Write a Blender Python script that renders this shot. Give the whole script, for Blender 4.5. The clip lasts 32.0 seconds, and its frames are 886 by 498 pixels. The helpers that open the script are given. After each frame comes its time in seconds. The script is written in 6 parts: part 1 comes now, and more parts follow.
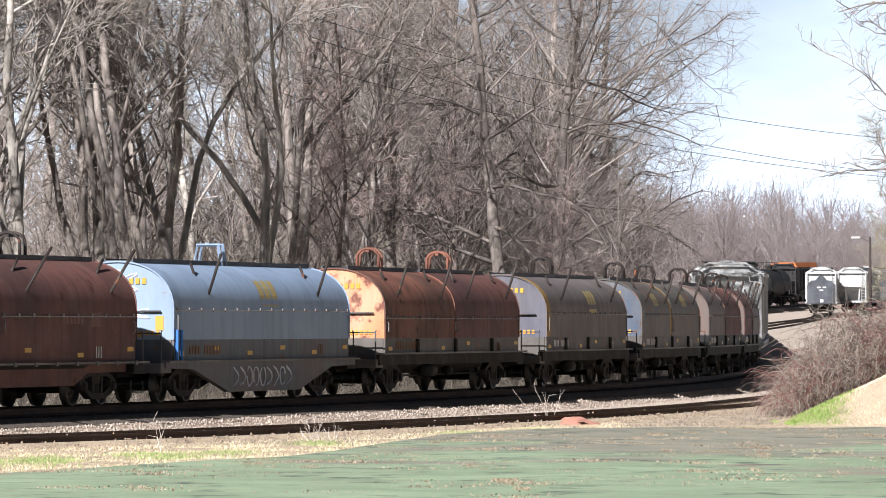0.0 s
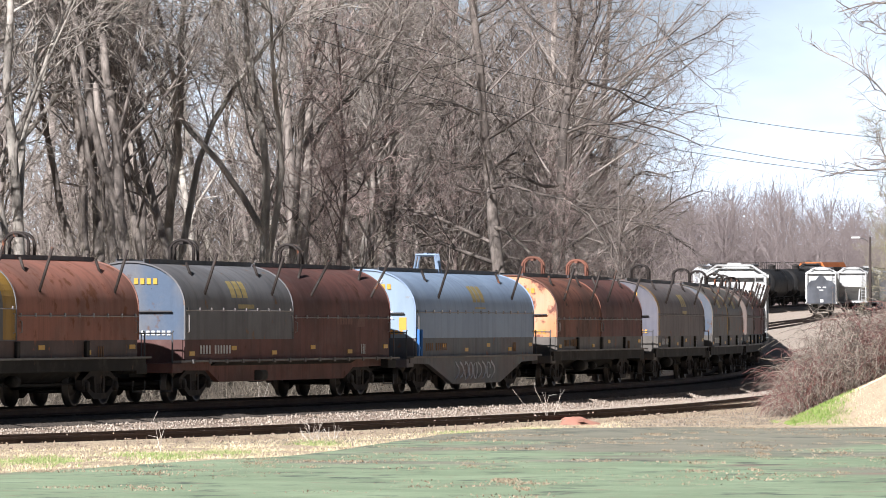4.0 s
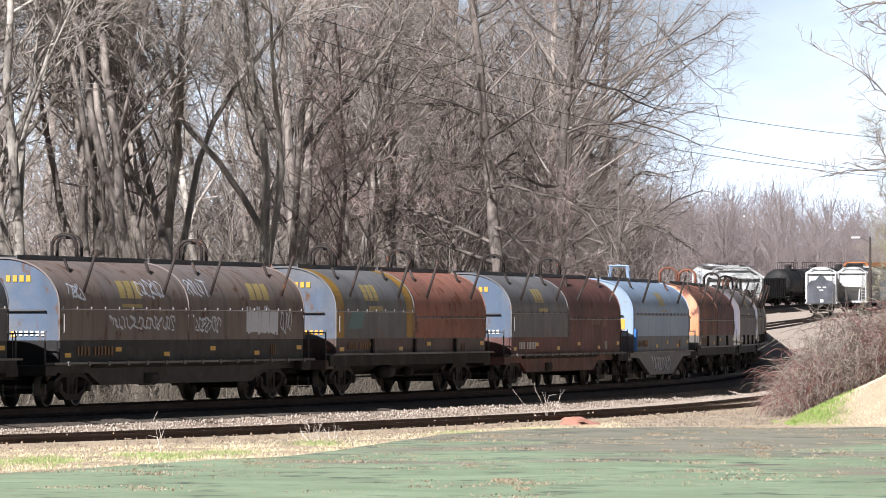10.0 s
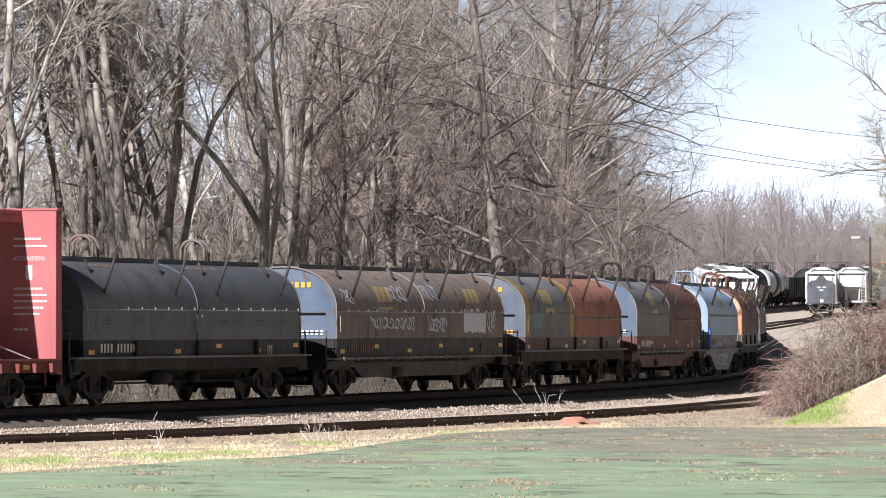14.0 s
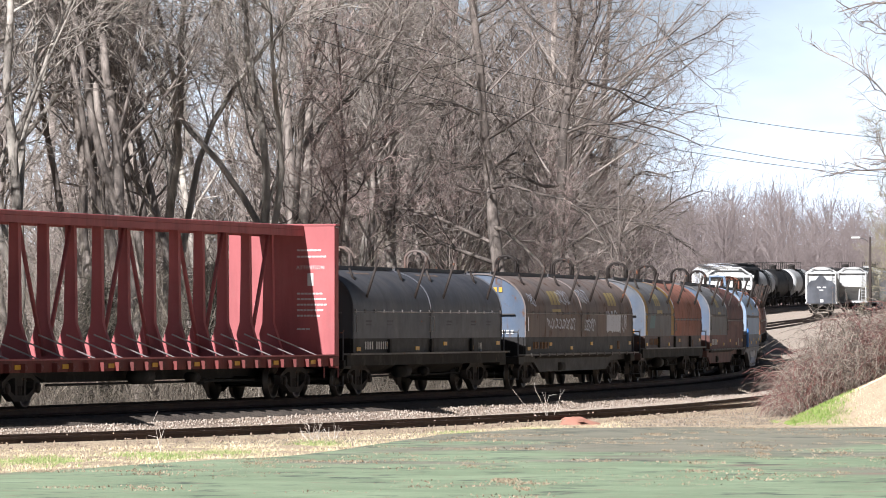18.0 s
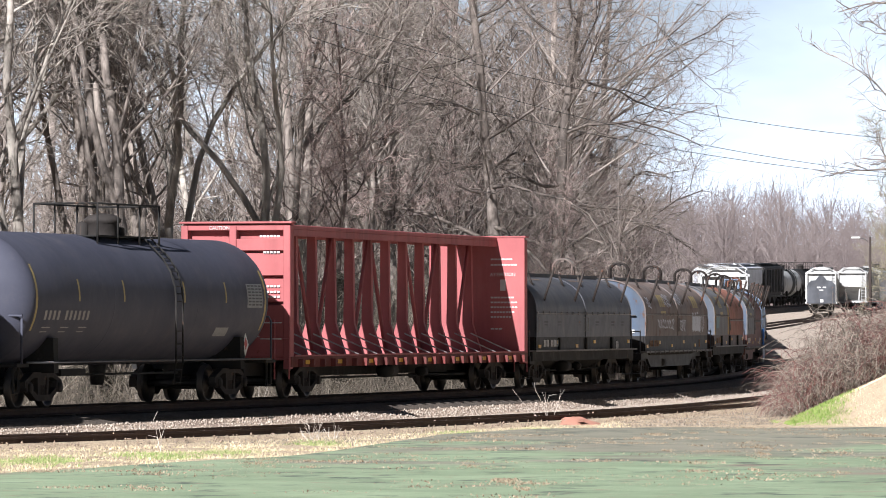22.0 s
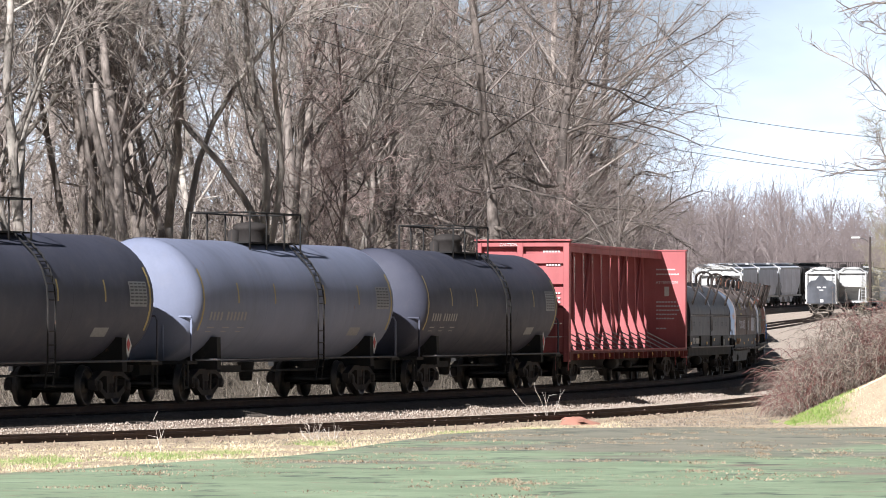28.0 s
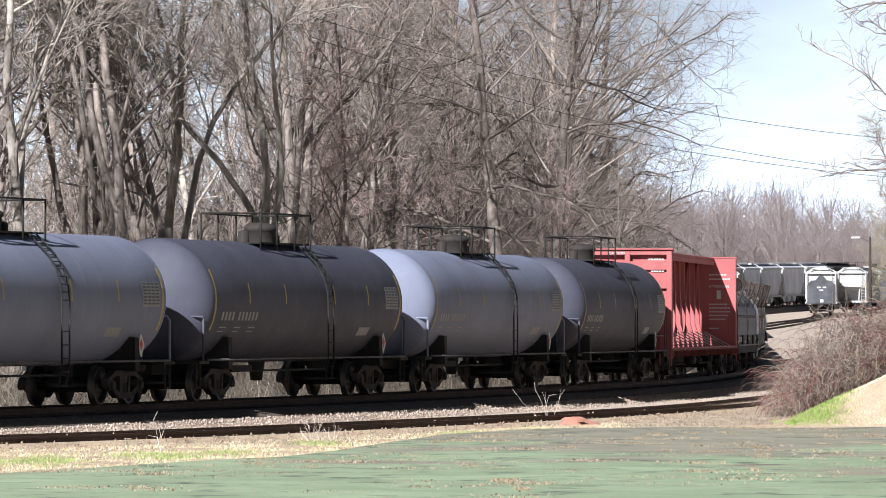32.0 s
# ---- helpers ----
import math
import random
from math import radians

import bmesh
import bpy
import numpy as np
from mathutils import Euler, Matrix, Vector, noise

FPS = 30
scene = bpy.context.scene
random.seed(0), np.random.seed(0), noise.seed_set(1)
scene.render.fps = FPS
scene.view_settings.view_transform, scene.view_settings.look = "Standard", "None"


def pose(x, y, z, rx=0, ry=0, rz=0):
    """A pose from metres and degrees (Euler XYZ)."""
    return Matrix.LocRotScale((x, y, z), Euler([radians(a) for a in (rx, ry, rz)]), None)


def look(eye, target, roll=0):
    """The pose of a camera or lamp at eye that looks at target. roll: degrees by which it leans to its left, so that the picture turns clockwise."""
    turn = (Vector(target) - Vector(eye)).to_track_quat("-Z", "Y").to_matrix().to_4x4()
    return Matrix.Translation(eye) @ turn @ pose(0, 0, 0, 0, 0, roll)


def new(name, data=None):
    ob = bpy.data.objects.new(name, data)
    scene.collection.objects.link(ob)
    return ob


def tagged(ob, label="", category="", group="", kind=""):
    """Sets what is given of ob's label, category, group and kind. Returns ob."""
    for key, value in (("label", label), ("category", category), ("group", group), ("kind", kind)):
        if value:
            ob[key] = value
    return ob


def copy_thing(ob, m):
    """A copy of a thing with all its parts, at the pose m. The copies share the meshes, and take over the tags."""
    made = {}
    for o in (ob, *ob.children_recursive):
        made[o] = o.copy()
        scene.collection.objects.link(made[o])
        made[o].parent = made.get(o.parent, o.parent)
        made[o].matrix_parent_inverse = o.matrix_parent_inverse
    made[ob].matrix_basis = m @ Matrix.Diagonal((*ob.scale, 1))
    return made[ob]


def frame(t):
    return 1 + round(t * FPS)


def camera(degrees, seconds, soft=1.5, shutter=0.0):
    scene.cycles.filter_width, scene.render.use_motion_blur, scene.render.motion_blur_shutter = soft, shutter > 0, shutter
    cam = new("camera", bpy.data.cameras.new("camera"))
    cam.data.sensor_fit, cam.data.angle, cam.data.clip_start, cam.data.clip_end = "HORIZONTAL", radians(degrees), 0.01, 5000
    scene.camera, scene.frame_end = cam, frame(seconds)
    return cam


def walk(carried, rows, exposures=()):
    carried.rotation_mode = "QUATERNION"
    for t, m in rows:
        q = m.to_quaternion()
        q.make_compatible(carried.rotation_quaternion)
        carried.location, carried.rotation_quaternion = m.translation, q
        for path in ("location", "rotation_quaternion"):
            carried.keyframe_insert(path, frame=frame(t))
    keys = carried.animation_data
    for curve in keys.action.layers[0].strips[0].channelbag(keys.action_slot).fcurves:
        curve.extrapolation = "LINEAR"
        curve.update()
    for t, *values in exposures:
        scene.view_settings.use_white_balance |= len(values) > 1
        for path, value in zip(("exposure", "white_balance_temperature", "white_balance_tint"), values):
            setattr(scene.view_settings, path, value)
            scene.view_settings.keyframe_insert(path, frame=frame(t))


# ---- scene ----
# ---- the clip: a tripod shot through a long lens ----
cam = camera(9.166, 32.0, soft=0.95)
EYE = (0.0, 0.0, 1.80)
walk(cam, [(0.0, pose(*EYE, 90.8065, 0, 0)), (32.0, pose(*EYE, 90.8065, 0, 0))],
     exposures=[(0.0, 1.22, 6000, 12), (32.0, 1.22, 6000, 12)])

# ---- world and sun ----
SUN_DIR = Vector((0.6185, 1.462, -1.0)).normalized()      # the way the light travels
SUN_EL = math.asin(-SUN_DIR.z)
SUN_AZ = math.atan2(-SUN_DIR.x, -SUN_DIR.y)             # from +Y towards +X
world = bpy.data.worlds.new("sky")
scene.world = world
world.use_nodes = True
wn, wl = world.node_tree.nodes, world.node_tree.links
wn.clear()
w_out = wn.new("ShaderNodeOutputWorld")
w_bg = wn.new("ShaderNodeBackground")
w_sky = wn.new("ShaderNodeTexSky")
w_sky.sky_type = "NISHITA"
w_sky.sun_disc = False
w_sky.sun_elevation = SUN_EL
w_sky.sun_rotation = SUN_AZ
w_sky.air_density, w_sky.dust_density, w_sky.ozone_density = 0.75, 0.3, 2.5
w_tc = wn.new("ShaderNodeTexCoord")
w_map = wn.new("ShaderNodeMapping")
w_map.inputs["Scale"].default_value = (5.0, 5.0, 14.0)
w_map.inputs["Location"].default_value = (0.3, 0.0, 0.55)
w_noise = wn.new("ShaderNodeTexNoise")
w_noise.inputs["Scale"].default_value = 1.6
w_noise.inputs["Detail"].default_value = 6.0
w_ramp = wn.new("ShaderNodeValToRGB")
w_ramp.color_ramp.elements[0].position = 0.16
w_ramp.color_ramp.elements[1].position = 0.56
w_mix = wn.new("ShaderNodeMixRGB")
w_mix.inputs["Color2"].default_value = (90.0, 101.0, 112.0, 1)
w_mul = wn.new("ShaderNodeMath")
w_mul.operation = "MULTIPLY"
w_mul.inputs[1].default_value = 0.95
wl.new(w_tc.outputs["Generated"], w_map.inputs["Vector"])
wl.new(w_map.outputs["Vector"], w_noise.inputs["Vector"])
wl.new(w_noise.outputs["Fac"], w_ramp.inputs["Fac"])
w_sep = wn.new("ShaderNodeSeparateXYZ")
w_abs = wn.new("ShaderNodeMath")
w_abs.operation = "ABSOLUTE"
w_inv = wn.new("ShaderNodeMath")
w_inv.operation = "SUBTRACT"
w_inv.inputs[0].default_value = 1.0
w_pow = wn.new("ShaderNodeMath")
w_pow.operation = "POWER"
w_pow.inputs[1].default_value = 13.0
w_cov = wn.new("ShaderNodeMath")
w_cov.operation = "MULTIPLY"
wl.new(w_tc.outputs["Generated"], w_sep.inputs[0])
wl.new(w_sep.outputs["Z"], w_abs.inputs[0])
wl.new(w_abs.outputs[0], w_inv.inputs[1])
wl.new(w_inv.outputs[0], w_pow.inputs[0])
wl.new(w_ramp.outputs["Color"], w_cov.inputs[0])
wl.new(w_pow.outputs[0], w_cov.inputs[1])
wl.new(w_cov.outputs[0], w_mul.inputs[0])
wl.new(w_mul.outputs[0], w_mix.inputs["Fac"])
wl.new(w_sky.outputs["Color"], w_mix.inputs["Color1"])
wl.new(w_mix.outputs["Color"], w_bg.inputs["Color"])
wl.new(w_bg.outputs["Background"], w_out.inputs["Surface"])
w_bg.inputs["Strength"].default_value = 0.0092

sun = new("sun", bpy.data.lights.new("sun", "SUN"))
sun.data.energy = 5.0
sun.data.angle = radians(0.5)
sun.data.color = (1.0, 0.965, 0.92)
sun.matrix_world = look((0, 0, 60), Vector((0, 0, 60)) + SUN_DIR)


# ---- the line of the railway ----
def smooth_table(knots):
    a = np.array(knots, float)
    return lambda s: np.interp(s, a[:, 0], a[:, 1])


heading_of = smooth_table([(-400, 18.4), (-20, 18.4), (0, 17.44), (20, 15.2), (40, 12.2), (60, 9.1), (80, 6.5),
                           (100, 4.6), (120, 3.4), (150, 2.5), (250, 2.3), (340, 2.6), (385, 3.2), (410, 6.0), (430, 9.0), (450, 11.2),
                           (500, 14), (560, 17), (640, 21), (760, 26)])
rise_of = smooth_table([(-400, 0), (105, 0), (160, 0.4), (222, 1.1), (520, 4.75), (800, 7.5)])
PS = np.arange(-400, 760, 0.5)
_th = np.radians(heading_of(PS))
_i0 = 800
PX = np.concatenate([[0], np.cumsum((np.sin(_th)[1:] + np.sin(_th)[:-1]) / 4)])
PY = np.concatenate([[0], np.cumsum((np.cos(_th)[1:] + np.cos(_th)[:-1]) / 4)])
PX = PX - PX[_i0] - 6.971
PY = PY - PY[_i0] + 131.304
PZ = rise_of(PS)
SPEED = 4.8325
FAR_BLACK = 421.5                                      # the black hopper far ahead in the train


def on_line(s):
    return Vector((float(np.interp(s, PS, PX)), float(np.interp(s, PS, PY)), float(np.interp(s, PS, PZ))))


def line_at_y(y):
    """X, heading and rise of the main line where it crosses y."""
    s = np.interp(y, PY, PS)
    return np.interp(y, PY, PX), np.radians(heading_of(s)), np.interp(y, PY, PZ)


# The siding in front of it: a sharper curve, a little lower.
SIDE_X = np.array([-26.5, -17.2, -8.5, -5.4, -3.2, 0.33, 3.42, 5.6, 7.95, 10.35, 11.65, 16.5, 24.5])
SIDE_Y = np.array([78.0, 94.3, 109.6, 115.5, 120.8, 130.6, 139.3, 147.0, 157.0, 171.0, 178.3, 210.0, 262.0])
SIDE_Z = -0.36


def ground_z(x, y):
    """Height of the ground sheet."""
    x, y = np.asarray(x, float), np.asarray(y, float)
    px, th, pz = line_at_y(y)
    q = (x - px) * np.cos(th)
    z = pz + np.interp(q, [-300, -40, -9, -4, 0, 4, 9, 60, 300], [4.0, -0.2, -0.85, -0.75, -0.62, -0.60, -0.60, -0.60, 3.0])
    bank = np.clip((x - 8.10 - 0.10 * (y - 133)) * 0.47, 0, 2.6) * np.clip((y - 129.0) / 4.0, 0, 1) * np.clip((215 - y) / 40.0, 0, 1)
    z = z + bank
    far = np.clip((y - 720) / 300.0, 0, 1)
    return z * (1 - far) + far * 17.0


# ---- mesh building ----
class Mesh:
    """Collects vertices and faces of one part."""

    def __init__(self):
        self.v, self.f, self.sm = [], [], []

    def add(self, vs, fs, smooth=False):
        o = len(self.v)
        self.v.extend([tuple(p) for p in vs])
        self.f.extend([tuple(i + o for i in f) for f in fs])
        self.sm.extend([smooth] * len(fs))
        return self

    def box(self, x0, x1, y0, y1, z0, z1, b=0.0):
        if b <= 0:
            vs = [(x, y, z) for x in (x0, x1) for y in (y0, y1) for z in (z0, z1)]
            fs = [(0, 1, 3, 2), (4, 6, 7, 5), (0, 4, 5, 1), (2, 3, 7, 6), (0, 2, 6, 4), (1, 5, 7, 3)]
            return self.add(vs, fs)
        bm = bmesh.new()
        bmesh.ops.create_cube(bm, size=1.0)
        for p in bm.verts:
            p.co = Vector(((x0 + x1) / 2 + p.co.x * (x1 - x0), (y0 + y1) / 2 + p.co.y * (y1 - y0), (z0 + z1) / 2 + p.co.z * (z1 - z0)))
        bmesh.ops.bevel(bm, geom=bm.edges[:], offset=b, segments=1, affect="EDGES")
        bm.verts.index_update()
        self.add([p.co[:] for p in bm.verts], [[p.index for p in f.verts] for f in bm.faces])
        bm.free()
        return self

    def tube(self, pts, r, n=6, closed=False, cap=True):
        pts = [Vector(p) for p in pts]
        rs = r if isinstance(r, (list, tuple)) else [r] * len(pts)
        vs, fs = [], []
        m = len(pts)
        for i, p in enumerate(pts):
            a = pts[(i - 1) % m] if closed or i else p
            c = pts[(i + 1) % m] if closed or i < m - 1 else p
            d = (c - a).normalized()
            u = d.cross(Vector((0, 0, 1)) if abs(d.z) < 0.9 else Vector((1, 0, 0))).normalized()
            w = d.cross(u)
            for k in range(n):
                t = 2 * math.pi * k / n
                vs.append(p + (u * math.cos(t) + w * math.sin(t)) * rs[i])
        for i in range(m if closed else m - 1):
            j = (i + 1) % m
            for k in range(n):
                l = (k + 1) % n
                fs.append((i * n + k, i * n + l, j * n + l, j * n + k))
        if cap and not closed:
            fs.append(tuple(range(n))[::-1])
            fs.append(tuple((m - 1) * n + k for k in range(n)))
        return self.add(vs, fs, n > 5)

    def rod(self, a, b, r, n=6):
        return self.tube([a, b], r, n)

    def prism(self, outline, axis, a, b):
        """A flat outline of two coordinates, pushed along axis (0 x, 1 y, 2 z) from a to b."""
        n = len(outline)
        vs = []
        for h in (a, b):
            for p in outline:
                q = list(p)
                q.insert(axis, h)
                vs.append(q)
        fs = [tuple(range(n))[::-1], tuple(range(n, 2 * n))]
        fs += [(i, (i + 1) % n, n + (i + 1) % n, n + i) for i in range(n)]
        return self.add(vs, fs)

    def lathe_x(self, prof, cy, cz, n=32, smooth=True):
        """Profile of (x, r) turned about a line along x."""
        vs, fs = [], []
        for x, r in prof:
            for k in range(n):
                t = 2 * math.pi * k / n
                vs.append((x, cy + r * math.cos(t), cz + r * math.sin(t)))
        for i in range(len(prof) - 1):
            for k in range(n):
                l = (k + 1) % n
                fs.append((i * n + k, i * n + l, (i + 1) * n + l, (i + 1) * n + k))
        return self.add(vs, fs, smooth)

    def lathe_y(self, prof, cx, cz, n=24):
        """Profile of (y, r) turned about a line along y."""
        vs, fs = [], []
        for y, r in prof:
            for k in range(n):
                t = 2 * math.pi * k / n
                vs.append((cx + r * math.cos(t), y, cz + r * math.sin(t)))
        for i in range(len(prof) - 1):
            for k in range(n):
                l = (k + 1) % n
                fs.append((i * n + k, i * n + l, (i + 1) * n + l, (i + 1) * n + k))
        return self.add(vs, fs, True)

    def lathe_z(self, prof, cx, cy, n=16):
        vs, fs = [], []
        for z, r in prof:
            for k in range(n):
                t = 2 * math.pi * k / n
                vs.append((cx + r * math.cos(t), cy + r * math.sin(t), z))
        for i in range(len(prof) - 1):
            for k in range(n):
                l = (k + 1) % n
                fs.append((i * n + k, i * n + l, (i + 1) * n + l, (i + 1) * n + k))
        return self.add(vs, fs, True)

    def data(self, name, mat):
        me = bpy.data.meshes.new(name)
        me.from_pydata(self.v, [], self.f)
        if any(self.sm):
            me.polygons.foreach_set("use_smooth", self.sm)
        if mat:
            me.materials.append(mat)
        bm = bmesh.new()
        bm.from_mesh(me)
        bmesh.ops.recalc_face_normals(bm, faces=bm.faces[:])
        bm.to_mesh(me)
        bm.free()
        me.update()
        return me


def array_mesh(name, v, f, mat, smooth=False):
    """A mesh from arrays; f holds triangles."""
    me = bpy.data.meshes.new(name)
    v, f = np.asarray(v, np.float32), np.asarray(f, np.int32)
    me.vertices.add(len(v))
    me.vertices.foreach_set("co", v.ravel())
    me.loops.add(f.size)
    me.loops.foreach_set("vertex_index", f.ravel())
    me.polygons.add(len(f))
    me.polygons.foreach_set("loop_start", np.arange(0, f.size, f.shape[1], dtype=np.int32))
    me.update(calc_edges=True)
    if smooth:
        me.polygons.foreach_set("use_smooth", np.ones(len(f), bool))
    me.materials.append(mat)
    me.validate()
    return me


MARKS = ("stencil", "graffiti", "print", "paint_fade", "emblem")   # painted strokes kept together


def part(name, m, mat, parent, label="", at=None):
    """Links a Mesh (or mesh data) as one object under a thing or part."""
    ob = new(name, m.data(name, mat) if isinstance(m, Mesh) else m)
    ob.parent = parent
    if at is not None:
        ob.location = at
    if label or name in MARKS:
        tagged(ob, label=label, kind="stuff" if name in MARKS else "")
    return ob


def thing(name, label, category, group="", kind=""):
    ob = new(name)
    ob.empty_display_size = 0.3
    return tagged(ob, label, category, group, kind)


# ---- materials ----
def material(name):
    m = bpy.data.materials.new(name)
    m.use_nodes = True
    nt = m.node_tree
    return m, nt.nodes, nt.links, nt.nodes["Principled BSDF"]


def noise_node(n, l, vec, scale, detail=5.0, rough=0.6, stretch=None):
    if stretch:
        mp = n.new("ShaderNodeMapping")
        mp.inputs["Scale"].default_value = stretch
        l.new(vec, mp.inputs["Vector"])
        vec = mp.outputs["Vector"]
    t = n.new("ShaderNodeTexNoise")
    t.inputs["Scale"].default_value = scale
    t.inputs["Detail"].default_value = detail
    t.inputs["Roughness"].default_value = rough
    l.new(vec, t.inputs["Vector"])
    return t.outputs["Fac"]


def ramp(n, l, fac, lo, hi):
    r = n.new("ShaderNodeMapRange")
    r.inputs["From Min"].default_value = lo
    r.inputs["From Max"].default_value = hi
    l.new(fac, r.inputs["Value"])
    return r.outputs["Result"]


def mix(n, l, fac, a, b, mode="MIX"):
    x = n.new("ShaderNodeMixRGB")
    x.blend_type = mode
    for key, value in (("Fac", fac), ("Color1", a), ("Color2", b)):
        if isinstance(value, (int, float)):
            x.inputs[key].default_value = value
        elif isinstance(value, tuple):
            x.inputs[key].default_value = (*value, 1)
        else:
            l.new(value, x.inputs[key])
    return x.outputs["Color"]


def bump(n, l, b, height, strength, dist):
    x = n.new("ShaderNodeBump")
    x.inputs["Strength"].default_value = strength
    x.inputs["Distance"].default_value = dist
    l.new(height, x.inputs["Height"])
    l.new(x.outputs["Normal"], b.inputs["Normal"])


def weathered(name, base, second=None, rust=0.25, rust_col=(0.16, 0.06, 0.03), dirt=0.35, rough=0.55, streak=0.5, offset=0.0, metal=0.0, spec=0.18):
    """Painted steel with fading, rust, grime and runs down the sides."""
    m, n, l, b = material(name)
    tc = n.new("ShaderNodeTexCoord")
    mp = n.new("ShaderNodeMapping")
    mp.inputs["Location"].default_value = (offset * 7.3, offset * 3.1, offset)
    l.new(tc.outputs["Object"], mp.inputs["Vector"])
    vec = mp.outputs["Vector"]
    big = noise_node(n, l, vec, 0.45, 3.0)
    mid = noise_node(n, l, vec, 2.2, 6.0, 0.65)
    fine = noise_node(n, l, vec, 14.0, 6.0, 0.7)
    runs = noise_node(n, l, vec, 1.0, 5.0, 0.6, (3.2, 1.2, 0.16))
    c2 = second or tuple(0.62 * x for x in base)
    dust = noise_node(n, l, vec, 1.3, 7.0, 0.75)
    narrow = noise_node(n, l, vec, 1.0, 6.0, 0.7, (9.0, 3.0, 0.30))
    c = mix(n, l, ramp(n, l, big, 0.40, 0.58), base, c2)
    k = n.new("ShaderNodeMath")
    k.operation = "MULTIPLY"
    k.inputs[1].default_value = min(1.0, 0.15 + 0.8 * streak)
    l.new(ramp(n, l, runs, 0.48, 0.66), k.inputs[0])
    c = mix(n, l, k.outputs[0], c, tuple(0.42 * x + 0.006 for x in base))
    k = n.new("ShaderNodeMath")
    k.operation = "MULTIPLY"
    k.inputs[1].default_value = 0.10 + 0.35 * rust
    l.new(ramp(n, l, dust, 0.52, 0.72), k.inputs[0])
    c = mix(n, l, k.outputs[0], c, (0.225, 0.195, 0.173))
    rusty = mix(n, l, fine, rust_col, tuple(min(1, 2.3 * x) for x in rust_col))
    c = mix(n, l, ramp(n, l, mid, 0.72 - 0.34 * rust, 0.78 - 0.28 * rust), c, rusty)
    c = mix(n, l, ramp(n, l, narrow, 0.74 - 0.24 * rust, 0.82 - 0.22 * rust), c, rusty)
    c = mix(n, l, ramp(n, l, fine, 0.74 - 0.16 * rust, 0.80 - 0.16 * rust), c, tuple(0.5 * x for x in rust_col))
    c = mix(n, l, dirt, c, mix(n, l, fine, (0.30, 0.27, 0.25), (0.9, 0.88, 0.86)), "MULTIPLY")
    l.new(c, b.inputs["Base Color"])
    r = n.new("ShaderNodeMapRange")
    r.inputs["To Min"].default_value = rough - 0.1
    r.inputs["To Max"].default_value = min(0.95, rough + 0.25)
    l.new(mid, r.inputs["Value"])
    l.new(r.outputs["Result"], b.inputs["Roughness"])
    b.inputs["Metallic"].default_value = metal
    b.inputs["Specular IOR Level"].default_value = spec
    bump(n, l, b, mid, 0.25, 0.012)
    return m


def plain(name, col, rough=0.6, metal=0.0, scale=9.0, amount=0.35):
    m, n, l, b = material(name)
    tc = n.new("ShaderNodeTexCoord")
    f = noise_node(n, l, tc.outputs["Object"], scale, 5.0)
    g = noise_node(n, l, tc.outputs["Object"], scale * 0.13, 3.0)
    c = mix(n, l, ramp(n, l, f, 0.3, 0.75), col, tuple(x * (1 - amount) for x in col))
    c = mix(n, l, ramp(n, l, g, 0.35, 0.7), c, tuple(x * (1 - 0.6 * amount) for x in col))
    l.new(c, b.inputs["Base Color"])
    b.inputs["Roughness"].default_value = rough
    b.inputs["Specular IOR Level"].default_value = 0.25
    b.inputs["Metallic"].default_value = metal
    bump(n, l, b, f, 0.2, 0.01)
    return m


def bark(name, light, dark, scale=7.0):
    m, n, l, b = material(name)
    tc = n.new("ShaderNodeTexCoord")
    oi = n.new("ShaderNodeObjectInfo")
    v = tc.outputs["Object"]
    a = noise_node(n, l, v, scale, 6.0, 0.7, (1, 1, 0.25))
    g = noise_node(n, l, v, 0.55, 3.0)
    c = mix(n, l, ramp(n, l, a, 0.35, 0.7), light, dark)
    c = mix(n, l, ramp(n, l, g, 0.4, 0.7), c, tuple(0.6 * x for x in dark))
    hs = n.new("ShaderNodeHueSaturation")
    mr = n.new("ShaderNodeMapRange")
    mr.inputs["To Min"].default_value = 0.7
    mr.inputs["To Max"].default_value = 1.3
    l.new(oi.outputs["Random"], mr.inputs["Value"])
    l.new(mr.outputs["Result"], hs.inputs["Value"])
    l.new(c, hs.inputs["Color"])
    l.new(hs.outputs["Color"], b.inputs["Base Color"])
    b.inputs["Roughness"].default_value = 0.9
    bump(n, l, b, a, 0.5, 0.02)
    return m


def island_twigs(name, cols, rough=0.9):
    """Thin stems, each with a tone of its own."""
    m, n, l, b = material(name)
    g = n.new("ShaderNodeNewGeometry")
    r = n.new("ShaderNodeValToRGB")
    while len(r.color_ramp.elements) < len(cols):
        r.color_ramp.elements.new(0.5)
    for i, c in enumerate(cols):
        r.color_ramp.elements[i].position = i / (len(cols) - 1)
        r.color_ramp.elements[i].color = (*c, 1)
    l.new(g.outputs["Random Per Island"], r.inputs["Fac"])
    l.new(r.outputs["Color"], b.inputs["Base Color"])
    b.inputs["Roughness"].default_value = rough
    return m


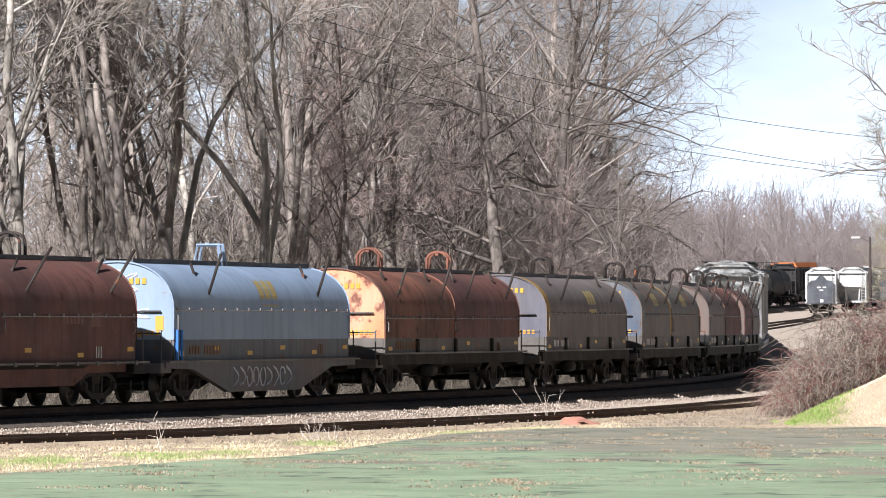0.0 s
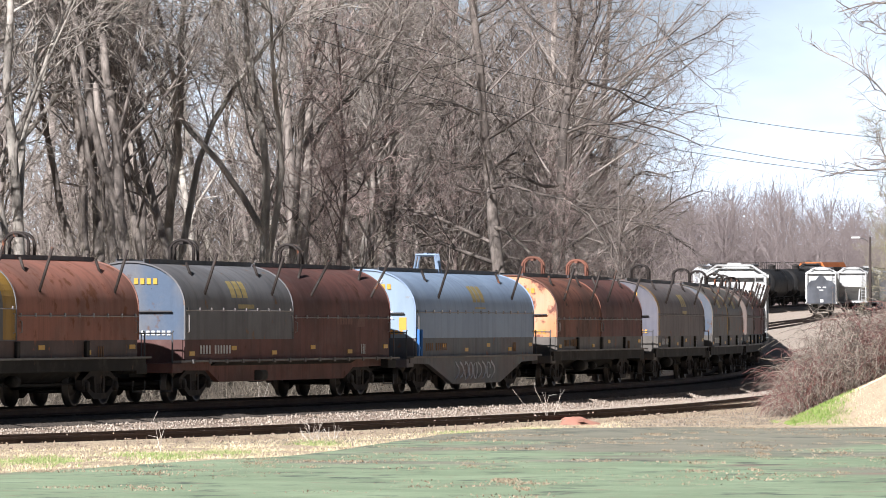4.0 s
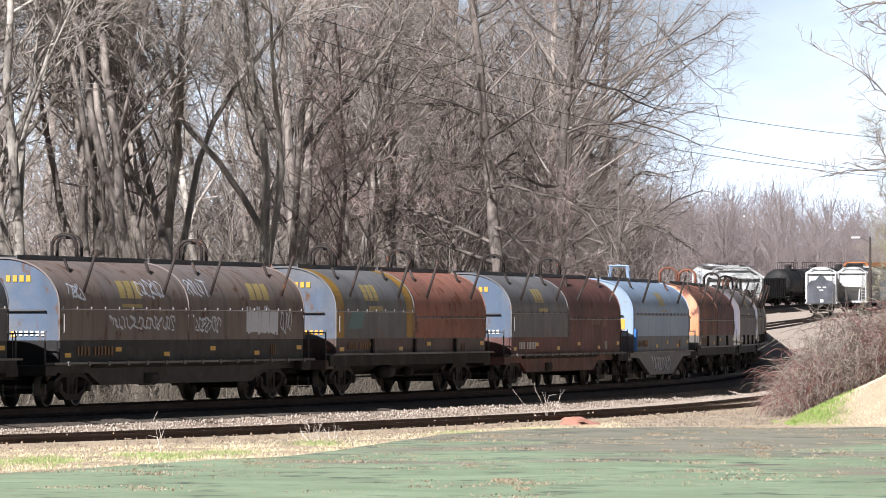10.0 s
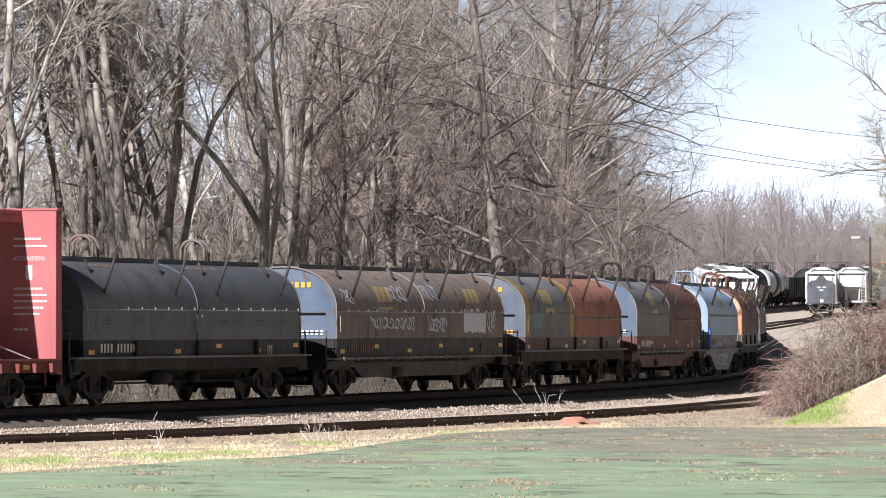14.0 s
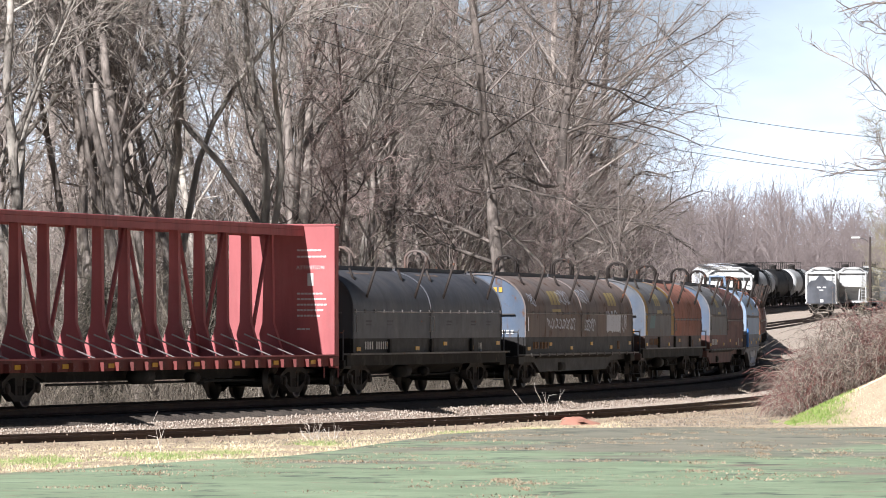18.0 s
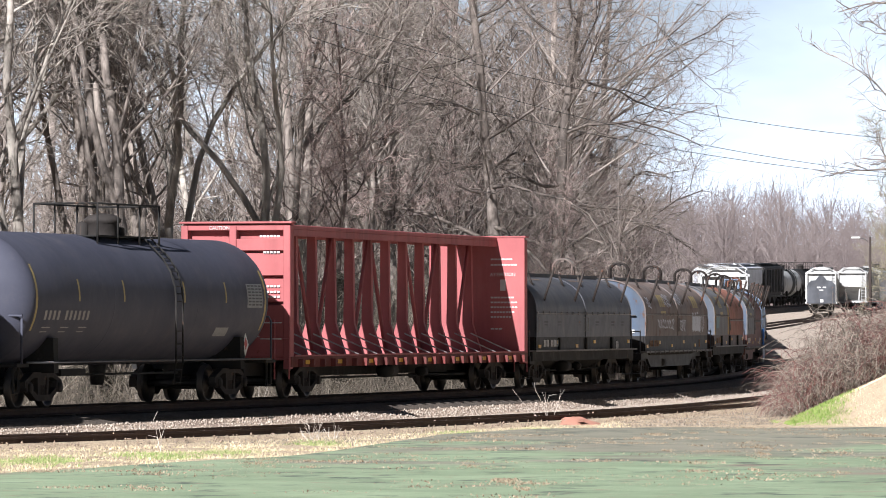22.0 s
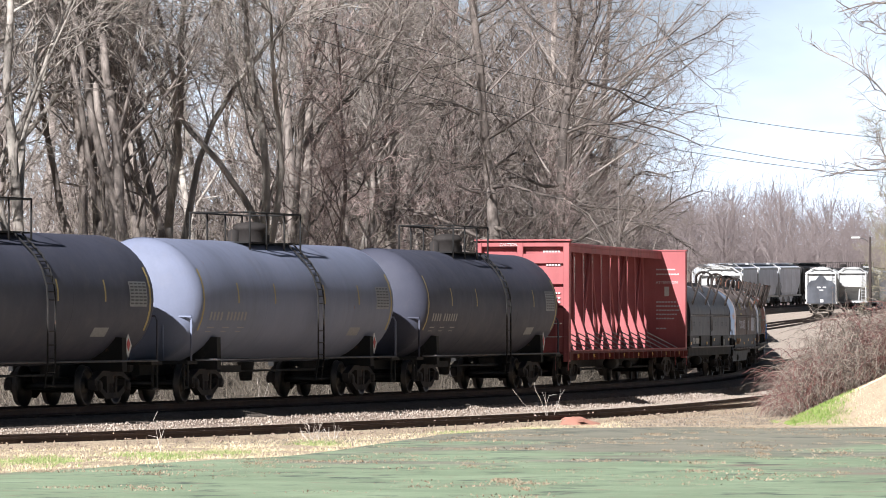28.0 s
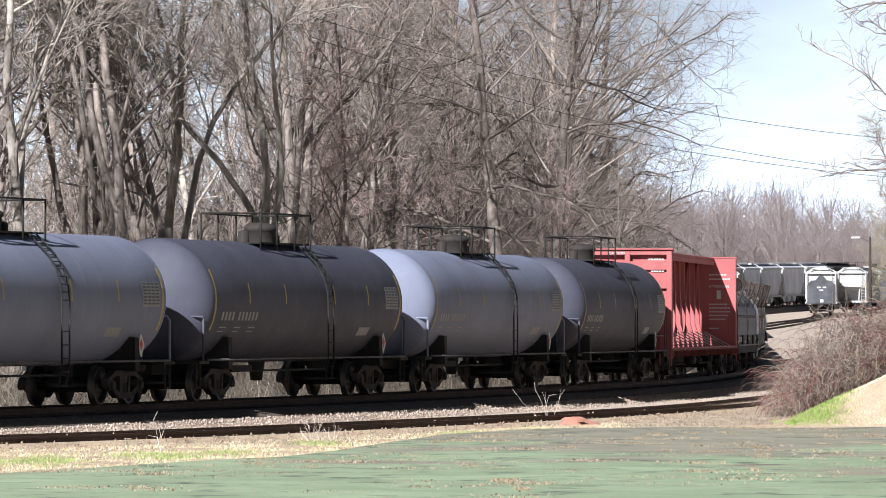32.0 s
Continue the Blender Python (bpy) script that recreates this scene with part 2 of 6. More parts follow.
def ground_material():
    """Dead grass, leaf litter and pale gravel, mixed by place."""
    m, n, l, b = material("dry_ground")
    g = n.new("ShaderNodeNewGeometry")
    v = g.outputs["Position"]
    big = noise_node(n, l, v, 0.10, 4.0)
    mid = noise_node(n, l, v, 0.9, 6.0, 0.65)
    fine = noise_node(n, l, v, 9.0, 6.0, 0.75)
    grit = noise_node(n, l, v, 34.0, 4.0, 0.7)
    tan = mix(n, l, fine, (0.31, 0.225, 0.14), (0.62, 0.50, 0.35))
    litter = mix(n, l, fine, (0.111, 0.068, 0.043), (0.306, 0.221, 0.153))
    green = mix(n, l, fine, (0.085, 0.136, 0.025), (0.221, 0.306, 0.068))
    c = mix(n, l, ramp(n, l, mid, 0.54, 0.72), tan, litter)
    c = mix(n, l, ramp(n, l, big, 0.68, 0.74), c, green)
    sep = n.new("ShaderNodeSeparateXYZ")
    l.new(v, sep.inputs[0])
    sand = mix(n, l, fine, (0.289, 0.230, 0.178), (0.510, 0.425, 0.348))
    c = mix(n, l, ramp(n, l, sep.outputs["Y"], 205.0, 260.0), c, sand)
    c = mix(n, l, ramp(n, l, sep.outputs["Y"], 640.0, 690.0), c, mix(n, l, fine, (0.102, 0.072, 0.064), (0.221, 0.170, 0.153)))
    c = mix(n, l, ramp(n, l, grit, 0.50, 0.66), c, mix(n, l, 0.55, c, (0.085, 0.060, 0.043)))
    l.new(c, b.inputs["Base Color"])
    b.inputs["Roughness"].default_value = 0.95
    bump(n, l, b, fine, 0.8, 0.07)
    return m


def lot_material():
    """Old asphalt with worn green paint, reddish bare patches and pale scuffs."""
    m, n, l, b = material("worn_green_asphalt")
    g = n.new("ShaderNodeNewGeometry")
    v = g.outputs["Position"]
    big = noise_node(n, l, v, 0.13, 5.0, 0.6)
    streak = noise_node(n, l, v, 0.8, 7.0, 0.75)
    mid = noise_node(n, l, v, 0.45, 4.0, 0.7)
    fine = noise_node(n, l, v, 7.0, 4.0, 0.7)
    green = mix(n, l, ramp(n, l, mid, 0.3, 0.7), (0.158, 0.208, 0.120), (0.262, 0.325, 0.200))
    bare = mix(n, l, ramp(n, l, mid, 0.3, 0.7), (0.152, 0.150, 0.108), (0.245, 0.226, 0.170))
    sep = n.new("ShaderNodeSeparateXYZ")
    l.new(v, sep.inputs[0])
    add = n.new("ShaderNodeMath")
    add.operation = "ADD"
    l.new(big, add.inputs[0])
    l.new(ramp(n, l, sep.outputs["Y"], 84.0, 230.0), add.inputs[1])
    c = mix(n, l, ramp(n, l, add.outputs[0], 0.60, 0.68), green, bare)
    red = noise_node(n, l, v, 0.3, 4.0, 0.6)
    c = mix(n, l, ramp(n, l, red, 0.64, 0.74), c, (0.230, 0.145, 0.119))
    c = mix(n, l, ramp(n, l, streak, 0.54, 0.63), c, (0.060, 0.075, 0.056))
    crumbs = noise_node(n, l, v, 2.4, 8.0, 0.8)
    c = mix(n, l, ramp(n, l, crumbs, 0.58, 0.62), c, (0.238, 0.187, 0.128))
    c = mix(n, l, ramp(n, l, fine, 0.66, 0.72), c, (0.493, 0.459, 0.391))
    l.new(c, b.inputs["Base Color"])
    b.inputs["Roughness"].default_value = 0.9
    bump(n, l, b, crumbs, 0.5, 0.04)
    return m


def stone_material(name, lo, hi):
    m, n, l, b = material(name)
    g = n.new("ShaderNodeNewGeometry")
    v = g.outputs["Position"]
    r = n.new("ShaderNodeValToRGB")
    r.color_ramp.elements[0].color = (*lo, 1)
    r.color_ramp.elements[1].color = (*hi, 1)
    l.new(g.outputs["Random Per Island"], r.inputs["Fac"])
    f = noise_node(n, l, v, 12.0, 5.0)
    c = mix(n, l, ramp(n, l, f, 0.3, 0.7), r.outputs["Color"], (0.221, 0.170, 0.136))
    l.new(c, b.inputs["Base Color"])
    b.inputs["Roughness"].default_value = 0.9
    return m


def gravel_material(name="ballast_bed", soot=1.0):
    m, n, l, b = material(name)
    g = n.new("ShaderNodeNewGeometry")
    v = g.outputs["Position"]
    vo = n.new("ShaderNodeTexVoronoi")
    vo.inputs["Scale"].default_value = 14.0
    l.new(v, vo.inputs["Vector"])
    f = noise_node(n, l, v, 0.8, 5.0)
    bw = n.new("ShaderNodeRGBToBW")
    l.new(vo.outputs["Color"], bw.inputs[0])
    c = mix(n, l, bw.outputs[0], (0.136, 0.102, 0.076), (0.476, 0.391, 0.306))
    c = mix(n, l, ramp(n, l, f, 0.5, 0.75), c, (0.162, 0.119, 0.093))
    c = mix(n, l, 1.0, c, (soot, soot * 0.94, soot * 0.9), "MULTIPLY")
    l.new(c, b.inputs["Base Color"])
    b.inputs["Roughness"].default_value = 0.95
    bump(n, l, b, vo.outputs["Distance"], 0.7, 0.04)
    return m


MAT_GROUND = ground_material()
MAT_LITTER = plain("leaf_litter", (0.143, 0.101, 0.071), 0.95, scale=7.0, amount=0.65)
MAT_LOT = lot_material()
MAT_STONE = stone_material("ballast_stone", (0.22, 0.175, 0.135), (0.52, 0.455, 0.375))
MAT_CLOD = stone_material("dirt_clod", (0.145, 0.102, 0.068), (0.425, 0.323, 0.221))
MAT_BED = gravel_material()
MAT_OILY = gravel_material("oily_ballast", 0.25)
MAT_RAIL = weathered("rusty_rail", (0.071, 0.044, 0.034), (0.053, 0.034, 0.027), rust=0.12, rust_col=(0.060, 0.034, 0.022), dirt=0.3, rough=0.7)
MAT_TIE = plain("weathered_tie", (0.038, 0.028, 0.022), 0.9)
MAT_STEEL = weathered("grimy_running_gear", (0.045, 0.039, 0.036), rust=0.3, rust_col=(0.080, 0.051, 0.036), dirt=0.4, rough=0.8)
MAT_WHEEL = plain("wheel_steel", (0.056, 0.050, 0.046), 0.45, 0.6)
MAT_DARK = weathered("dark_grime", (0.028, 0.027, 0.026), rust=0.25, rust_col=(0.068, 0.042, 0.030), rough=0.8)
MAT_GREYBAR = weathered("dull_grey_steel", (0.098, 0.098, 0.103), rust=0.3, rough=0.6)
MAT_REFLECT = plain("reflector_yellow", (0.562, 0.315, 0.022), 0.45, amount=0.2)
MAT_YELLOW = plain("faded_yellow", (0.40, 0.31, 0.12), 0.6, scale=6.0, amount=0.4)
MAT_WHITE = plain("stencil_white", (0.540, 0.532, 0.510), 0.6, scale=6.0, amount=0.3)
MAT_ORANGESTENCIL = plain("stencil_orange", (0.600, 0.285, 0.045), 0.6, amount=0.2)
MAT_DIMSTENCIL = plain("dim_stencil", (0.195, 0.101, 0.045), 0.7, amount=0.4)
MAT_BLUETARP = plain("bright_blue_paint", (0.045, 0.150, 0.413), 0.5, amount=0.2)
MAT_ENDYELLOW = plain("end_mark_yellow", (0.46, 0.28, 0.04), 0.6, amount=0.3)
MAT_RED = plain("placard_red", (0.413, 0.045, 0.038), 0.5, amount=0.2)
# ---- the ground and the tracks ----
def grid_sheet(xs, ys, height):
    gx, gy = np.meshgrid(xs, ys)
    v = np.stack([gx.ravel(), gy.ravel(), height(gx.ravel(), gy.ravel())], 1)
    nx, ny = len(xs), len(ys)
    i = (np.arange(ny - 1)[:, None] * nx + np.arange(nx - 1)[None, :]).ravel()
    return v, np.stack([i, i + 1, i + nx + 1, i + nx], 1)


def build_ground():
    xs = np.concatenate([[-3000, -1200, -500, -250], np.arange(-150, -40, 8), np.arange(-40, 60, 1.0), np.arange(60, 160, 8), [250, 500, 1200, 3000]])
    ys = np.concatenate([[-2000, -600, -200], np.arange(-60, 60, 10), np.arange(60, 240, 1.0), np.arange(240, 820, 6), [900, 1000, 1200, 1400, 2000, 3500]])

    def rough(x, y):
        w = np.where((y > 90) & (y < 240) & (np.abs(x) < 60), 1.0, 0.0)
        bumps = 0.03 * np.sin(x * 2.1 + 0.7 * y) * np.sin(y * 0.9 - x) + 0.02 * np.sin(5.1 * x + 1.3 * y)
        return ground_z(x, y) + bumps * w

    v, f = grid_sheet(xs, ys, rough)
    tagged(new("ground", array_mesh("ground", v, f, MAT_GROUND, True)), "tan dry grass, leaf litter and pale gravel ground", "ground", kind="structure")


def lot_edge(x):
    """Far edge of the paved lot."""
    return np.interp(x, [-60, -9, -7.1, -5.2, -2.9, -1.6, 0, 1.5, 2.8, 8, 14, 60], [80, 82, 88.5, 94, 101, 108.6, 121, 125, 128.3, 129.0, 129.0, 130])


def build_lot():
    xs = np.arange(-45, 61, 0.5)
    rows = np.linspace(0, 1, 40)
    v, f = [], []
    rng = np.random.RandomState(3)
    wob = np.convolve(rng.normal(0, 1.0, len(xs) + 8), np.ones(5) / 5, "same")[4:4 + len(xs)]
    for r in rows:
        e = lot_edge(xs) + wob * 0.9
        y = -25 + (e + 25) * r
        z = -0.545 + 0 * xs + 0.006 * np.sin(xs * 1.3 + y * 0.2)
        v.append(np.stack([xs, y, z], 1))
    nx = len(xs)
    v = np.concatenate(v)
    i = (np.arange(len(rows) - 1)[:, None] * nx + np.arange(nx - 1)[None, :]).ravel()
    f = np.stack([i, i + 1, i + nx + 1, i + nx], 1)
    ob = new("pavement", array_mesh("pavement", v, f, MAT_LOT, True))
    tagged(ob, "worn green-painted asphalt lot with reddish bare patches", "pavement", kind="structure")


def side_at(u):
    """The siding by its length from its first point."""
    d = np.concatenate([[0], np.cumsum(np.hypot(np.diff(SIDE_X), np.diff(SIDE_Y)))])
    return np.interp(u, d, SIDE_X), np.interp(u, d, SIDE_Y)


SIDE_U = np.arange(0, 200, 1.0)
_sx, _sy = side_at(SIDE_U)
for _ in range(30):                                     # ease the corners of the plan
    _sx[1:-1] = 0.25 * _sx[:-2] + 0.5 * _sx[1:-1] + 0.25 * _sx[2:]
    _sy[1:-1] = 0.25 * _sy[:-2] + 0.5 * _sy[1:-1] + 0.25 * _sy[2:]
SIDE_PTS = np.stack([_sx, _sy, np.full(len(_sx), SIDE_Z)], 1)
_ms = np.arange(-120, 620, 1.0)
MAIN_PTS = np.stack([np.interp(_ms, PS, PX), np.interp(_ms, PS, PY), np.interp(_ms, PS, PZ)], 1)


def curve_pts(pts, step=4.0, ease=12):
    """An eased line through a few places."""
    p = np.array(pts, float)
    d = np.concatenate([[0], np.cumsum(np.hypot(np.diff(p[:, 0]), np.diff(p[:, 1])))])
    u = np.arange(0, d[-1], step)
    q = np.stack([np.interp(u, d, p[:, k]) for k in range(2)], 1)
    for _ in range(ease):
        q[1:-1] = 0.25 * q[:-2] + 0.5 * q[1:-1] + 0.25 * q[2:]
    z = line_at_y(q[:, 1])[2]
    return np.concatenate([q, z[:, None] - 0.45], 1)


YARD_A = curve_pts([(16.5, 345), (21, 410), (29, 465), (35.9, 525), (39.9, 580), (46, 660)])
YARD_B = curve_pts([(22, 430), (32.5, 500), (42.9, 565), (52, 630), (66, 720)])
YARD_C = curve_pts([(13.5, 262), (19.5, 300), (29, 350), (48, 420)])


def sweep(pts, profile):
    """Pushes an outline of (right, up) along a line."""
    d = np.gradient(pts, axis=0)
    d[:, 2] = 0
    d /= np.linalg.norm(d, axis=1)[:, None]
    right = np.stack([d[:, 1], -d[:, 0], 0 * d[:, 0]], 1)
    n = len(profile)
    v = np.concatenate([pts[:, None, :] + right[:, None, :] * np.array([a for a, _ in profile])[None, :, None]
                        + np.array([0, 0, 1.0])[None, None, :] * np.array([b for _, b in profile])[None, :, None]]).reshape(-1, 3)
    f = []
    for i in range(len(pts) - 1):
        for k in range(n):
            l = (k + 1) % n
            f.append((i * n + k, i * n + l, (i + 1) * n + l, (i + 1) * n + k))
    return v, f


RAIL = [(-0.07, -0.17), (0.07, -0.17), (0.07, -0.155), (0.012, -0.13), (0.012, -0.045), (0.037, -0.03), (0.037, 0.0), (-0.037, 0.0), (-0.037, -0.03), (-0.012, -0.045), (-0.012, -0.13), (-0.07, -0.155)]


def track(label, pts, ties, every, seed):
    th = thing("railway_track", label, "railway track", kind="structure")
    for side in (-0.755, 0.755):
        v, f = sweep(pts, [(a + side, b) for a, b in RAIL])
        m = Mesh().add(v, f)
        part("rail", m, MAT_RAIL, th)
    if ties:
        me = Mesh().box(-1.3, 1.3, -0.115, 0.115, -0.34, -0.165, 0.02).data("tie", MAT_TIE)
        rng = random.Random(seed)
        d = np.concatenate([[0], np.cumsum(np.hypot(np.diff(pts[:, 0]), np.diff(pts[:, 1])))])
        u = ties[0]
        while u < ties[1]:
            p = [float(np.interp(u, d, pts[:, k])) for k in range(3)]
            q = [float(np.interp(u + 0.5, d, pts[:, k])) for k in range(2)]
            ang = math.atan2(q[1] - p[1], q[0] - p[0]) - math.pi / 2
            ob = part("tie", me, None, th)
            ob.matrix_basis = pose(p[0], p[1], p[2] - rng.uniform(0, 0.02), 0, rng.uniform(-0.6, 0.6), math.degrees(ang) + rng.uniform(-1.5, 1.5))
            u += every
    return th


def build_tracks():
    track("main line of rusty rails on weathered ties", MAIN_PTS, (104, 232), 0.56, 1)
    track("old siding of dark rusty rails sunk in dirt", SIDE_PTS, None, 0.60, 2)
    for p in (YARD_A, YARD_B, YARD_C):
        track("yard track of brown rails on pale gravel", p, (0, min(130, len(p) * 4.0 - 6)), 2.4, 4)
    prof = [(-3.1, -0.95), (-1.75, -0.27), (-1.4, -0.2), (1.4, -0.2), (1.62, -0.24), (2.0, -0.40), (2.7, -0.64), (2.7, -1.2), (-3.1, -1.2)]
    v, f = sweep(MAIN_PTS, prof)
    ob = new("ballast", Mesh().add(v, f).data("ballast", MAT_BED))
    tagged(ob, "bed of pale broken stone under the main line", "ballast", kind="structure")
    line = MAIN_PTS[90:330]
    q = [-30.0, -20.0, -13.0, -9.0, -6.0, -4.0, -2.9]
    h = [-0.36, -0.58, -0.75, -0.79, -0.73, -0.69, -0.80]
    v, f = sweep(line, [(a, b) for a, b in zip(q, h)] + [(-2.9, -1.5), (-30.0, -1.5)])
    ob = new("ground", Mesh().add(v, f).data("wood_floor", MAT_LITTER))
    tagged(ob, "dark brown leaf litter under the bare trees", "ground", kind="structure")
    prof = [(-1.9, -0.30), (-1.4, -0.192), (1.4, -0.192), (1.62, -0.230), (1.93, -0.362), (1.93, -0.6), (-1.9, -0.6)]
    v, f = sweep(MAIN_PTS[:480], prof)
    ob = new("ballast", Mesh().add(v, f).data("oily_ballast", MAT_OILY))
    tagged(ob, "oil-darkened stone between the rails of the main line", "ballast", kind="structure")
    prof = [(-1.7, -0.40), (-1.2, -0.12), (-0.85, -0.07), (-0.66, -0.13), (0, -0.12), (0.66, -0.13), (0.85, -0.13), (1.05, -0.17), (1.5, -0.33), (1.5, -0.7), (-1.7, -0.7)]
    v, f = sweep(SIDE_PTS[:130], prof)
    ob = new("ballast", Mesh().add(v, f).data("siding_bed", MAT_GROUND))
    tagged(ob, "dirt and dry grass bed of the siding", "ballast", kind="structure")
    # loose stones on the flank between the two tracks
    rng = np.random.RandomState(5)
    k = 22000
    s = -26 + 120 * rng.random(k) ** 1.25
    lat = rng.uniform(1.95, 4.6, k)
    th = np.radians(heading_of(s))
    x = np.interp(s, PS, PX) + lat * np.cos(th)
    y = np.interp(s, PS, PY) - lat * np.sin(th)
    z = np.interp(lat, [1.4, 1.62, 2.0, 2.6, 5], [-0.2, -0.24, -0.40, -0.61, -0.60]) + np.interp(s, PS, PZ)
    scatter("ballast_stones", "loose pale ballast stones beside the rails", MAT_STONE, x, y, z, 0.018, 0.044, rng)
    # clods and grit over the sunken siding
    k = 12000
    u = rng.uniform(8, 125, k)
    lat = rng.uniform(-2.0, 2.6, k)
    i = np.clip(u.astype(int), 0, len(SIDE_PTS) - 2)
    d = SIDE_PTS[i + 1] - SIDE_PTS[i]
    d /= np.linalg.norm(d, axis=1)[:, None]
    p = SIDE_PTS[i] + d * (u - i)[:, None]
    z = SIDE_Z + np.interp(lat, [-2, -1.7, -1.2, 0, 1.05, 1.5, 2.6], [-0.3, -0.3, -0.12, -0.05, -0.12, -0.27, -0.25])
    keep = (np.abs(np.abs(lat) - 0.755) > 0.07) & ((np.abs(lat) > 0.95) | (rng.random(k) < 0.04))
    scatter("dirt_clods", "brown clods and grit along the siding", MAT_CLOD, (p[:, 0] + lat * d[:, 1])[keep], (p[:, 1] - lat * d[:, 0])[keep], z[keep], 0.010, 0.040, rng)


def scatter(name, label, mat, x, y, z, small, large, rng):
    """Many small stones as one mesh."""
    k = len(x)
    octa = np.array([(1, 0, 0), (-1, 0, 0), (0, 1, 0), (0, -1, 0), (0, 0, 1), (0, 0, -1)], float)
    tri = np.array([(0, 2, 4), (2, 1, 4), (1, 3, 4), (3, 0, 4), (2, 0, 5), (1, 2, 5), (3, 1, 5), (0, 3, 5)])
    size = rng.uniform(small, large, (k, 1, 3))
    spin = rng.uniform(0, 6.28, k)
    o = octa[None] * size * (1 + 0.35 * rng.normal(0, 1, (k, 6, 1)).clip(-1, 1))
    c, sn = np.cos(spin)[:, None], np.sin(spin)[:, None]
    ox = o[:, :, 0] * c - o[:, :, 1] * sn
    oy = o[:, :, 0] * sn + o[:, :, 1] * c
    v = np.stack([ox + x[:, None], oy + y[:, None], o[:, :, 2] + z[:, None] + 0.012], 2).reshape(-1, 3)
    f = (tri[None] + 6 * np.arange(k)[:, None, None]).reshape(-1, 3)
    tagged(new(name, array_mesh(name, v, f, mat)), label, "gravel", kind="stuff")


build_ground()
build_lot()
build_tracks()


# ---- running gear shared by the freight cars ----
WHEEL_R = 0.457
BOGIE_HALF = 0.88


def wheelset_mesh():
    m = Mesh()
    for s in (-1, 1):
        prof = [(s * 0.69, 0.10), (s * 0.69, WHEEL_R + 0.026), (s * 0.725, WHEEL_R + 0.026), (s * 0.735, WHEEL_R), (s * 0.83, WHEEL_R - 0.006), (s * 0.83, WHEEL_R - 0.07),
                (s * 0.765, WHEEL_R - 0.10), (s * 0.755, 0.20), (s * 0.82, 0.16), (s * 0.84, 0.10), (s * 0.84, 0.0)]
        m.lathe_y(prof, 0, 0, 22)
        for k in range(3):                             # casting marks that show the turning
            a = 2.1 * k + 0.4
            m.box(0.30 * math.cos(a) - 0.03, 0.30 * math.cos(a) + 0.03, s * 0.765 - 0.012, s * 0.765 + 0.012, 0.30 * math.sin(a) - 0.03, 0.30 * math.sin(a) + 0.03)
    m.rod((0, -1.05, 0), (0, 1.05, 0), 0.085, 10)
    for s in (-1, 1):
        m.rod((0, s * 1.02, 0), (0, s * 1.12, 0), 0.11, 10)
    return m.data("wheelset", MAT_WHEEL)


def side_frame_mesh(s):
    m = Mesh()
    y0, y1 = (0.93, 1.10) if s > 0 else (-1.10, -0.93)
    m.prism([(-1.10, 0.44), (-1.10, 0.60), (-0.60, 0.80), (0.60, 0.80), (1.10, 0.60), (1.10, 0.44), (0.98, 0.56), (0.55, 0.68), (-0.55, 0.68), (-0.98, 0.56)], 1, y0, y1)
    m.prism([(-1.08, 0.50), (-0.98, 0.55), (-0.36, 0.30), (0.36, 0.30), (0.98, 0.55), (1.08, 0.50), (0.42, 0.17), (-0.42, 0.17)], 1, y0, y1)
    for a in (-1, 1):
        m.prism([(a * 0.20, 0.28), (a * 0.31, 0.28), (a * 0.33, 0.70), (a * 0.22, 0.70)], 1, y0 + 0.01, y1 - 0.01)
        m.box(a * BOGIE_HALF - 0.15, a * BOGIE_HALF + 0.15, y0 - 0.02, y1 + 0.02, 0.36, 0.60, 0.02)
        m.rod((a * BOGIE_HALF, y1 if s > 0 else y0, 0.457), (a * BOGIE_HALF, (y1 + 0.07) if s > 0 else (y0 - 0.07), 0.457), 0.11, 12)
    for k in (-0.11, 0.0, 0.11):
        m.lathe_z([(0.30 + 0.035 * i, 0.055 + 0.012 * (i % 2)) for i in range(8)], k, (y0 + y1) / 2, 8)
    return m.data("side_frame", MAT_STEEL)


WHEELSET = wheelset_mesh()
SIDE_FRAMES = {s: side_frame_mesh(s) for s in (-1, 1)}
BOLSTER = Mesh().box(-0.20, 0.20, -1.08, 1.08, 0.50, 0.72, 0.03).box(-0.75, 0.75, -0.12, 0.12, 0.50, 0.60, 0.02).rod((-0.5, -0.66, 0.35), (-0.5, 0.66, 0.35), 0.05, 8).rod((0.5, -0.66, 0.35), (0.5, 0.66, 0.35), 0.05, 8).data("bogie", MAT_STEEL)
WHEELS = []                                            # every wheelset with its place on its bogie
CARS = []                                              # every car of the train: thing, place on the line, half the bogie distance


def bogie(car, x, turning=True):
    b = part("bogie", BOLSTER, None, car, at=(x, 0, 0))
    for s in (-1, 1):
        part("side_frame", SIDE_FRAMES[s], None, b)
    for a in (-BOGIE_HALF, BOGIE_HALF):
        w = part("wheelset", WHEELSET, None, b, at=(a, 0, WHEEL_R))
        if turning:
            WHEELS.append((w, a))
    return b


def coupler(car, x, sign):
    m = Mesh().box(min(x, x + sign * 0.45), max(x, x + sign * 0.45), -0.09, 0.09, 0.78, 0.98, 0.02)
    m.box(x + sign * 0.40 - 0.13, x + sign * 0.40 + 0.13, -0.17, 0.17, 0.74, 1.02, 0.04)
    m.tube([(x, 0.25, 0.75), (x + sign * 0.2, 0.30, 0.45), (x + sign * 0.45, 0.22, 0.38)], 0.03, 6)
    part("coupler", m, MAT_STEEL, car)


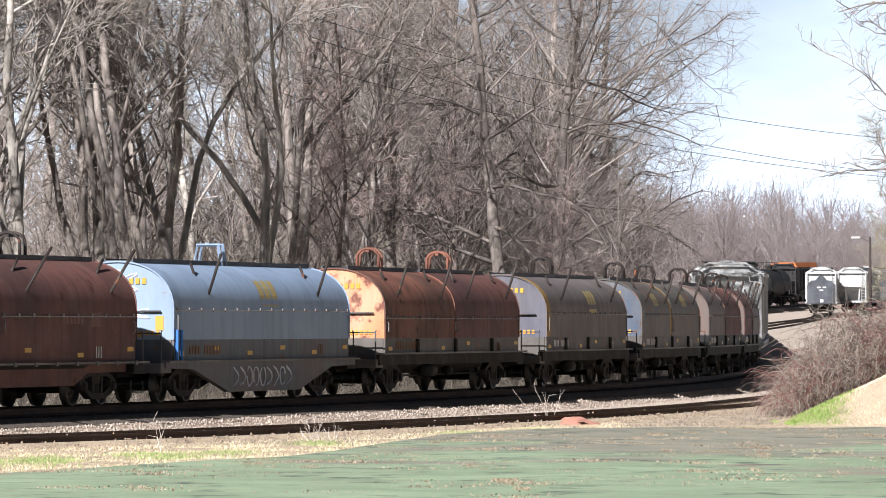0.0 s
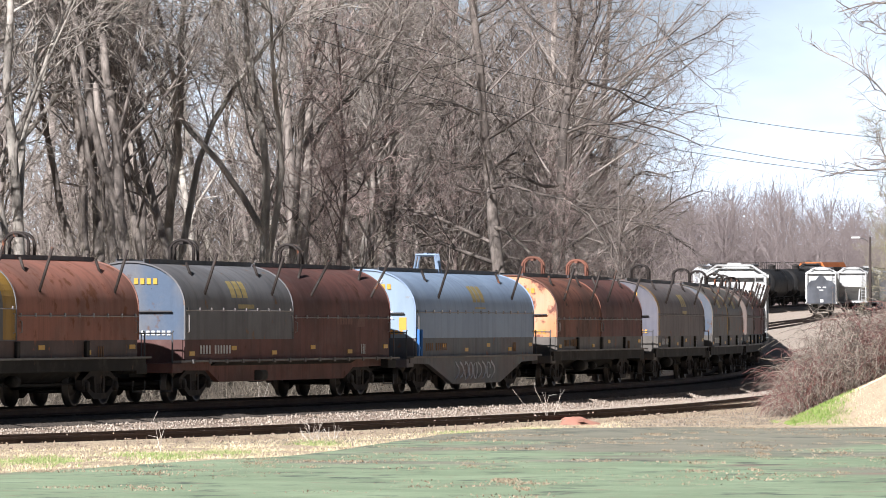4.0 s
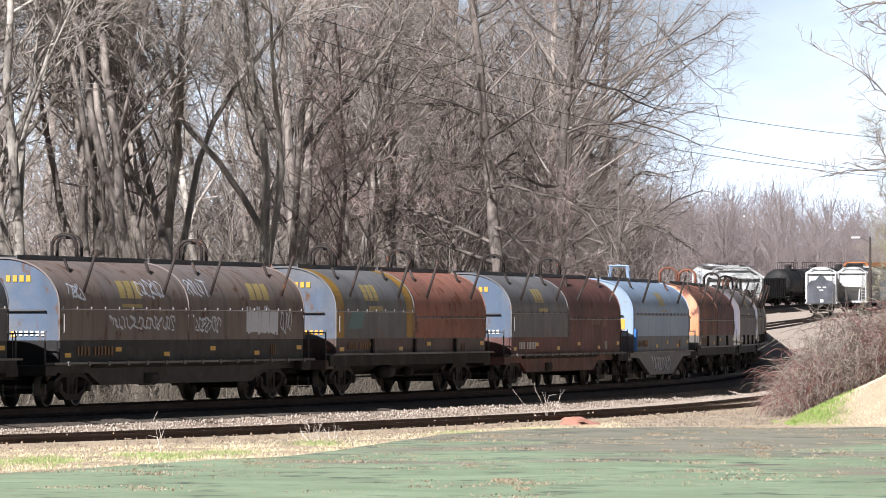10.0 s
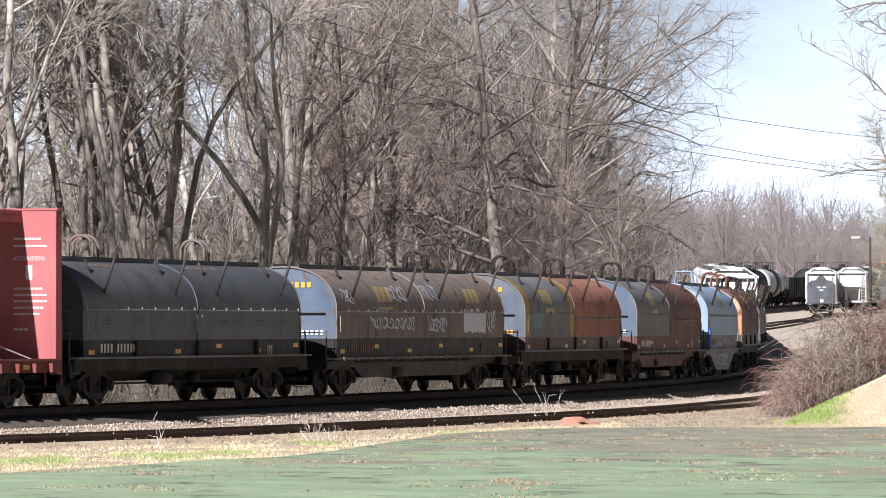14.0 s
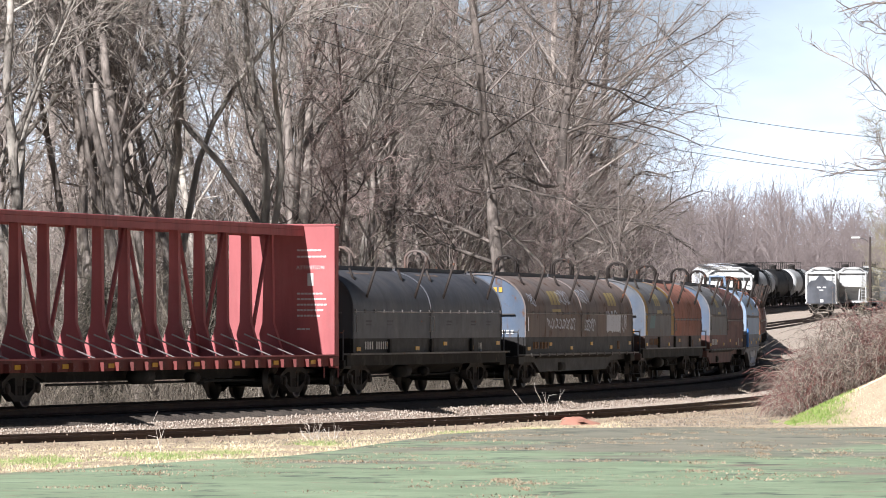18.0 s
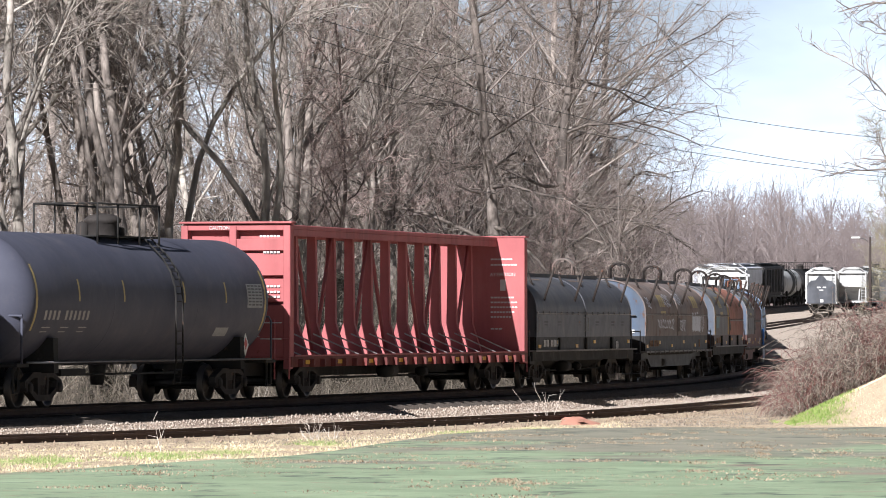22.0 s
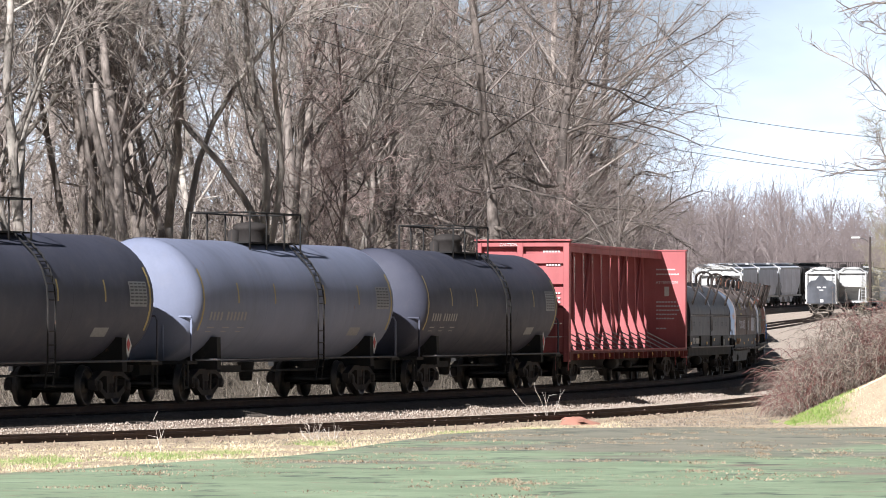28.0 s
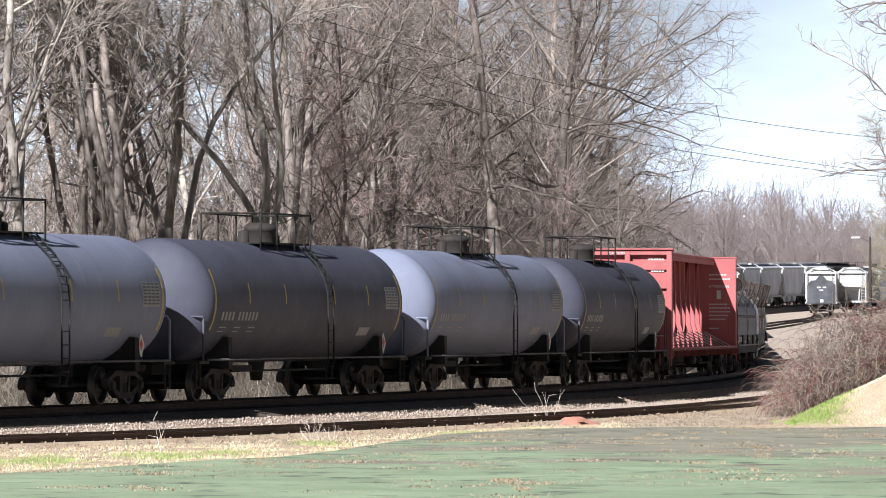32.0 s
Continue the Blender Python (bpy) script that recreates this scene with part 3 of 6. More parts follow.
def end_gear(car, x, sign, mat, top=1.9):
    """Brake wheel, grab irons and a stirrup on one end."""
    for y in (-1.32, 1.32):
        part("stirrup", Mesh().tube([(x, y, 0.55), (x, y, 0.30), (x, y * 0.78, 0.30), (x, y * 0.78, 0.55)], 0.022, 5), mat, car)
        part("grab_rail", Mesh().tube([(x, y, 0.95), (x, y, top - 0.25), (x - sign * 0.06, y, top - 0.2)], 0.02, 5), mat, car)
    part("handrail", Mesh().tube([(x, -1.3, top - 0.25), (x, -0.55, top - 0.25), (x, -0.55, 1.0)], 0.02, 5), mat, car)


def place(car, c, bo, z=0.0):
    CARS.append((car, c, bo))


# ---- coil cars ----
def hood_outline(n=22, grow=0.0):
    a, b = 1.40 + grow, 1.09 + grow
    pts = [(-a, 1.50)]
    for i in range(n + 1):
        t = math.pi * i / n
        cs, sn = math.cos(t), math.sin(t)
        pts.append((-a * math.copysign(abs(cs) ** 0.94, cs), 2.23 + b * max(sn, 0) ** 0.94))
    pts.append((a, 1.50))
    return pts


HOOD = hood_outline()
HOOD_ARC = np.concatenate([[0], np.cumsum([math.dist(HOOD[i], HOOD[i + 1]) for i in range(len(HOOD) - 1)])])


def on_hood(d, lift=0.0):
    """Place on the hood's outline, d metres up from its right lower edge."""
    y = float(np.interp(d, HOOD_ARC, [p[0] for p in HOOD]))
    z = float(np.interp(d, HOOD_ARC, [p[1] for p in HOOD]))
    a, c = np.interp([d - 0.05, d + 0.05], HOOD_ARC, [p[0] for p in HOOD]), np.interp([d - 0.05, d + 0.05], HOOD_ARC, [p[1] for p in HOOD])
    ny, nz = -(c[1] - c[0]), (a[1] - a[0])
    k = math.hypot(ny, nz) or 1
    return (y + lift * ny / k, z + lift * nz / k)


def patch(m, x0, x1, d0, d1, lean=0.0, lift=0.007, n=6):
    """A painted mark that hugs the hood."""
    vs, fs = [], []
    for i in range(n + 1):
        d = d0 + (d1 - d0) * i / n
        y, z = on_hood(d, lift)
        sh = lean * (i / n)
        vs += [(x0 + sh, y, z), (x1 + sh, y, z)]
    for i in range(n):
        fs.append((2 * i, 2 * i + 1, 2 * i + 3, 2 * i + 2))
    m.add(vs, fs)


def emblem(m, x0, x1, d0, d1):
    """A worn block emblem in three slanted pieces."""
    w = (x1 - x0) / 3
    for k in range(3):
        patch(m, x0 + w * k, x0 + w * k + 0.80 * w, d0, d1, 0.12)


def ribbon(m, pts, w, lift=0.008):
    """A sprayed line along places (x, d) on the hood."""
    vs, fs = [], []
    for i, (x, d) in enumerate(pts):
        a, b = pts[max(0, i - 1)], pts[min(len(pts) - 1, i + 1)]
        tx, td = b[0] - a[0], b[1] - a[1]
        k = math.hypot(tx, td) or 1
        for sg in (-1, 1):
            y, z = on_hood(d + sg * w * tx / k / 2, lift)
            vs.append((x - sg * w * td / k / 2, y, z))
    fs = [(2 * i, 2 * i + 1, 2 * i + 3, 2 * i + 2) for i in range(len(pts) - 1)]
    m.add(vs, fs)


def scribble(m, x0, x1, d0, d1, strokes, seed, w=0.045):
    """Sprayed loops without meaning."""
    rng = random.Random(seed)
    step = (x1 - x0) / strokes
    for k in range(strokes):
        cx = x0 + step * (k + 0.5)
        cd = (d0 + d1) / 2
        h = (d1 - d0) / 2 * rng.uniform(0.6, 1.0)
        a0, a1 = rng.uniform(0, 6.28), rng.uniform(3.0, 6.5)
        fx, ph = rng.choice((1, 1, 2)), rng.uniform(0, 3)
        pts = []
        for i in range(15):
            a = a0 + a1 * i / 14
            pts.append((cx + step * 0.55 * math.cos(fx * a + ph) + 0.05 * math.sin(3 * a), cd + h * math.sin(a)))
        ribbon(m, pts, w)


def hood(car, x0, x1, mat, label, first, last, end_mats, bail_mat, hoop="arch", stripe=(), stripe_mat=None, lock=2.19, tilt=0.05):
    """One removable hood with its lifting bail, guide posts and lock bar."""
    m = Mesh()
    out = HOOD
    n = len(out)
    vs = [(x, y, z) for x in (x0, x1) for y, z in out]
    m.add(vs, [(i, i + 1, n + i + 1, n + i) for i in range(n - 1)], True)
    ho = part("hood", m, mat, car, label)
    # rolled rims and the lock bar
    for x in (x0, x1):
        part("rim", Mesh().tube([(x, y * 1.004, z + 0.004) for y, z in out], 0.022, 5), mat, ho)
    bar = Mesh()
    for s in (-1, 1):
        bar.rod((x0 + 0.05, s * 1.425, lock), (x1 - 0.05, s * 1.425, lock), 0.013, 5)
        k = int((x1 - x0) / 0.85)
        for i in range(k + 1):
            x = x0 + 0.2 + (x1 - x0 - 0.4) * i / max(1, k)
            bar.box(x - 0.025, x + 0.025, s * 1.405 - 0.03, s * 1.405 + 0.03, lock - 0.03, lock + 0.06)
        for x in (x0 + 0.18, x1 - 0.16):
            bar.tube([(x, s * 1.40, 1.66), (x, s * 1.455, 1.68), (x, s * 1.455, lock - 0.12), (x, s * 1.40, lock - 0.10)], 0.014, 5)
    part("lock_bar", bar, M_LOCK, ho, "dull worn steel lock bar")
    for (x, is_end, em) in ((x0, first, end_mats[0]), (x1, last, end_mats[1])):
        if is_end:
            c = Mesh()
            d = 0.03 if x == x0 else -0.03
            c.prism([(y * 0.992, z - 0.008) for y, z in out], 0, x + d, x + d * 2.5)
            ep = part("end_panel", c, em, ho)
            r = Mesh().rod((x - d * 1.2, -1.1, 2.16), (x - d * 1.2, 1.1, 2.16), 0.025, 6)
            part("end_rail", r, MAT_GREYBAR, ep)
    # ridge plank and guide posts
    g = Mesh().box(x0 + 0.12, x1 - 0.12, -0.33, 0.33, 3.325, 3.355)
    g.box(x0 + 0.12, x1 - 0.12, -0.36, -0.33, 3.30, 3.40).box(x0 + 0.12, x1 - 0.12, 0.33, 0.36, 3.30, 3.40)
    part("ridge_plank", g, MAT_GREYBAR, ho)
    L = x1 - x0
    for s in (-1, 1):
        for fx in (0.20, 0.82):
            x = x0 + L * fx
            y, z = on_hood(1.10)
            p = Mesh().rod((x, s * abs(y), z - 0.03), (x + tilt, s * (abs(y) + 0.30), 3.54), 0.036, 6)
            part("guide_post", p, M_BAIL, ho)
            y, z = on_hood(1.66)
            p = Mesh().rod((x, s * abs(y), z - 0.03), (x + tilt, s * (abs(y) - 0.14), z + 0.30), 0.034, 6)
            part("guide_peg", p, M_BAIL, ho)
    xm = (x0 + x1) / 2 - 0.1
    for dx in (-0.16, 0.16):
        h = Mesh()
        if hoop == "arch":
            pts = [(xm + dx, -0.30, 3.30), (xm + dx, -0.30, 3.62)]
            pts += [(xm + dx, -0.30 * math.cos(a), 3.66 + 0.24 * math.sin(a)) for a in np.linspace(0.2, math.pi - 0.2, 8)]
            pts += [(xm + dx, 0.30, 3.62), (xm + dx, 0.30, 3.30)]
            h.tube(pts, 0.040, 6)
        else:
            h.tube([(xm + dx, -0.34, 3.28), (xm + dx, -0.27, 3.80), (xm + dx, 0.27, 3.80), (xm + dx, 0.34, 3.28)], 0.05, 4)
        part("lifting_bail", h, bail_mat, ho)
    b = Mesh().box(xm - 0.2, xm + 0.2, -0.05, 0.05, 3.80, 3.86)
    part("bail_tie", b, bail_mat, ho)
    if stripe:
        for a, c in stripe:
            st = Mesh()
            patch(st, a, c, 0.02, float(HOOD_ARC[-1]) - 0.02, 0, 0.006, 40)
            part("stripe", st, stripe_mat or M_BAND, ho)
    return ho


def stencil_bars(m, x, z, y, widths, h, gap=0.05):
    for w in widths:
        m.box(x, x + w, y - 0.004, y + 0.004, z, z + h)
        x += w + gap


M_WALK = weathered("pale_walkway_steel", (0.21, 0.20, 0.19), (0.15, 0.14, 0.13), rust=0.3, rust_col=(0.10, 0.06, 0.04), rough=0.6, offset=33)
BRACKET = Mesh().box(-0.07, 0.07, -0.02, 0.02, 0, 0.10, 0.01).data("bracket", M_WALK)
REFLECTOR = Mesh().box(0, 0.36, -0.006, 0.006, 0, 0.10).data("reflector", MAT_REFLECT)


def coil_car(label, c, half, hoods, sill_mat, belly, ends, bail_mat, hoop="arch", number=MAT_WHITE, ribs=3, pocket=False):
    car = thing("coil_car", label, "freight car", "freight cars of the moving train")
    bo = half - 1.60
    dz = 0.15 if belly == "flat" else 0.04                # how far the walkway stands above the end platforms
    for s in (-1, 1):
        m = Mesh().box(-half + 0.05, half - 0.05, s * 1.36 - 0.04, s * 1.36 + 0.04, 0.95 + dz, 1.50)
        tr = part("trough_side", m, sill_mat, car)
        w = Mesh().box(-half - 0.55, half + 0.55, min(s * 1.30, s * 1.52), max(s * 1.30, s * 1.52), 0.925 + dz, 0.97 + dz)
        part("walkway", w, M_WALK, car, "pale worn steel walkway")
        for i in range(ribs):
            x = -half + 2 * half * (i + 0.8) / (ribs + 0.6)
            r = Mesh().box(x - 0.09, x + 0.09, min(s * 1.39, s * 1.47), max(s * 1.39, s * 1.47), 0.97 + dz, 1.48, 0.01)
            part("rib", r, MAT_DARK, car)
        if belly == "fish":
            for i in range(14):
                x = -half + 0.3 + (2 * half - 0.6) * i / 13
                part("bracket", BRACKET, None, car, at=(x, s * 1.525, 0.93))
        sd = Mesh()
        y0, y1 = (1.26, 1.40) if s > 0 else (-1.40, -1.26)
        if belly == "fish":                             # the deep sill stands back under the walkway
            y0, y1 = (1.02, 1.16) if s > 0 else (-1.16, -1.02)
            sd.prism([(-half - 0.5, 0.965), (half + 0.5, 0.965), (half + 0.5, 0.78), (half - 2.4, 0.76), (half - 3.2, 0.48), (-half + 3.2, 0.48), (-half + 2.4, 0.76), (-half - 0.5, 0.78)], 1, y0, y1)
        elif belly == "vee":
            sd.prism([(-half - 0.5, 0.965), (half + 0.5, 0.965), (half + 0.5, 0.83), (half - 1.4, 0.80), (half - 4.0, 0.24), (-half + 4.0, 0.24), (-half + 1.4, 0.80), (-half - 0.5, 0.83)], 1, y0, y1)
        else:
            sd.prism([(-half - 0.5, 0.925 + dz), (half + 0.5, 0.925 + dz), (half + 0.5, 0.80), (-half - 0.5, 0.80)], 1, y0, y1)
        part("side_sill", sd, sill_mat if belly != "flat" else MAT_DARK, car)
        k = 6
        for i in range(k):
            x = -half + 0.35 + (2 * half - 0.9) * i / (k - 1)
            part("reflector", REFLECTOR, None, tr, at=(x, s * 1.405, (1.22 if i % 2 else 1.10) + 0.5 * dz))
    # underframe: centre sill, brake gear, sloped trough bottom
    u = Mesh().box(-half - 0.7, half + 0.7, -0.28, 0.28, 0.62, 0.93)
    u.prism([(-1.30, 0.95), (1.30, 0.95), (0.62, 0.55), (-0.62, 0.55)], 0, -half + 2.6, half - 2.6)
    part("underframe", u, MAT_DARK, car)
    br = Mesh().rod((-half * 0.28, -1.05, 0.62), (-half * 0.28 + 0.9, -1.05, 0.62), 0.17, 12).rod((half * 0.1, -0.95, 0.60), (half * 0.1 + 0.35, -0.95, 0.60), 0.13, 10).rod((-half + 2.5, -0.9, 0.50), (half - 2.5, -0.9, 0.52), 0.025, 5)
    part("brake_gear", br, MAT_DARK, car)
    for sign in (-1, 1):
        x = sign * half
        # bulkhead under the hood end and the end platform
        e = Mesh().box(min(x, x + sign * 0.7), max(x, x + sign * 0.7), -1.36, 1.36, 0.72, 0.95, 0.02)
        e.prism([(-1.34, 0.95), (1.34, 0.95), (1.34, 1.50), (-1.34, 1.50)], 0, x - sign * 0.10, x - sign * 0.02)
        part("end_platform", e, MAT_DARK if sign > 0 else sill_mat, car)
        end_gear(car, x + sign * 0.62, sign, MAT_GREYBAR)
        coupler(car, x + sign * 0.72, sign)
    bogie(car, -bo)
    bogie(car, bo)
    for h in hoods:
        hood(car, h["x0"], h["x1"], h["mat"], h["label"], h.get("first", False), h.get("last", False), ends, bail_mat, hoop, h.get("stripe", ()), h.get("stripe_mat"), h.get("lock", 2.19), h.get("tilt", 0.05))
    # owner's marks and numbers as plain bars
    nb = Mesh()
    stencil_bars(nb, -half + 1.1, 1.14 + 0.5 * dz, -1.412, (0.10, 0.10, 0.10, 0.10), 0.20, 0.11)
    stencil_bars(nb, -half + 2.15, 1.14 + 0.5 * dz, -1.412, (0.10, 0.10, 0.10, 0.10, 0.10, 0.10), 0.20, 0.11)
    stencil_bars(nb, half - 2.5, 1.10, -1.412, (0.05, 0.05, 0.05), 0.26, 0.09)
    part("stencil", nb, number, car)
    # initials and number on the end that faces back along the train
    if ends[0] in (M_BLUEEND, M_ICE, M_LAVEND, M_PEEL):
        em = Mesh()
        for i in range(4):
            em.box(-half + 0.004, -half + 0.012, -0.72 + 0.16 * i, -0.62 + 0.16 * i, 2.80, 2.94)
        part("stencil", em, MAT_ENDYELLOW, car)
        em = Mesh()
        for i in range(6):
            em.box(-half + 0.004, -half + 0.012, -1.05 + 0.13 * i, -0.97 + 0.13 * i, 1.60, 1.71)
        part("stencil", em, MAT_WHITE if ends[0] is M_BLUEEND and ribs == 0 else MAT_ORANGESTENCIL, car)
    place(car, c, bo)
    return car


P = weathered
M_BLACK = P("black_paint", (0.070, 0.072, 0.082), (0.088, 0.086, 0.090), rust=0.12, rust_col=(0.068, 0.038, 0.022), dirt=0.25, rough=0.5, streak=0.4, spec=0.25)
M_BROWNGREY = P("rust_streaked_grey", (0.183, 0.159, 0.151), (0.201, 0.156, 0.135), rust=0.42, rust_col=(0.067, 0.037, 0.026), rough=0.65, offset=2)
M_GREY = P("faded_grey", (0.179, 0.179, 0.184), (0.137, 0.134, 0.136), rust=0.28, rust_col=(0.120, 0.071, 0.040), rough=0.6, offset=3)
M_ORUST = P("orange_rust", (0.333, 0.146, 0.105), (0.241, 0.120, 0.091), rust=0.45, rust_col=(0.109, 0.044, 0.024), rough=0.7, offset=4)
M_MAROON = P("brown_oxide", (0.151, 0.069, 0.057), (0.092, 0.048, 0.042), rust=0.30, rust_col=(0.050, 0.022, 0.015), rough=0.65, offset=5)
M_BLUE = P("light_blue_paint", (0.258, 0.332, 0.442), (0.228, 0.295, 0.398), rust=0.03, dirt=0.25, rough=0.5, streak=0.25, offset=6)
M_BLUEEND = P("pale_blue_end", (0.082, 0.111, 0.161), (0.147, 0.146, 0.152), rust=0.40, rust_col=(0.064, 0.037, 0.025), dirt=0.45, rough=0.6, streak=0.3, offset=7)
M_ICE = P("pale_ice_blue_end", (0.256, 0.322, 0.389), (0.231, 0.292, 0.353), rust=0.10, rust_col=(0.122, 0.079, 0.061), dirt=0.2, rough=0.55, streak=0.2, offset=31)
M_PEEL = P("peeling_orange", (0.56, 0.235, 0.095), (0.55, 0.30, 0.19), rust=0.66, rust_col=(0.098, 0.041, 0.030), dirt=0.1, rough=0.65, offset=8)
M_RUSTA = P("brown_rust", (0.216, 0.093, 0.063), (0.126, 0.068, 0.051), rust=0.42, rust_col=(0.040, 0.025, 0.020), rough=0.7, streak=0.9, offset=9)
M_LAVENDER = P("greyish_lavender", (0.170, 0.148, 0.139), (0.136, 0.116, 0.110), rust=0.28, rough=0.6, offset=10)
M_LAVEND = P("pale_lavender_end", (0.102, 0.099, 0.121), (0.124, 0.115, 0.124), rust=0.1, dirt=0.2, offset=11)
M_OLIVE = P("grey_olive", (0.139, 0.129, 0.112), (0.110, 0.095, 0.081), rust=0.42, offset=12)
M_DUSTY = P("dark_dusty_grey", (0.122, 0.107, 0.098), (0.146, 0.098, 0.081), rust=0.3, offset=13)
M_SILLB = P("brown_sill", (0.103, 0.061, 0.052), (0.075, 0.055, 0.049), rust=0.3, offset=14)
M_SILLG = P("grey_sill", (0.127, 0.112, 0.098), (0.098, 0.088, 0.078), rust=0.3, offset=15)
M_SILLK = P("black_sill", (0.019, 0.017, 0.016), rust=0.2, rust_col=(0.068, 0.038, 0.022), offset=16)
M_SILLBLUE = P("grey_blue_sill", (0.129, 0.117, 0.123), (0.117, 0.135, 0.152), rust=0.25, offset=17)
M_BAIL = P("rusty_bail", (0.041, 0.032, 0.028), rust=0.3, offset=18)
M_BAND = P("dull_yellow_band", (0.345, 0.203, 0.041), (0.285, 0.165, 0.038), rust=0.34, rust_col=(0.098, 0.053, 0.030), dirt=0.3, offset=19)
M_LOCK = plain("worn_bar_steel", (0.264, 0.240, 0.229), 0.6)
M_TEAL = plain("teal_patch", (0.098, 0.180, 0.188), 0.6)
M_GRAF = plain("spray_white", (0.525, 0.546, 0.609), 0.6, amount=0.2)


def pair(half, mat_a, mat_b, la, lb, **kw):
    a = {"x0": -half, "x1": -0.02, "mat": mat_a, "label": la, "first": True}
    b = {"x0": 0.02, "x1": half, "mat": mat_b, "label": lb, "last": True}
    a.update(kw.get("a", {}))
    b.update(kw.get("b", {}))
    return [a, b]


def build_coil_cars():
    # black car
    car = coil_car("black coil car with two matt black hoods and white stencils", 9.2, 7.5, pair(7.5, M_BLACK, M_BLACK, "matt black steel hood", "matt black steel hood"), M_SILLK, "flat", (M_BLACK, M_BLACK), M_DUSTY)
    d = Mesh()
    for x in (-6.3, -4.3, -1.2, 1.6, 4.2, 5.8):
        patch(d, x, x + 0.55, 0.42, 0.47)
        patch(d, x, x + 0.5, 0.34, 0.38)
    part("stencil", d, MAT_GREYBAR, car)
    fade = Mesh()
    for x in (-5.6, -5.05, -4.5, -4.0, 1.0, 1.6, 2.2, 2.8):
        patch(fade, x, x + 0.42, 1.95, 2.06, 0.05)
    part("paint_fade", fade, plain("worn_primer", (0.195, 0.143, 0.112), 0.7), car)
    # rust-streaked car with sprayed marks
    car = coil_car("rusty brown-grey coil car sprayed with white graffiti", 27.95, 8.34, pair(8.34, M_BROWNGREY, M_BROWNGREY, "rust-streaked grey hood", "rust-streaked grey hood"), M_SILLK, "fish", (M_BLUEEND, M_BROWNGREY), M_BAIL, number=MAT_DIMSTENCIL, ribs=0)
    g = Mesh()
    jag = random.Random(6)
    for i in range(22):
        x = 4.05 + 0.105 * i
        patch(g, x, x + 0.115, 0.10 + jag.uniform(0, 0.10), 0.66 + jag.uniform(0, 0.16), jag.uniform(-0.02, 0.06), 0.006 + 0.0012 * (i % 3), 4)
    scribble(g, 6.6, 7.4, 0.1, 0.8, 4, 1)
    scribble(g, -5.2, -1.0, 0.22, 0.55, 16, 2, 0.045)
    scribble(g, 0.5, 2.2, 0.15, 0.55, 8, 3)
    scribble(g, -3.2, -1.6, 0.95, 1.45, 7, 4)
    scribble(g, 0.2, 1.7, 1.0, 1.5, 6, 5)
    scribble(g, -7.6, -6.7, 0.9, 1.3, 4, 6)
    part("graffiti", g, M_GRAF, car, "whitish sprayed strokes")
    y = Mesh()
    emblem(y, -4.5, -3.0, 0.95, 1.40)
    emblem(y, 4.4, 5.9, 0.95, 1.40)
    patch(y, -4.4, -3.1, 0.74, 0.82)
    part("emblem", y, MAT_YELLOW, car, "faded yellow block emblem")
    k = Mesh()
    for i in range(7):
        x = (i - 3) * 0.17 - 0.15
        k.box(-8.322, -8.314, -x, -x + 0.11, 1.58, 1.70)
    part("stencil", k, MAT_ORANGESTENCIL, car)
    # half grey, half orange car
    car = coil_car("coil car with one grey hood and one rusty orange hood", 46.2, 7.3, pair(7.3, M_GREY, M_ORUST, "grey hood with yellow bands", "rusty orange hood", b={"lock": 2.04}, a={"stripe": ((-7.28, -6.55), (-0.75, -0.04))}), M_SILLB, "flat", (M_BLUEEND, M_ORUST), M_BAIL, number=MAT_DIMSTENCIL)
    y = Mesh()
    emblem(y, -4.6, -3.2, 0.98, 1.45)
    patch(y, -4.3, -3.0, 0.72, 0.84)
    part("emblem", y, MAT_YELLOW, car, "faded yellow block emblem")
    t = Mesh()
    patch(t, -6.2, -5.0, 0.25, 0.72, 0.4)
    part("overpaint", t, M_TEAL, car, "teal sprayed patch")
    # half grey, half brown car
    car = coil_car("coil car with one grey hood and one dark brown hood", 64.6, 8.1, pair(8.1, M_GREY, M_MAROON, "faded grey hood", "dark brown oxide hood", b={"lock": 2.03, "tilt": 0.75}), M_MAROON, "fish", (M_BLUEEND, M_MAROON), M_BAIL, ribs=0)
    y = Mesh()
    emblem(y, -4.6, -3.3, 1.0, 1.46)
    patch(y, -4.2, -3.0, 0.74, 0.84)
    part("emblem", y, MAT_YELLOW, car, "faded yellow block emblem")
    w = Mesh()
    for i in range(6):
        patch(w, 3.6 + 0.22 * i, 3.76 + 0.22 * i, 0.36, 0.52)
    patch(w, 5.3, 5.9, 0.30, 0.62, 0.05)
    part("stencil", w, plain("faded_pink_stencil", (0.180, 0.090, 0.068), 0.7), car)
    # light blue single-hood car
    one = [{"x0": -6.65, "x1": 6.65, "mat": M_BLUE, "label": "light blue painted hood", "first": True, "last": True}]
    car = coil_car("light blue single-hood coil car with a deep grey belly", 81.75, 6.65, one, M_SILLBLUE, "vee", (M_ICE, M_BLUE), M_BLUE, hoop="square", number=MAT_DIMSTENCIL, ribs=0)
    y = Mesh()
    emblem(y, -0.3, 1.1, 0.98, 1.50)
    patch(y, -0.2, 1.0, 0.80, 0.84)
    part("emblem", y, MAT_YELLOW, car, "yellow block emblem")
    g = Mesh()
    rng = random.Random(8)
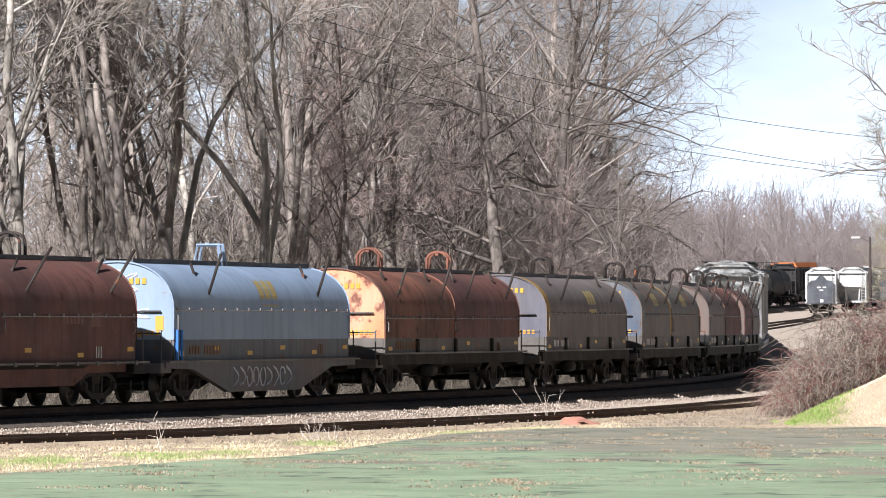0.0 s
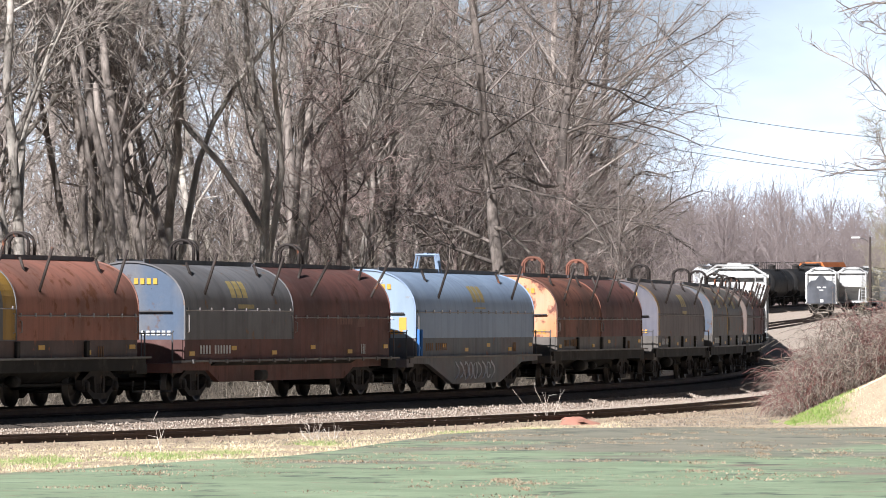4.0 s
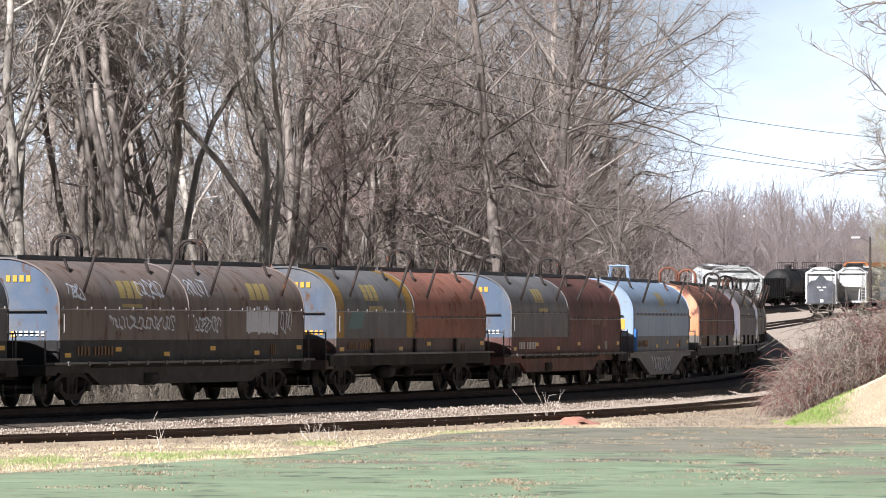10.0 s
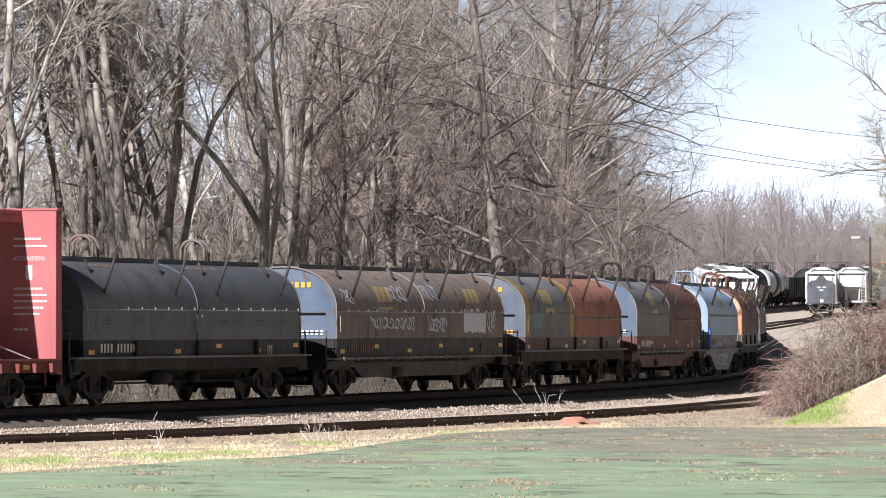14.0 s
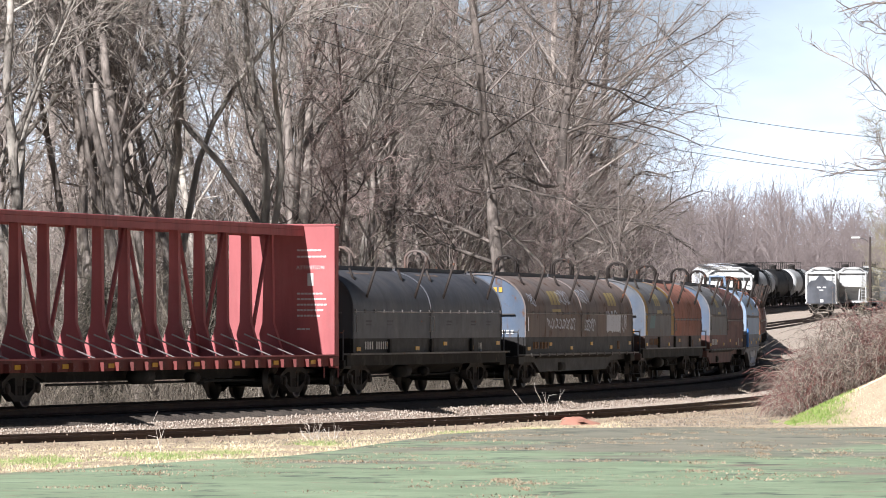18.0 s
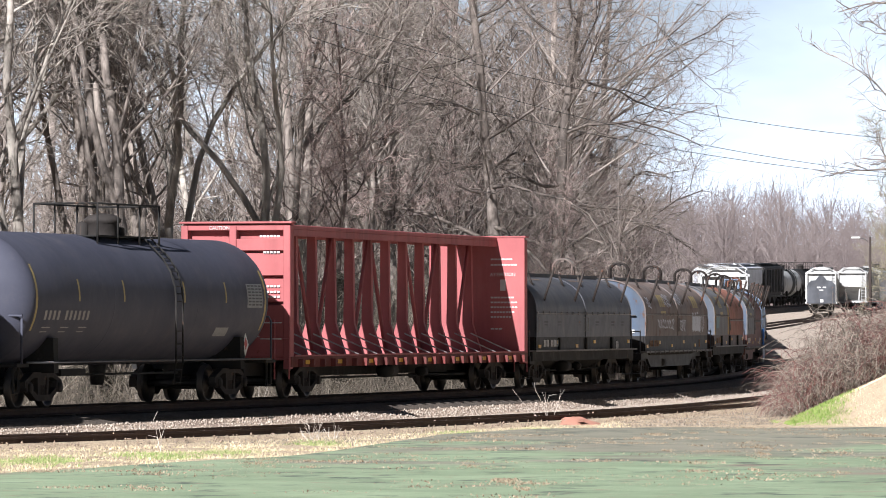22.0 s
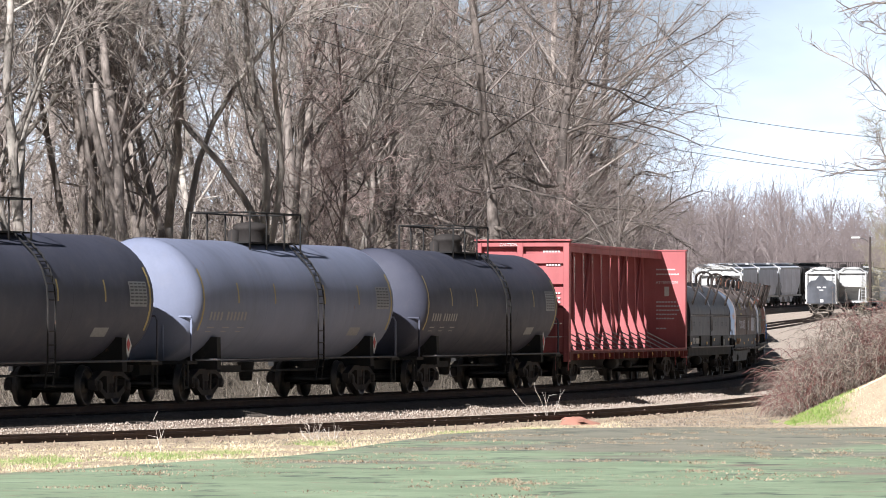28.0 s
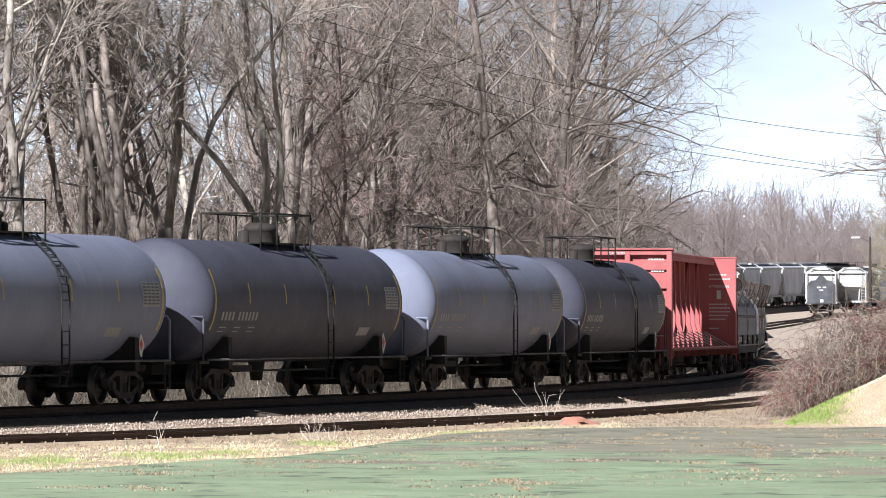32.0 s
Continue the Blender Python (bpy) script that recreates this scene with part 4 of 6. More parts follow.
    for i in range(9):
        cx, a0, f = -2.2 + 0.5 * i, rng.uniform(0, 6), rng.choice((1, 2))
        pts = [(cx + 0.2 * math.cos(f * a), -1.408, 0.60 + rng.uniform(0.20, 0.26) * math.sin(a)) for a in np.linspace(a0, a0 + 5.5, 14)]
        g.tube(pts, 0.020, 4)
    part("graffiti", g, M_GRAF, car, "thin whitish sprayed scrawl")
    g = Mesh()
    for cy, cz, ry, rz, f in ((0.75, 2.85, 0.16, 0.22, 1), (0.40, 2.90, 0.14, 0.20, 2), (0.05, 2.88, 0.15, 0.24, 1), (-0.35, 2.84, 0.16, 0.20, 2), (-0.05, 2.05, 0.20, 0.20, 1), (-0.6, 2.1, 0.2, 0.1, 2)):
        pts = [(-6.624, cy + ry * math.cos(f * a + 0.6), cz + rz * math.sin(a)) for a in np.linspace(0.4, 5.9, 16)]
        g.tube(pts, 0.026, 4)
    part("graffiti", g, M_GRAF, car, "whitish sprayed strokes")
    k = Mesh()
    for i in range(8):
        x = (i - 4) * 0.16
        k.box(-6.632, -6.624, x, x + 0.11, 1.56, 1.68)
    k.box(-6.632, -6.624, -1.15, -0.95, 1.72, 2.05)
    part("stencil", k, MAT_ORANGESTENCIL, car)
    h = Mesh().tube([(-6.55, -1.46, 1.02), (-6.55, -1.46, 1.72), (-6.25, -1.46, 1.72), (-6.25, -1.46, 1.02)], 0.045, 5)
    part("grab_iron", h, MAT_BLUETARP, car, "bright blue grab iron")
    # brown and orange car
    coil_car("brown rust coil car with a peeling orange end", 98.7, 7.15, pair(7.15, M_RUSTA, M_MAROON, "brown rust hood with dark stains", "dark brown rust hood", a={"lock": 2.03}, b={"lock": 2.03}), M_SILLG, "flat", (M_PEEL, M_MAROON), M_RUSTA, number=MAT_DIMSTENCIL)
    one = [{"x0": -6.4, "x1": 6.4, "mat": M_LAVENDER, "label": "purplish grey hood", "first": True, "last": True, "stripe": ((-6.38, -5.75),)}]
    car = coil_car("purplish grey coil car with a yellow edge band", 115.8, 6.4, one, M_SILLG, "flat", (M_LAVEND, M_LAVENDER), M_BAIL)
    y = Mesh()
    emblem(y, 0.2, 1.6, 0.98, 1.45)
    patch(y, 0.3, 1.5, 0.72, 0.84)
    part("emblem", y, MAT_YELLOW, car, "faded yellow block emblem")
    car = coil_car("grey-olive rusty coil car with two hoods", 132.6, 7.4, pair(7.4, M_OLIVE, M_OLIVE, "grey-olive hood", "grey-olive hood", a={"stripe": ((-0.5, -0.04),)}), M_SILLG, "flat", (M_BLUEEND, M_OLIVE), M_BAIL)
    y = Mesh()
    emblem(y, -4.2, -3.0, 0.98, 1.45)
    emblem(y, 3.0, 4.2, 0.98, 1.45)
    part("emblem", y, MAT_YELLOW, car, "faded yellow block emblem")
    coil_car("dark grey and brown coil car with two hoods", 150.6, 7.4, pair(7.4, M_DUSTY, M_MAROON, "dark dusty grey hood", "dark brown hood"), M_SILLK, "flat", (M_DUSTY, M_MAROON), M_BAIL)
    coil_car("dusty dark brown coil car with two hoods", 168.5, 7.3, pair(7.3, M_MAROON, M_DUSTY, "dark brown hood", "dark dusty hood"), M_SILLK, "flat", (M_DUSTY, M_DUSTY), M_BAIL)


build_coil_cars()


# ---- the centre-partition lumber car ----
M_RED = P("faded_red_paint", (0.376, 0.113, 0.113), (0.320, 0.096, 0.098), rust=0.06, rust_col=(0.085, 0.028, 0.021), dirt=0.25, rough=0.6, streak=0.3, offset=20)
M_REDD = P("grimy_red_sill", (0.180, 0.045, 0.041), (0.126, 0.036, 0.032), rust=0.2, rust_col=(0.045, 0.022, 0.019), dirt=0.35, rough=0.65, offset=21)


M_CABLE = plain("worn_strap", (0.390, 0.352, 0.338), 0.6)


def lettering(body, size, mat, parent, m, name="lettering"):
    cu = bpy.data.curves.new(name, "FONT")
    cu.body, cu.size, cu.extrude = body, size, 0.003
    cu.align_x = "CENTER"
    tmp = bpy.data.objects.new(name, cu)
    scene.collection.objects.link(tmp)
    me = bpy.data.meshes.new_from_object(tmp)
    bpy.data.objects.remove(tmp)
    me.materials.clear()
    me.materials.append(mat)
    ob = part(name, me, None, parent)
    ob.matrix_basis = m
    return ob


def lumber_car(c):
    car = thing("lumber_car", "faded red centre-beam lumber car, empty", "freight car", "freight cars of the moving train")
    H = 11.35
    top = 4.36
    for sign in (-1, 1):
        x = sign * H
        xo = x + sign * 0.34
        a, b = min(x, x + sign * 0.08), max(x, x + sign * 0.08)
        bk = part("bulkhead", Mesh().box(a, b, -1.42, 1.42, 1.0, top, 0.01), M_RED, car, "faded red steel bulkhead")
        for y in (-1.42, -0.02, 1.24):
            p = Mesh().box(min(b if sign > 0 else xo, xo if sign > 0 else a), max(b if sign > 0 else xo, xo if sign > 0 else a), y, y + 0.18, 0.75, top - 0.05, 0.015)
            part("post", p, M_RED, bk)
        for z, z2 in ((1.05, 2.35), (2.42, 2.99), (3.07, 3.62), (3.69, 3.98), (top - 0.17, top - 0.05)):
            r = Mesh().box(min(xo, x + sign * 0.08) + (0.03 if sign < 0 else 0), max(xo, x + sign * 0.08) - 0.03, -1.38, 1.38, z, z2, 0.012)
            part("stiffener", r, M_RED, bk)
        cap = Mesh().box(min(x, xo) - 0.02, max(x, xo) + 0.02, -1.46, 1.46, top, top + 0.05, 0.01)
        part("cap", cap, M_RED, bk)
        bars = Mesh()
        if sign > 0:
            for z, n, w in ((3.72, 6, 0.09), (3.56, 8, 0.08), (2.62, 7, 0.08), (2.48, 8, 0.08), (2.34, 9, 0.07), (2.20, 8, 0.07), (2.06, 7, 0.07), (1.72, 3, 0.10)):
                for i in range(n):
                    bars.box(x - 0.012, x - 0.004, -0.42 - i * (w + 0.02) - w, -0.42 - i * (w + 0.02), z, z + 0.045)
            bars.box(x - 0.012, x - 0.004, -0.86, -0.70, 2.84, 3.16)
            lettering("ATTENTION", 0.135, MAT_WHITE, bk, Matrix.Translation((x - 0.012, -0.78, 3.26)) @ Euler((radians(90), 0, radians(-90))).to_matrix().to_4x4())
        else:
            for z, n in ((4.02, 6), (3.62, 5), (2.78, 4), (2.64, 6), (2.52, 6)):
                for i in range(n):
                    bars.box(xo - 0.012, xo - 0.002, -1.15 + 0.09 * i, -1.085 + 0.09 * i, z, z + 0.05)
            lettering("CAUTION", 0.12, MAT_WHITE, bk, Matrix.Translation((xo - 0.004, 0.42, top - 0.15)) @ Euler((radians(90), 0, radians(-90))).to_matrix().to_4x4())
            for z in (1.5, 1.9):
                bars.tube([(xo - 0.02, -1.2, z), (xo - 0.08, -1.15, z), (xo - 0.08, -0.7, z), (xo - 0.02, -0.65, z)], 0.015, 5)
        part("stencil", bars, MAT_WHITE, bk)
    # centre partition
    part("top_chord", Mesh().box(-H, H, -0.60, 0.60, top - 0.10, top + 0.02, 0.02).box(-H, H, -0.60, -0.56, top - 0.26, top - 0.10).box(-H, H, 0.56, 0.60, top - 0.26, top - 0.10), M_RED, car)
    n = 13
    for i in range(n):
        x = -H + 2 * H * (i + 0.6) / (n + 0.2)
        o = [(-0.11, top - 0.12), (0.11, top - 0.12), (0.115, 3.0), (0.14, 1.9), (0.40, 1.04), (-0.40, 1.04), (-0.14, 1.9), (-0.115, 3.0)]
        po = part("post", Mesh().prism(o, 0, x - 0.05, x + 0.05), M_RED, car)
        part("flange", Mesh().prism([(-0.125, top - 0.12), (-0.105, top - 0.12), (-0.135, 1.9), (-0.39, 1.04), (-0.43, 1.04), (-0.16, 1.9)], 0, x - 0.08, x + 0.08), M_RED, po)
        if i < n - 1 and i % 3 != 1:
            x2 = x + 2 * H / (n + 0.2)
            s = 1 if i % 2 else -1
            a, b = (x + 0.1, x2 - 0.1) if s > 0 else (x2 - 0.1, x + 0.1)
            part("diagonal", Mesh().rod((a, -0.05, 1.15), (b, -0.05, top - 0.2), 0.055, 6), M_RED, car)
        part("tie_cable", Mesh().rod((x - 0.1, -1.38, 1.06), (x - 1.5, -0.50, 1.62), 0.020, 5), M_CABLE, car)
    # deck and sills
    # deck takes the darker sill red to throw less red light on the posts
    d = Mesh().prism([(-1.42, 1.06), (0.0, 1.0), (1.42, 1.06), (1.42, 1.0), (0, 0.92), (-1.42, 1.0)], 0, -H, H)
    part("deck", d, M_REDD, car, "dark red deck")
    for s in (-1, 1):
        part("deck_edge", Mesh().box(-H, H, min(s * 1.40, s * 1.45), max(s * 1.40, s * 1.45), 1.062, 1.10), M_RED, car)
    for s in (-1, 1):
        part("side_sill", Mesh().box(-H - 0.3, H + 0.3, min(s * 1.30, s * 1.44), max(s * 1.30, s * 1.44), 0.80, 1.06, 0.01), M_REDD, car)
        for i in range(24):
            x = -H + 0.4 + (2 * H - 0.8) * i / 23
            w = Mesh().rod((x - 0.1, s * 1.47, 0.90), (x + 0.1, s * 1.47, 0.90), 0.07, 8).box(x - 0.12, x - 0.09, s * 1.47 - 0.09, s * 1.47 + 0.09, 0.80, 1.0)
            part("winch", w, M_REDD, car)
        for i in range(8):
            part("reflector", REFLECTOR, None, car, at=(-H + 0.9 + 2 * (H - 1) * i / 7.3, s * 1.452, 0.87))
    u = Mesh().box(-H - 0.6, H + 0.6, -0.30, 0.30, 0.58, 0.95).prism([(-H + 3.6, 0.92), (H - 3.6, 0.92), (H - 5.2, 0.55), (-H + 5.2, 0.55)], 1, -0.5, 0.5)
    part("underframe", u, MAT_DARK, car)
    br = Mesh().rod((-2.0, -1.0, 0.65), (-1.0, -1.0, 0.65), 0.18, 12).rod((2.0, -0.9, 0.6), (2.5, -0.9, 0.6), 0.13, 10).rod((-7, -0.8, 0.5), (7, -0.8, 0.5), 0.03, 5)
    part("brake_gear", br, MAT_DARK, car)
    for sign in (-1, 1):
        part("ladder", Mesh().rod((sign * (H + 0.36), -1.40, 0.5), (sign * (H + 0.36), -1.40, 2.0), 0.02, 5).rod((sign * (H + 0.36), -1.02, 0.5), (sign * (H + 0.36), -1.02, 2.0), 0.02, 5).rod((sign * (H + 0.36), -1.40, 1.0), (sign * (H + 0.36), -1.02, 1.0), 0.015, 5).rod((sign * (H + 0.36), -1.40, 1.5), (sign * (H + 0.36), -1.02, 1.5), 0.015, 5), M_RED, car)
        coupler(car, sign * (H + 0.5), sign)
        bogie(car, sign * 9.2)
    place(car, c, 9.2)


# ---- tank cars ----
M_TANKK = P("satin_black_tank", (0.053, 0.055, 0.076), (0.062, 0.064, 0.087), rust=0.02, rust_col=(0.075, 0.056, 0.044), dirt=0.2, rough=0.6, streak=0.0, spec=0.22, offset=22)
M_TANKG = P("grey_tank", (0.178, 0.196, 0.268), (0.160, 0.176, 0.238), rust=0.03, dirt=0.2, rough=0.6, streak=0.0, spec=0.22, offset=23)
M_TANKW = P("white_tank", (0.465, 0.473, 0.473), (0.413, 0.413, 0.405), rust=0.05, dirt=0.15, rough=0.5, offset=24)
M_TANKD = P("old_dark_tank", (0.026, 0.025, 0.025), rust=0.1, dirt=0.3, rough=0.6, offset=25)
M_PANELG = plain("data_panel_grey", (0.255, 0.255, 0.255), 0.6)
M_OLDSTENCIL = plain("old_stencil_grey", (0.300, 0.285, 0.270), 0.6)
M_PRINT = plain("panel_print", (0.075, 0.075, 0.075), 0.6)
TR, TZ = 1.50, 2.42


def shell_patch(m, x0, x1, a0, a1, lift=0.006, n=6, r=TR):
    """A mark on the tank's right side; angles in degrees above its middle."""
    vs, fs = [], []
    for i in range(n + 1):
        a = radians(a0 + (a1 - a0) * i / n)
        y, z = -(r + lift) * math.cos(a), TZ + (r + lift) * math.sin(a)
        vs += [(x0, y, z), (x1, y, z)]
    for i in range(n):
        fs.append((2 * i, 2 * i + 1, 2 * i + 3, 2 * i + 2))
    m.add(vs, fs)


def tank_shape(half, r, depth=0.72):
    prof = []
    for i in range(9):
        a = math.pi / 2 * i / 8
        prof.append((-half - depth * math.cos(a), max(0.001, r * math.sin(a))))
    for x in np.linspace(-half, half, 8)[1:-1]:
        prof.append((float(x), r))
    for i in range(9):
        a = math.pi / 2 * i / 8
        prof.append((half + depth * math.sin(a), max(0.001, r * math.cos(a))))
    return prof


def tank_car(label, mat, c, full=True, band=None, turning=True, half=7.6, on_train=True):
    B, E = half - 1.5, half + 0.85                      # bogie place, striker place
    car = thing("tank_car", label, "freight car", "freight cars of the moving train" if on_train else "freight cars parked in the yard")
    sh = part("tank", Mesh().lathe_x(tank_shape(half, TR), 0, TZ, 48), mat, car)
    for x in (-half, -half * 0.36, half * 0.36, half):
        part("weld_seam", Mesh().lathe_x([(x - 0.03, TR), (x - 0.02, TR + 0.003), (x + 0.02, TR + 0.003), (x + 0.03, TR)], 0, TZ, 48), mat, sh)
    if band:
        part("band", Mesh().lathe_x([(-1.1, TR + 0.006), (1.1, TR + 0.006)], 0, TZ, 40), band, sh)
    # platform, dome and ladder
    pl = part("platform", Mesh().box(-2.0, 2.0, -0.75, 0.75, 3.86, 3.90), MAT_DARK, car)
    rl = Mesh()
    for y in (-0.78, 0.78):
        rl.rod((-2.0, y, 4.62), (2.0, y, 4.62), 0.025, 6)
        for x in (-2.0, -0.7, 0.7, 2.0):
            part("rail_post", Mesh().rod((x, y, 3.70), (x, y, 4.62), 0.025, 6), MAT_DARK, pl)
    for x in (-2.0, 2.0):
        rl.rod((x, -0.78, 4.62), (x, 0.78, 4.62), 0.025, 6)
    part("guard_rail", rl, MAT_DARK, pl)
    part("dome", Mesh().lathe_z([(3.75, 0.38), (4.20, 0.38), (4.23, 0.43), (4.31, 0.43), (4.39, 0.32), (4.44, 0.001)], 0.35, 0, 20), MAT_STEEL, car)
    part("valve", Mesh().lathe_z([(3.75, 0.14), (4.18, 0.14), (4.24, 0.001)], -0.7, 0.1, 12), MAT_STEEL, car)
    part("valve", Mesh().lathe_z([(3.75, 0.10), (4.1, 0.10), (4.15, 0.001)], 1.1, -0.15, 10), MAT_STEEL, car)
    for s in (-1, 1):
        la = Mesh()
        for x in (0.95, 1.40):
            pts = [(x, s * 0.78, 3.88)] + [(x, s * (TR + 0.10) * math.cos(radians(a)), TZ + (TR + 0.10) * math.sin(radians(a))) for a in (52, 38, 24, 10, -2)] + [(x, s * (TR + 0.1), 1.0), (x, s * (TR + 0.02), 0.45)]
            la.tube(pts, 0.022, 5)
        for k in range(9):
            a = radians(50 - 6.4 * k)
            la.rod((0.95, s * (TR + 0.10) * math.cos(a), TZ + (TR + 0.10) * math.sin(a)), (1.40, s * (TR + 0.10) * math.cos(a), TZ + (TR + 0.10) * math.sin(a)), 0.014, 5)
        for k in range(5):
            la.rod((0.95, s * (TR + 0.09), 0.5 + 0.30 * k), (1.40, s * (TR + 0.09), 0.5 + 0.30 * k), 0.014, 5)
        part("ladder", la, MAT_DARK, car)
        part("side_rail", Mesh().rod((-half - 0.4, s * 1.47, 1.02), (half + 0.4, s * 1.47, 1.02), 0.028, 6), MAT_GREYBAR, car)
        for sign in (-1, 1):
            h = Mesh().tube([(sign * (E - 0.3), s * 1.40, 1.0), (sign * (E - 0.3), s * 1.40, 1.95), (sign * (E - 0.4), s * 1.38, 2.05), (sign * (E - 0.4), s * 0.75, 2.05), (sign * (E - 0.3), s * 0.70, 1.95), (sign * (E - 0.3), s * 0.70, 1.0)], 0.028, 6)
            part("end_rail", h, mat, car)
    # cradles, sills, bogies
    for sign in (-1, 1):
        x = sign * B
        o = [(-1.40, 0.78), (1.40, 0.78), (1.38, 1.55)] + [((TR - 0.01) * math.cos(radians(a)), TZ + (TR - 0.01) * math.sin(radians(a))) for a in range(-35, -150, -10)] + [(-1.38, 1.55)]
        part("saddle", Mesh().prism(o, 0, x - 0.14, x + 0.14), MAT_DARK, car)
        part("stub_sill", Mesh().box(min(sign * (half - 2.6), sign * (E + 0.05)), max(sign * (half - 2.6), sign * (E + 0.05)), -0.24, 0.24, 0.66, 1.0, 0.01), MAT_DARK, car)
        part("end_platform", Mesh().box(min(sign * (half + 0.15), sign * E), max(sign * (half + 0.15), sign * E), -1.42, 1.42, 0.92, 1.0, 0.01).rod((sign * (E - 0.05), -1.3, 0.35), (sign * (E - 0.05), -1.3, 0.95), 0.03, 5).rod((sign * (E - 0.35), -1.3, 0.35), (sign * (E - 0.35), -1.3, 0.95), 0.03, 5).rod((sign * (E - 0.05), -1.3, 0.37), (sign * (E - 0.35), -1.3, 0.37), 0.03, 5), MAT_DARK, car)
        coupler(car, sign * E, sign)
        bogie(car, sign * B, turning)
    part("outlet", Mesh().lathe_z([(0.45, 0.001), (0.46, 0.15), (0.95, 0.22)], 0, 0, 12).rod((-half * 0.55, -0.7, 0.72), (half * 0.45, -0.7, 0.72), 0.03, 6).rod((-3.0, 0.6, 0.60), (-2.0, 0.6, 0.60), 0.17, 10).box(-half * 0.6, -half * 0.4, -0.9, -0.6, 0.70, 0.86), MAT_DARK, car)
    if full:
        for x, w, a0, a1 in ((-7.55, 0.11, -28, 30), (7.40, 0.11, -28, 30), (-5.0, 0.09, -2, 17), (-2.2, 0.09, -2, 17), (1.75, 0.09, -2, 17), (4.6, 0.09, -2, 17)):
            y = Mesh()
            shell_patch(y, x, x + w, a0, a1)
            part("reflector", y, MAT_YELLOW, car)
        w = Mesh()
        for i in range(4):
            shell_patch(w, -6.95 + 0.26 * i, -6.82 + 0.26 * i, -18, -10)
        for i in range(6):
            shell_patch(w, -5.70 + 0.26 * i, -5.57 + 0.26 * i, -18, -10)
        for i in range(3):
            shell_patch(w, -6.9 + 1.1 * i, -6.4 + 1.1 * i, -25.4, -24.4)
            shell_patch(w, -6.9 + 1.1 * i, -6.5 + 1.1 * i, -29.4, -28.6)
        part("stencil", w, M_OLDSTENCIL, car)
        pn = Mesh()
        shell_patch(pn, 6.15, 7.25, -6, 16, 0.008)
        pp = part("data_panel", pn, M_PANELG, car, "grey data panel with rows of small print")
        ln = Mesh()
        for k in range(7):
            for j in range(4):
                shell_patch(ln, 6.22 + 0.26 * j, 6.42 + 0.26 * j, -4 + 2.9 * k, -2.6 + 2.9 * k, 0.011, 2)
        part("print", ln, M_PRINT, pp)
        pa = Mesh()
        shell_patch(pa, 4.3, 5.2, -34, -25, 0.008)
        part("stencil", pa, M_PANELG, car)
        di = Mesh().prism([(6.2, 1.05 + 0.32), (6.42, 1.32 + 0.32), (6.64, 1.05 + 0.32), (6.42, 0.78 + 0.32)], 1, -1.36, -1.345)
        pc = part("placard", di, MAT_WHITE, car, "small diamond hazard placard")
        part("placard_mark", Mesh().prism([(6.31, 1.40), (6.42, 1.54), (6.53, 1.40), (6.42, 1.24)], 1, -1.366, -1.361), MAT_RED, pc)
    if on_train:
        place(car, c, B)
    return car


# ---- hopper cars, gondola ----
M_HOPW = P("white_hopper", (0.495, 0.495, 0.480), (0.435, 0.435, 0.420), rust=0.10, rust_col=(0.188, 0.120, 0.075), dirt=0.2, rough=0.6, offset=26)
M_HOPG = P("grey_hopper", (0.660, 0.682, 0.735), (0.570, 0.585, 0.630), rust=0.08, dirt=0.2, rough=0.6, offset=27)
M_HOPK = P("black_hopper", (0.034, 0.032, 0.032), rust=0.1, dirt=0.3, rough=0.6, offset=28)
M_HOPDG = P("dark_grey_end", (0.079, 0.083, 0.094), rust=0.1, dirt=0.25, rough=0.6, offset=30)
M_HOPO = P("orange_hopper", (0.465, 0.150, 0.038), (0.375, 0.112, 0.030), rust=0.2, dirt=0.2, rough=0.6, offset=29)


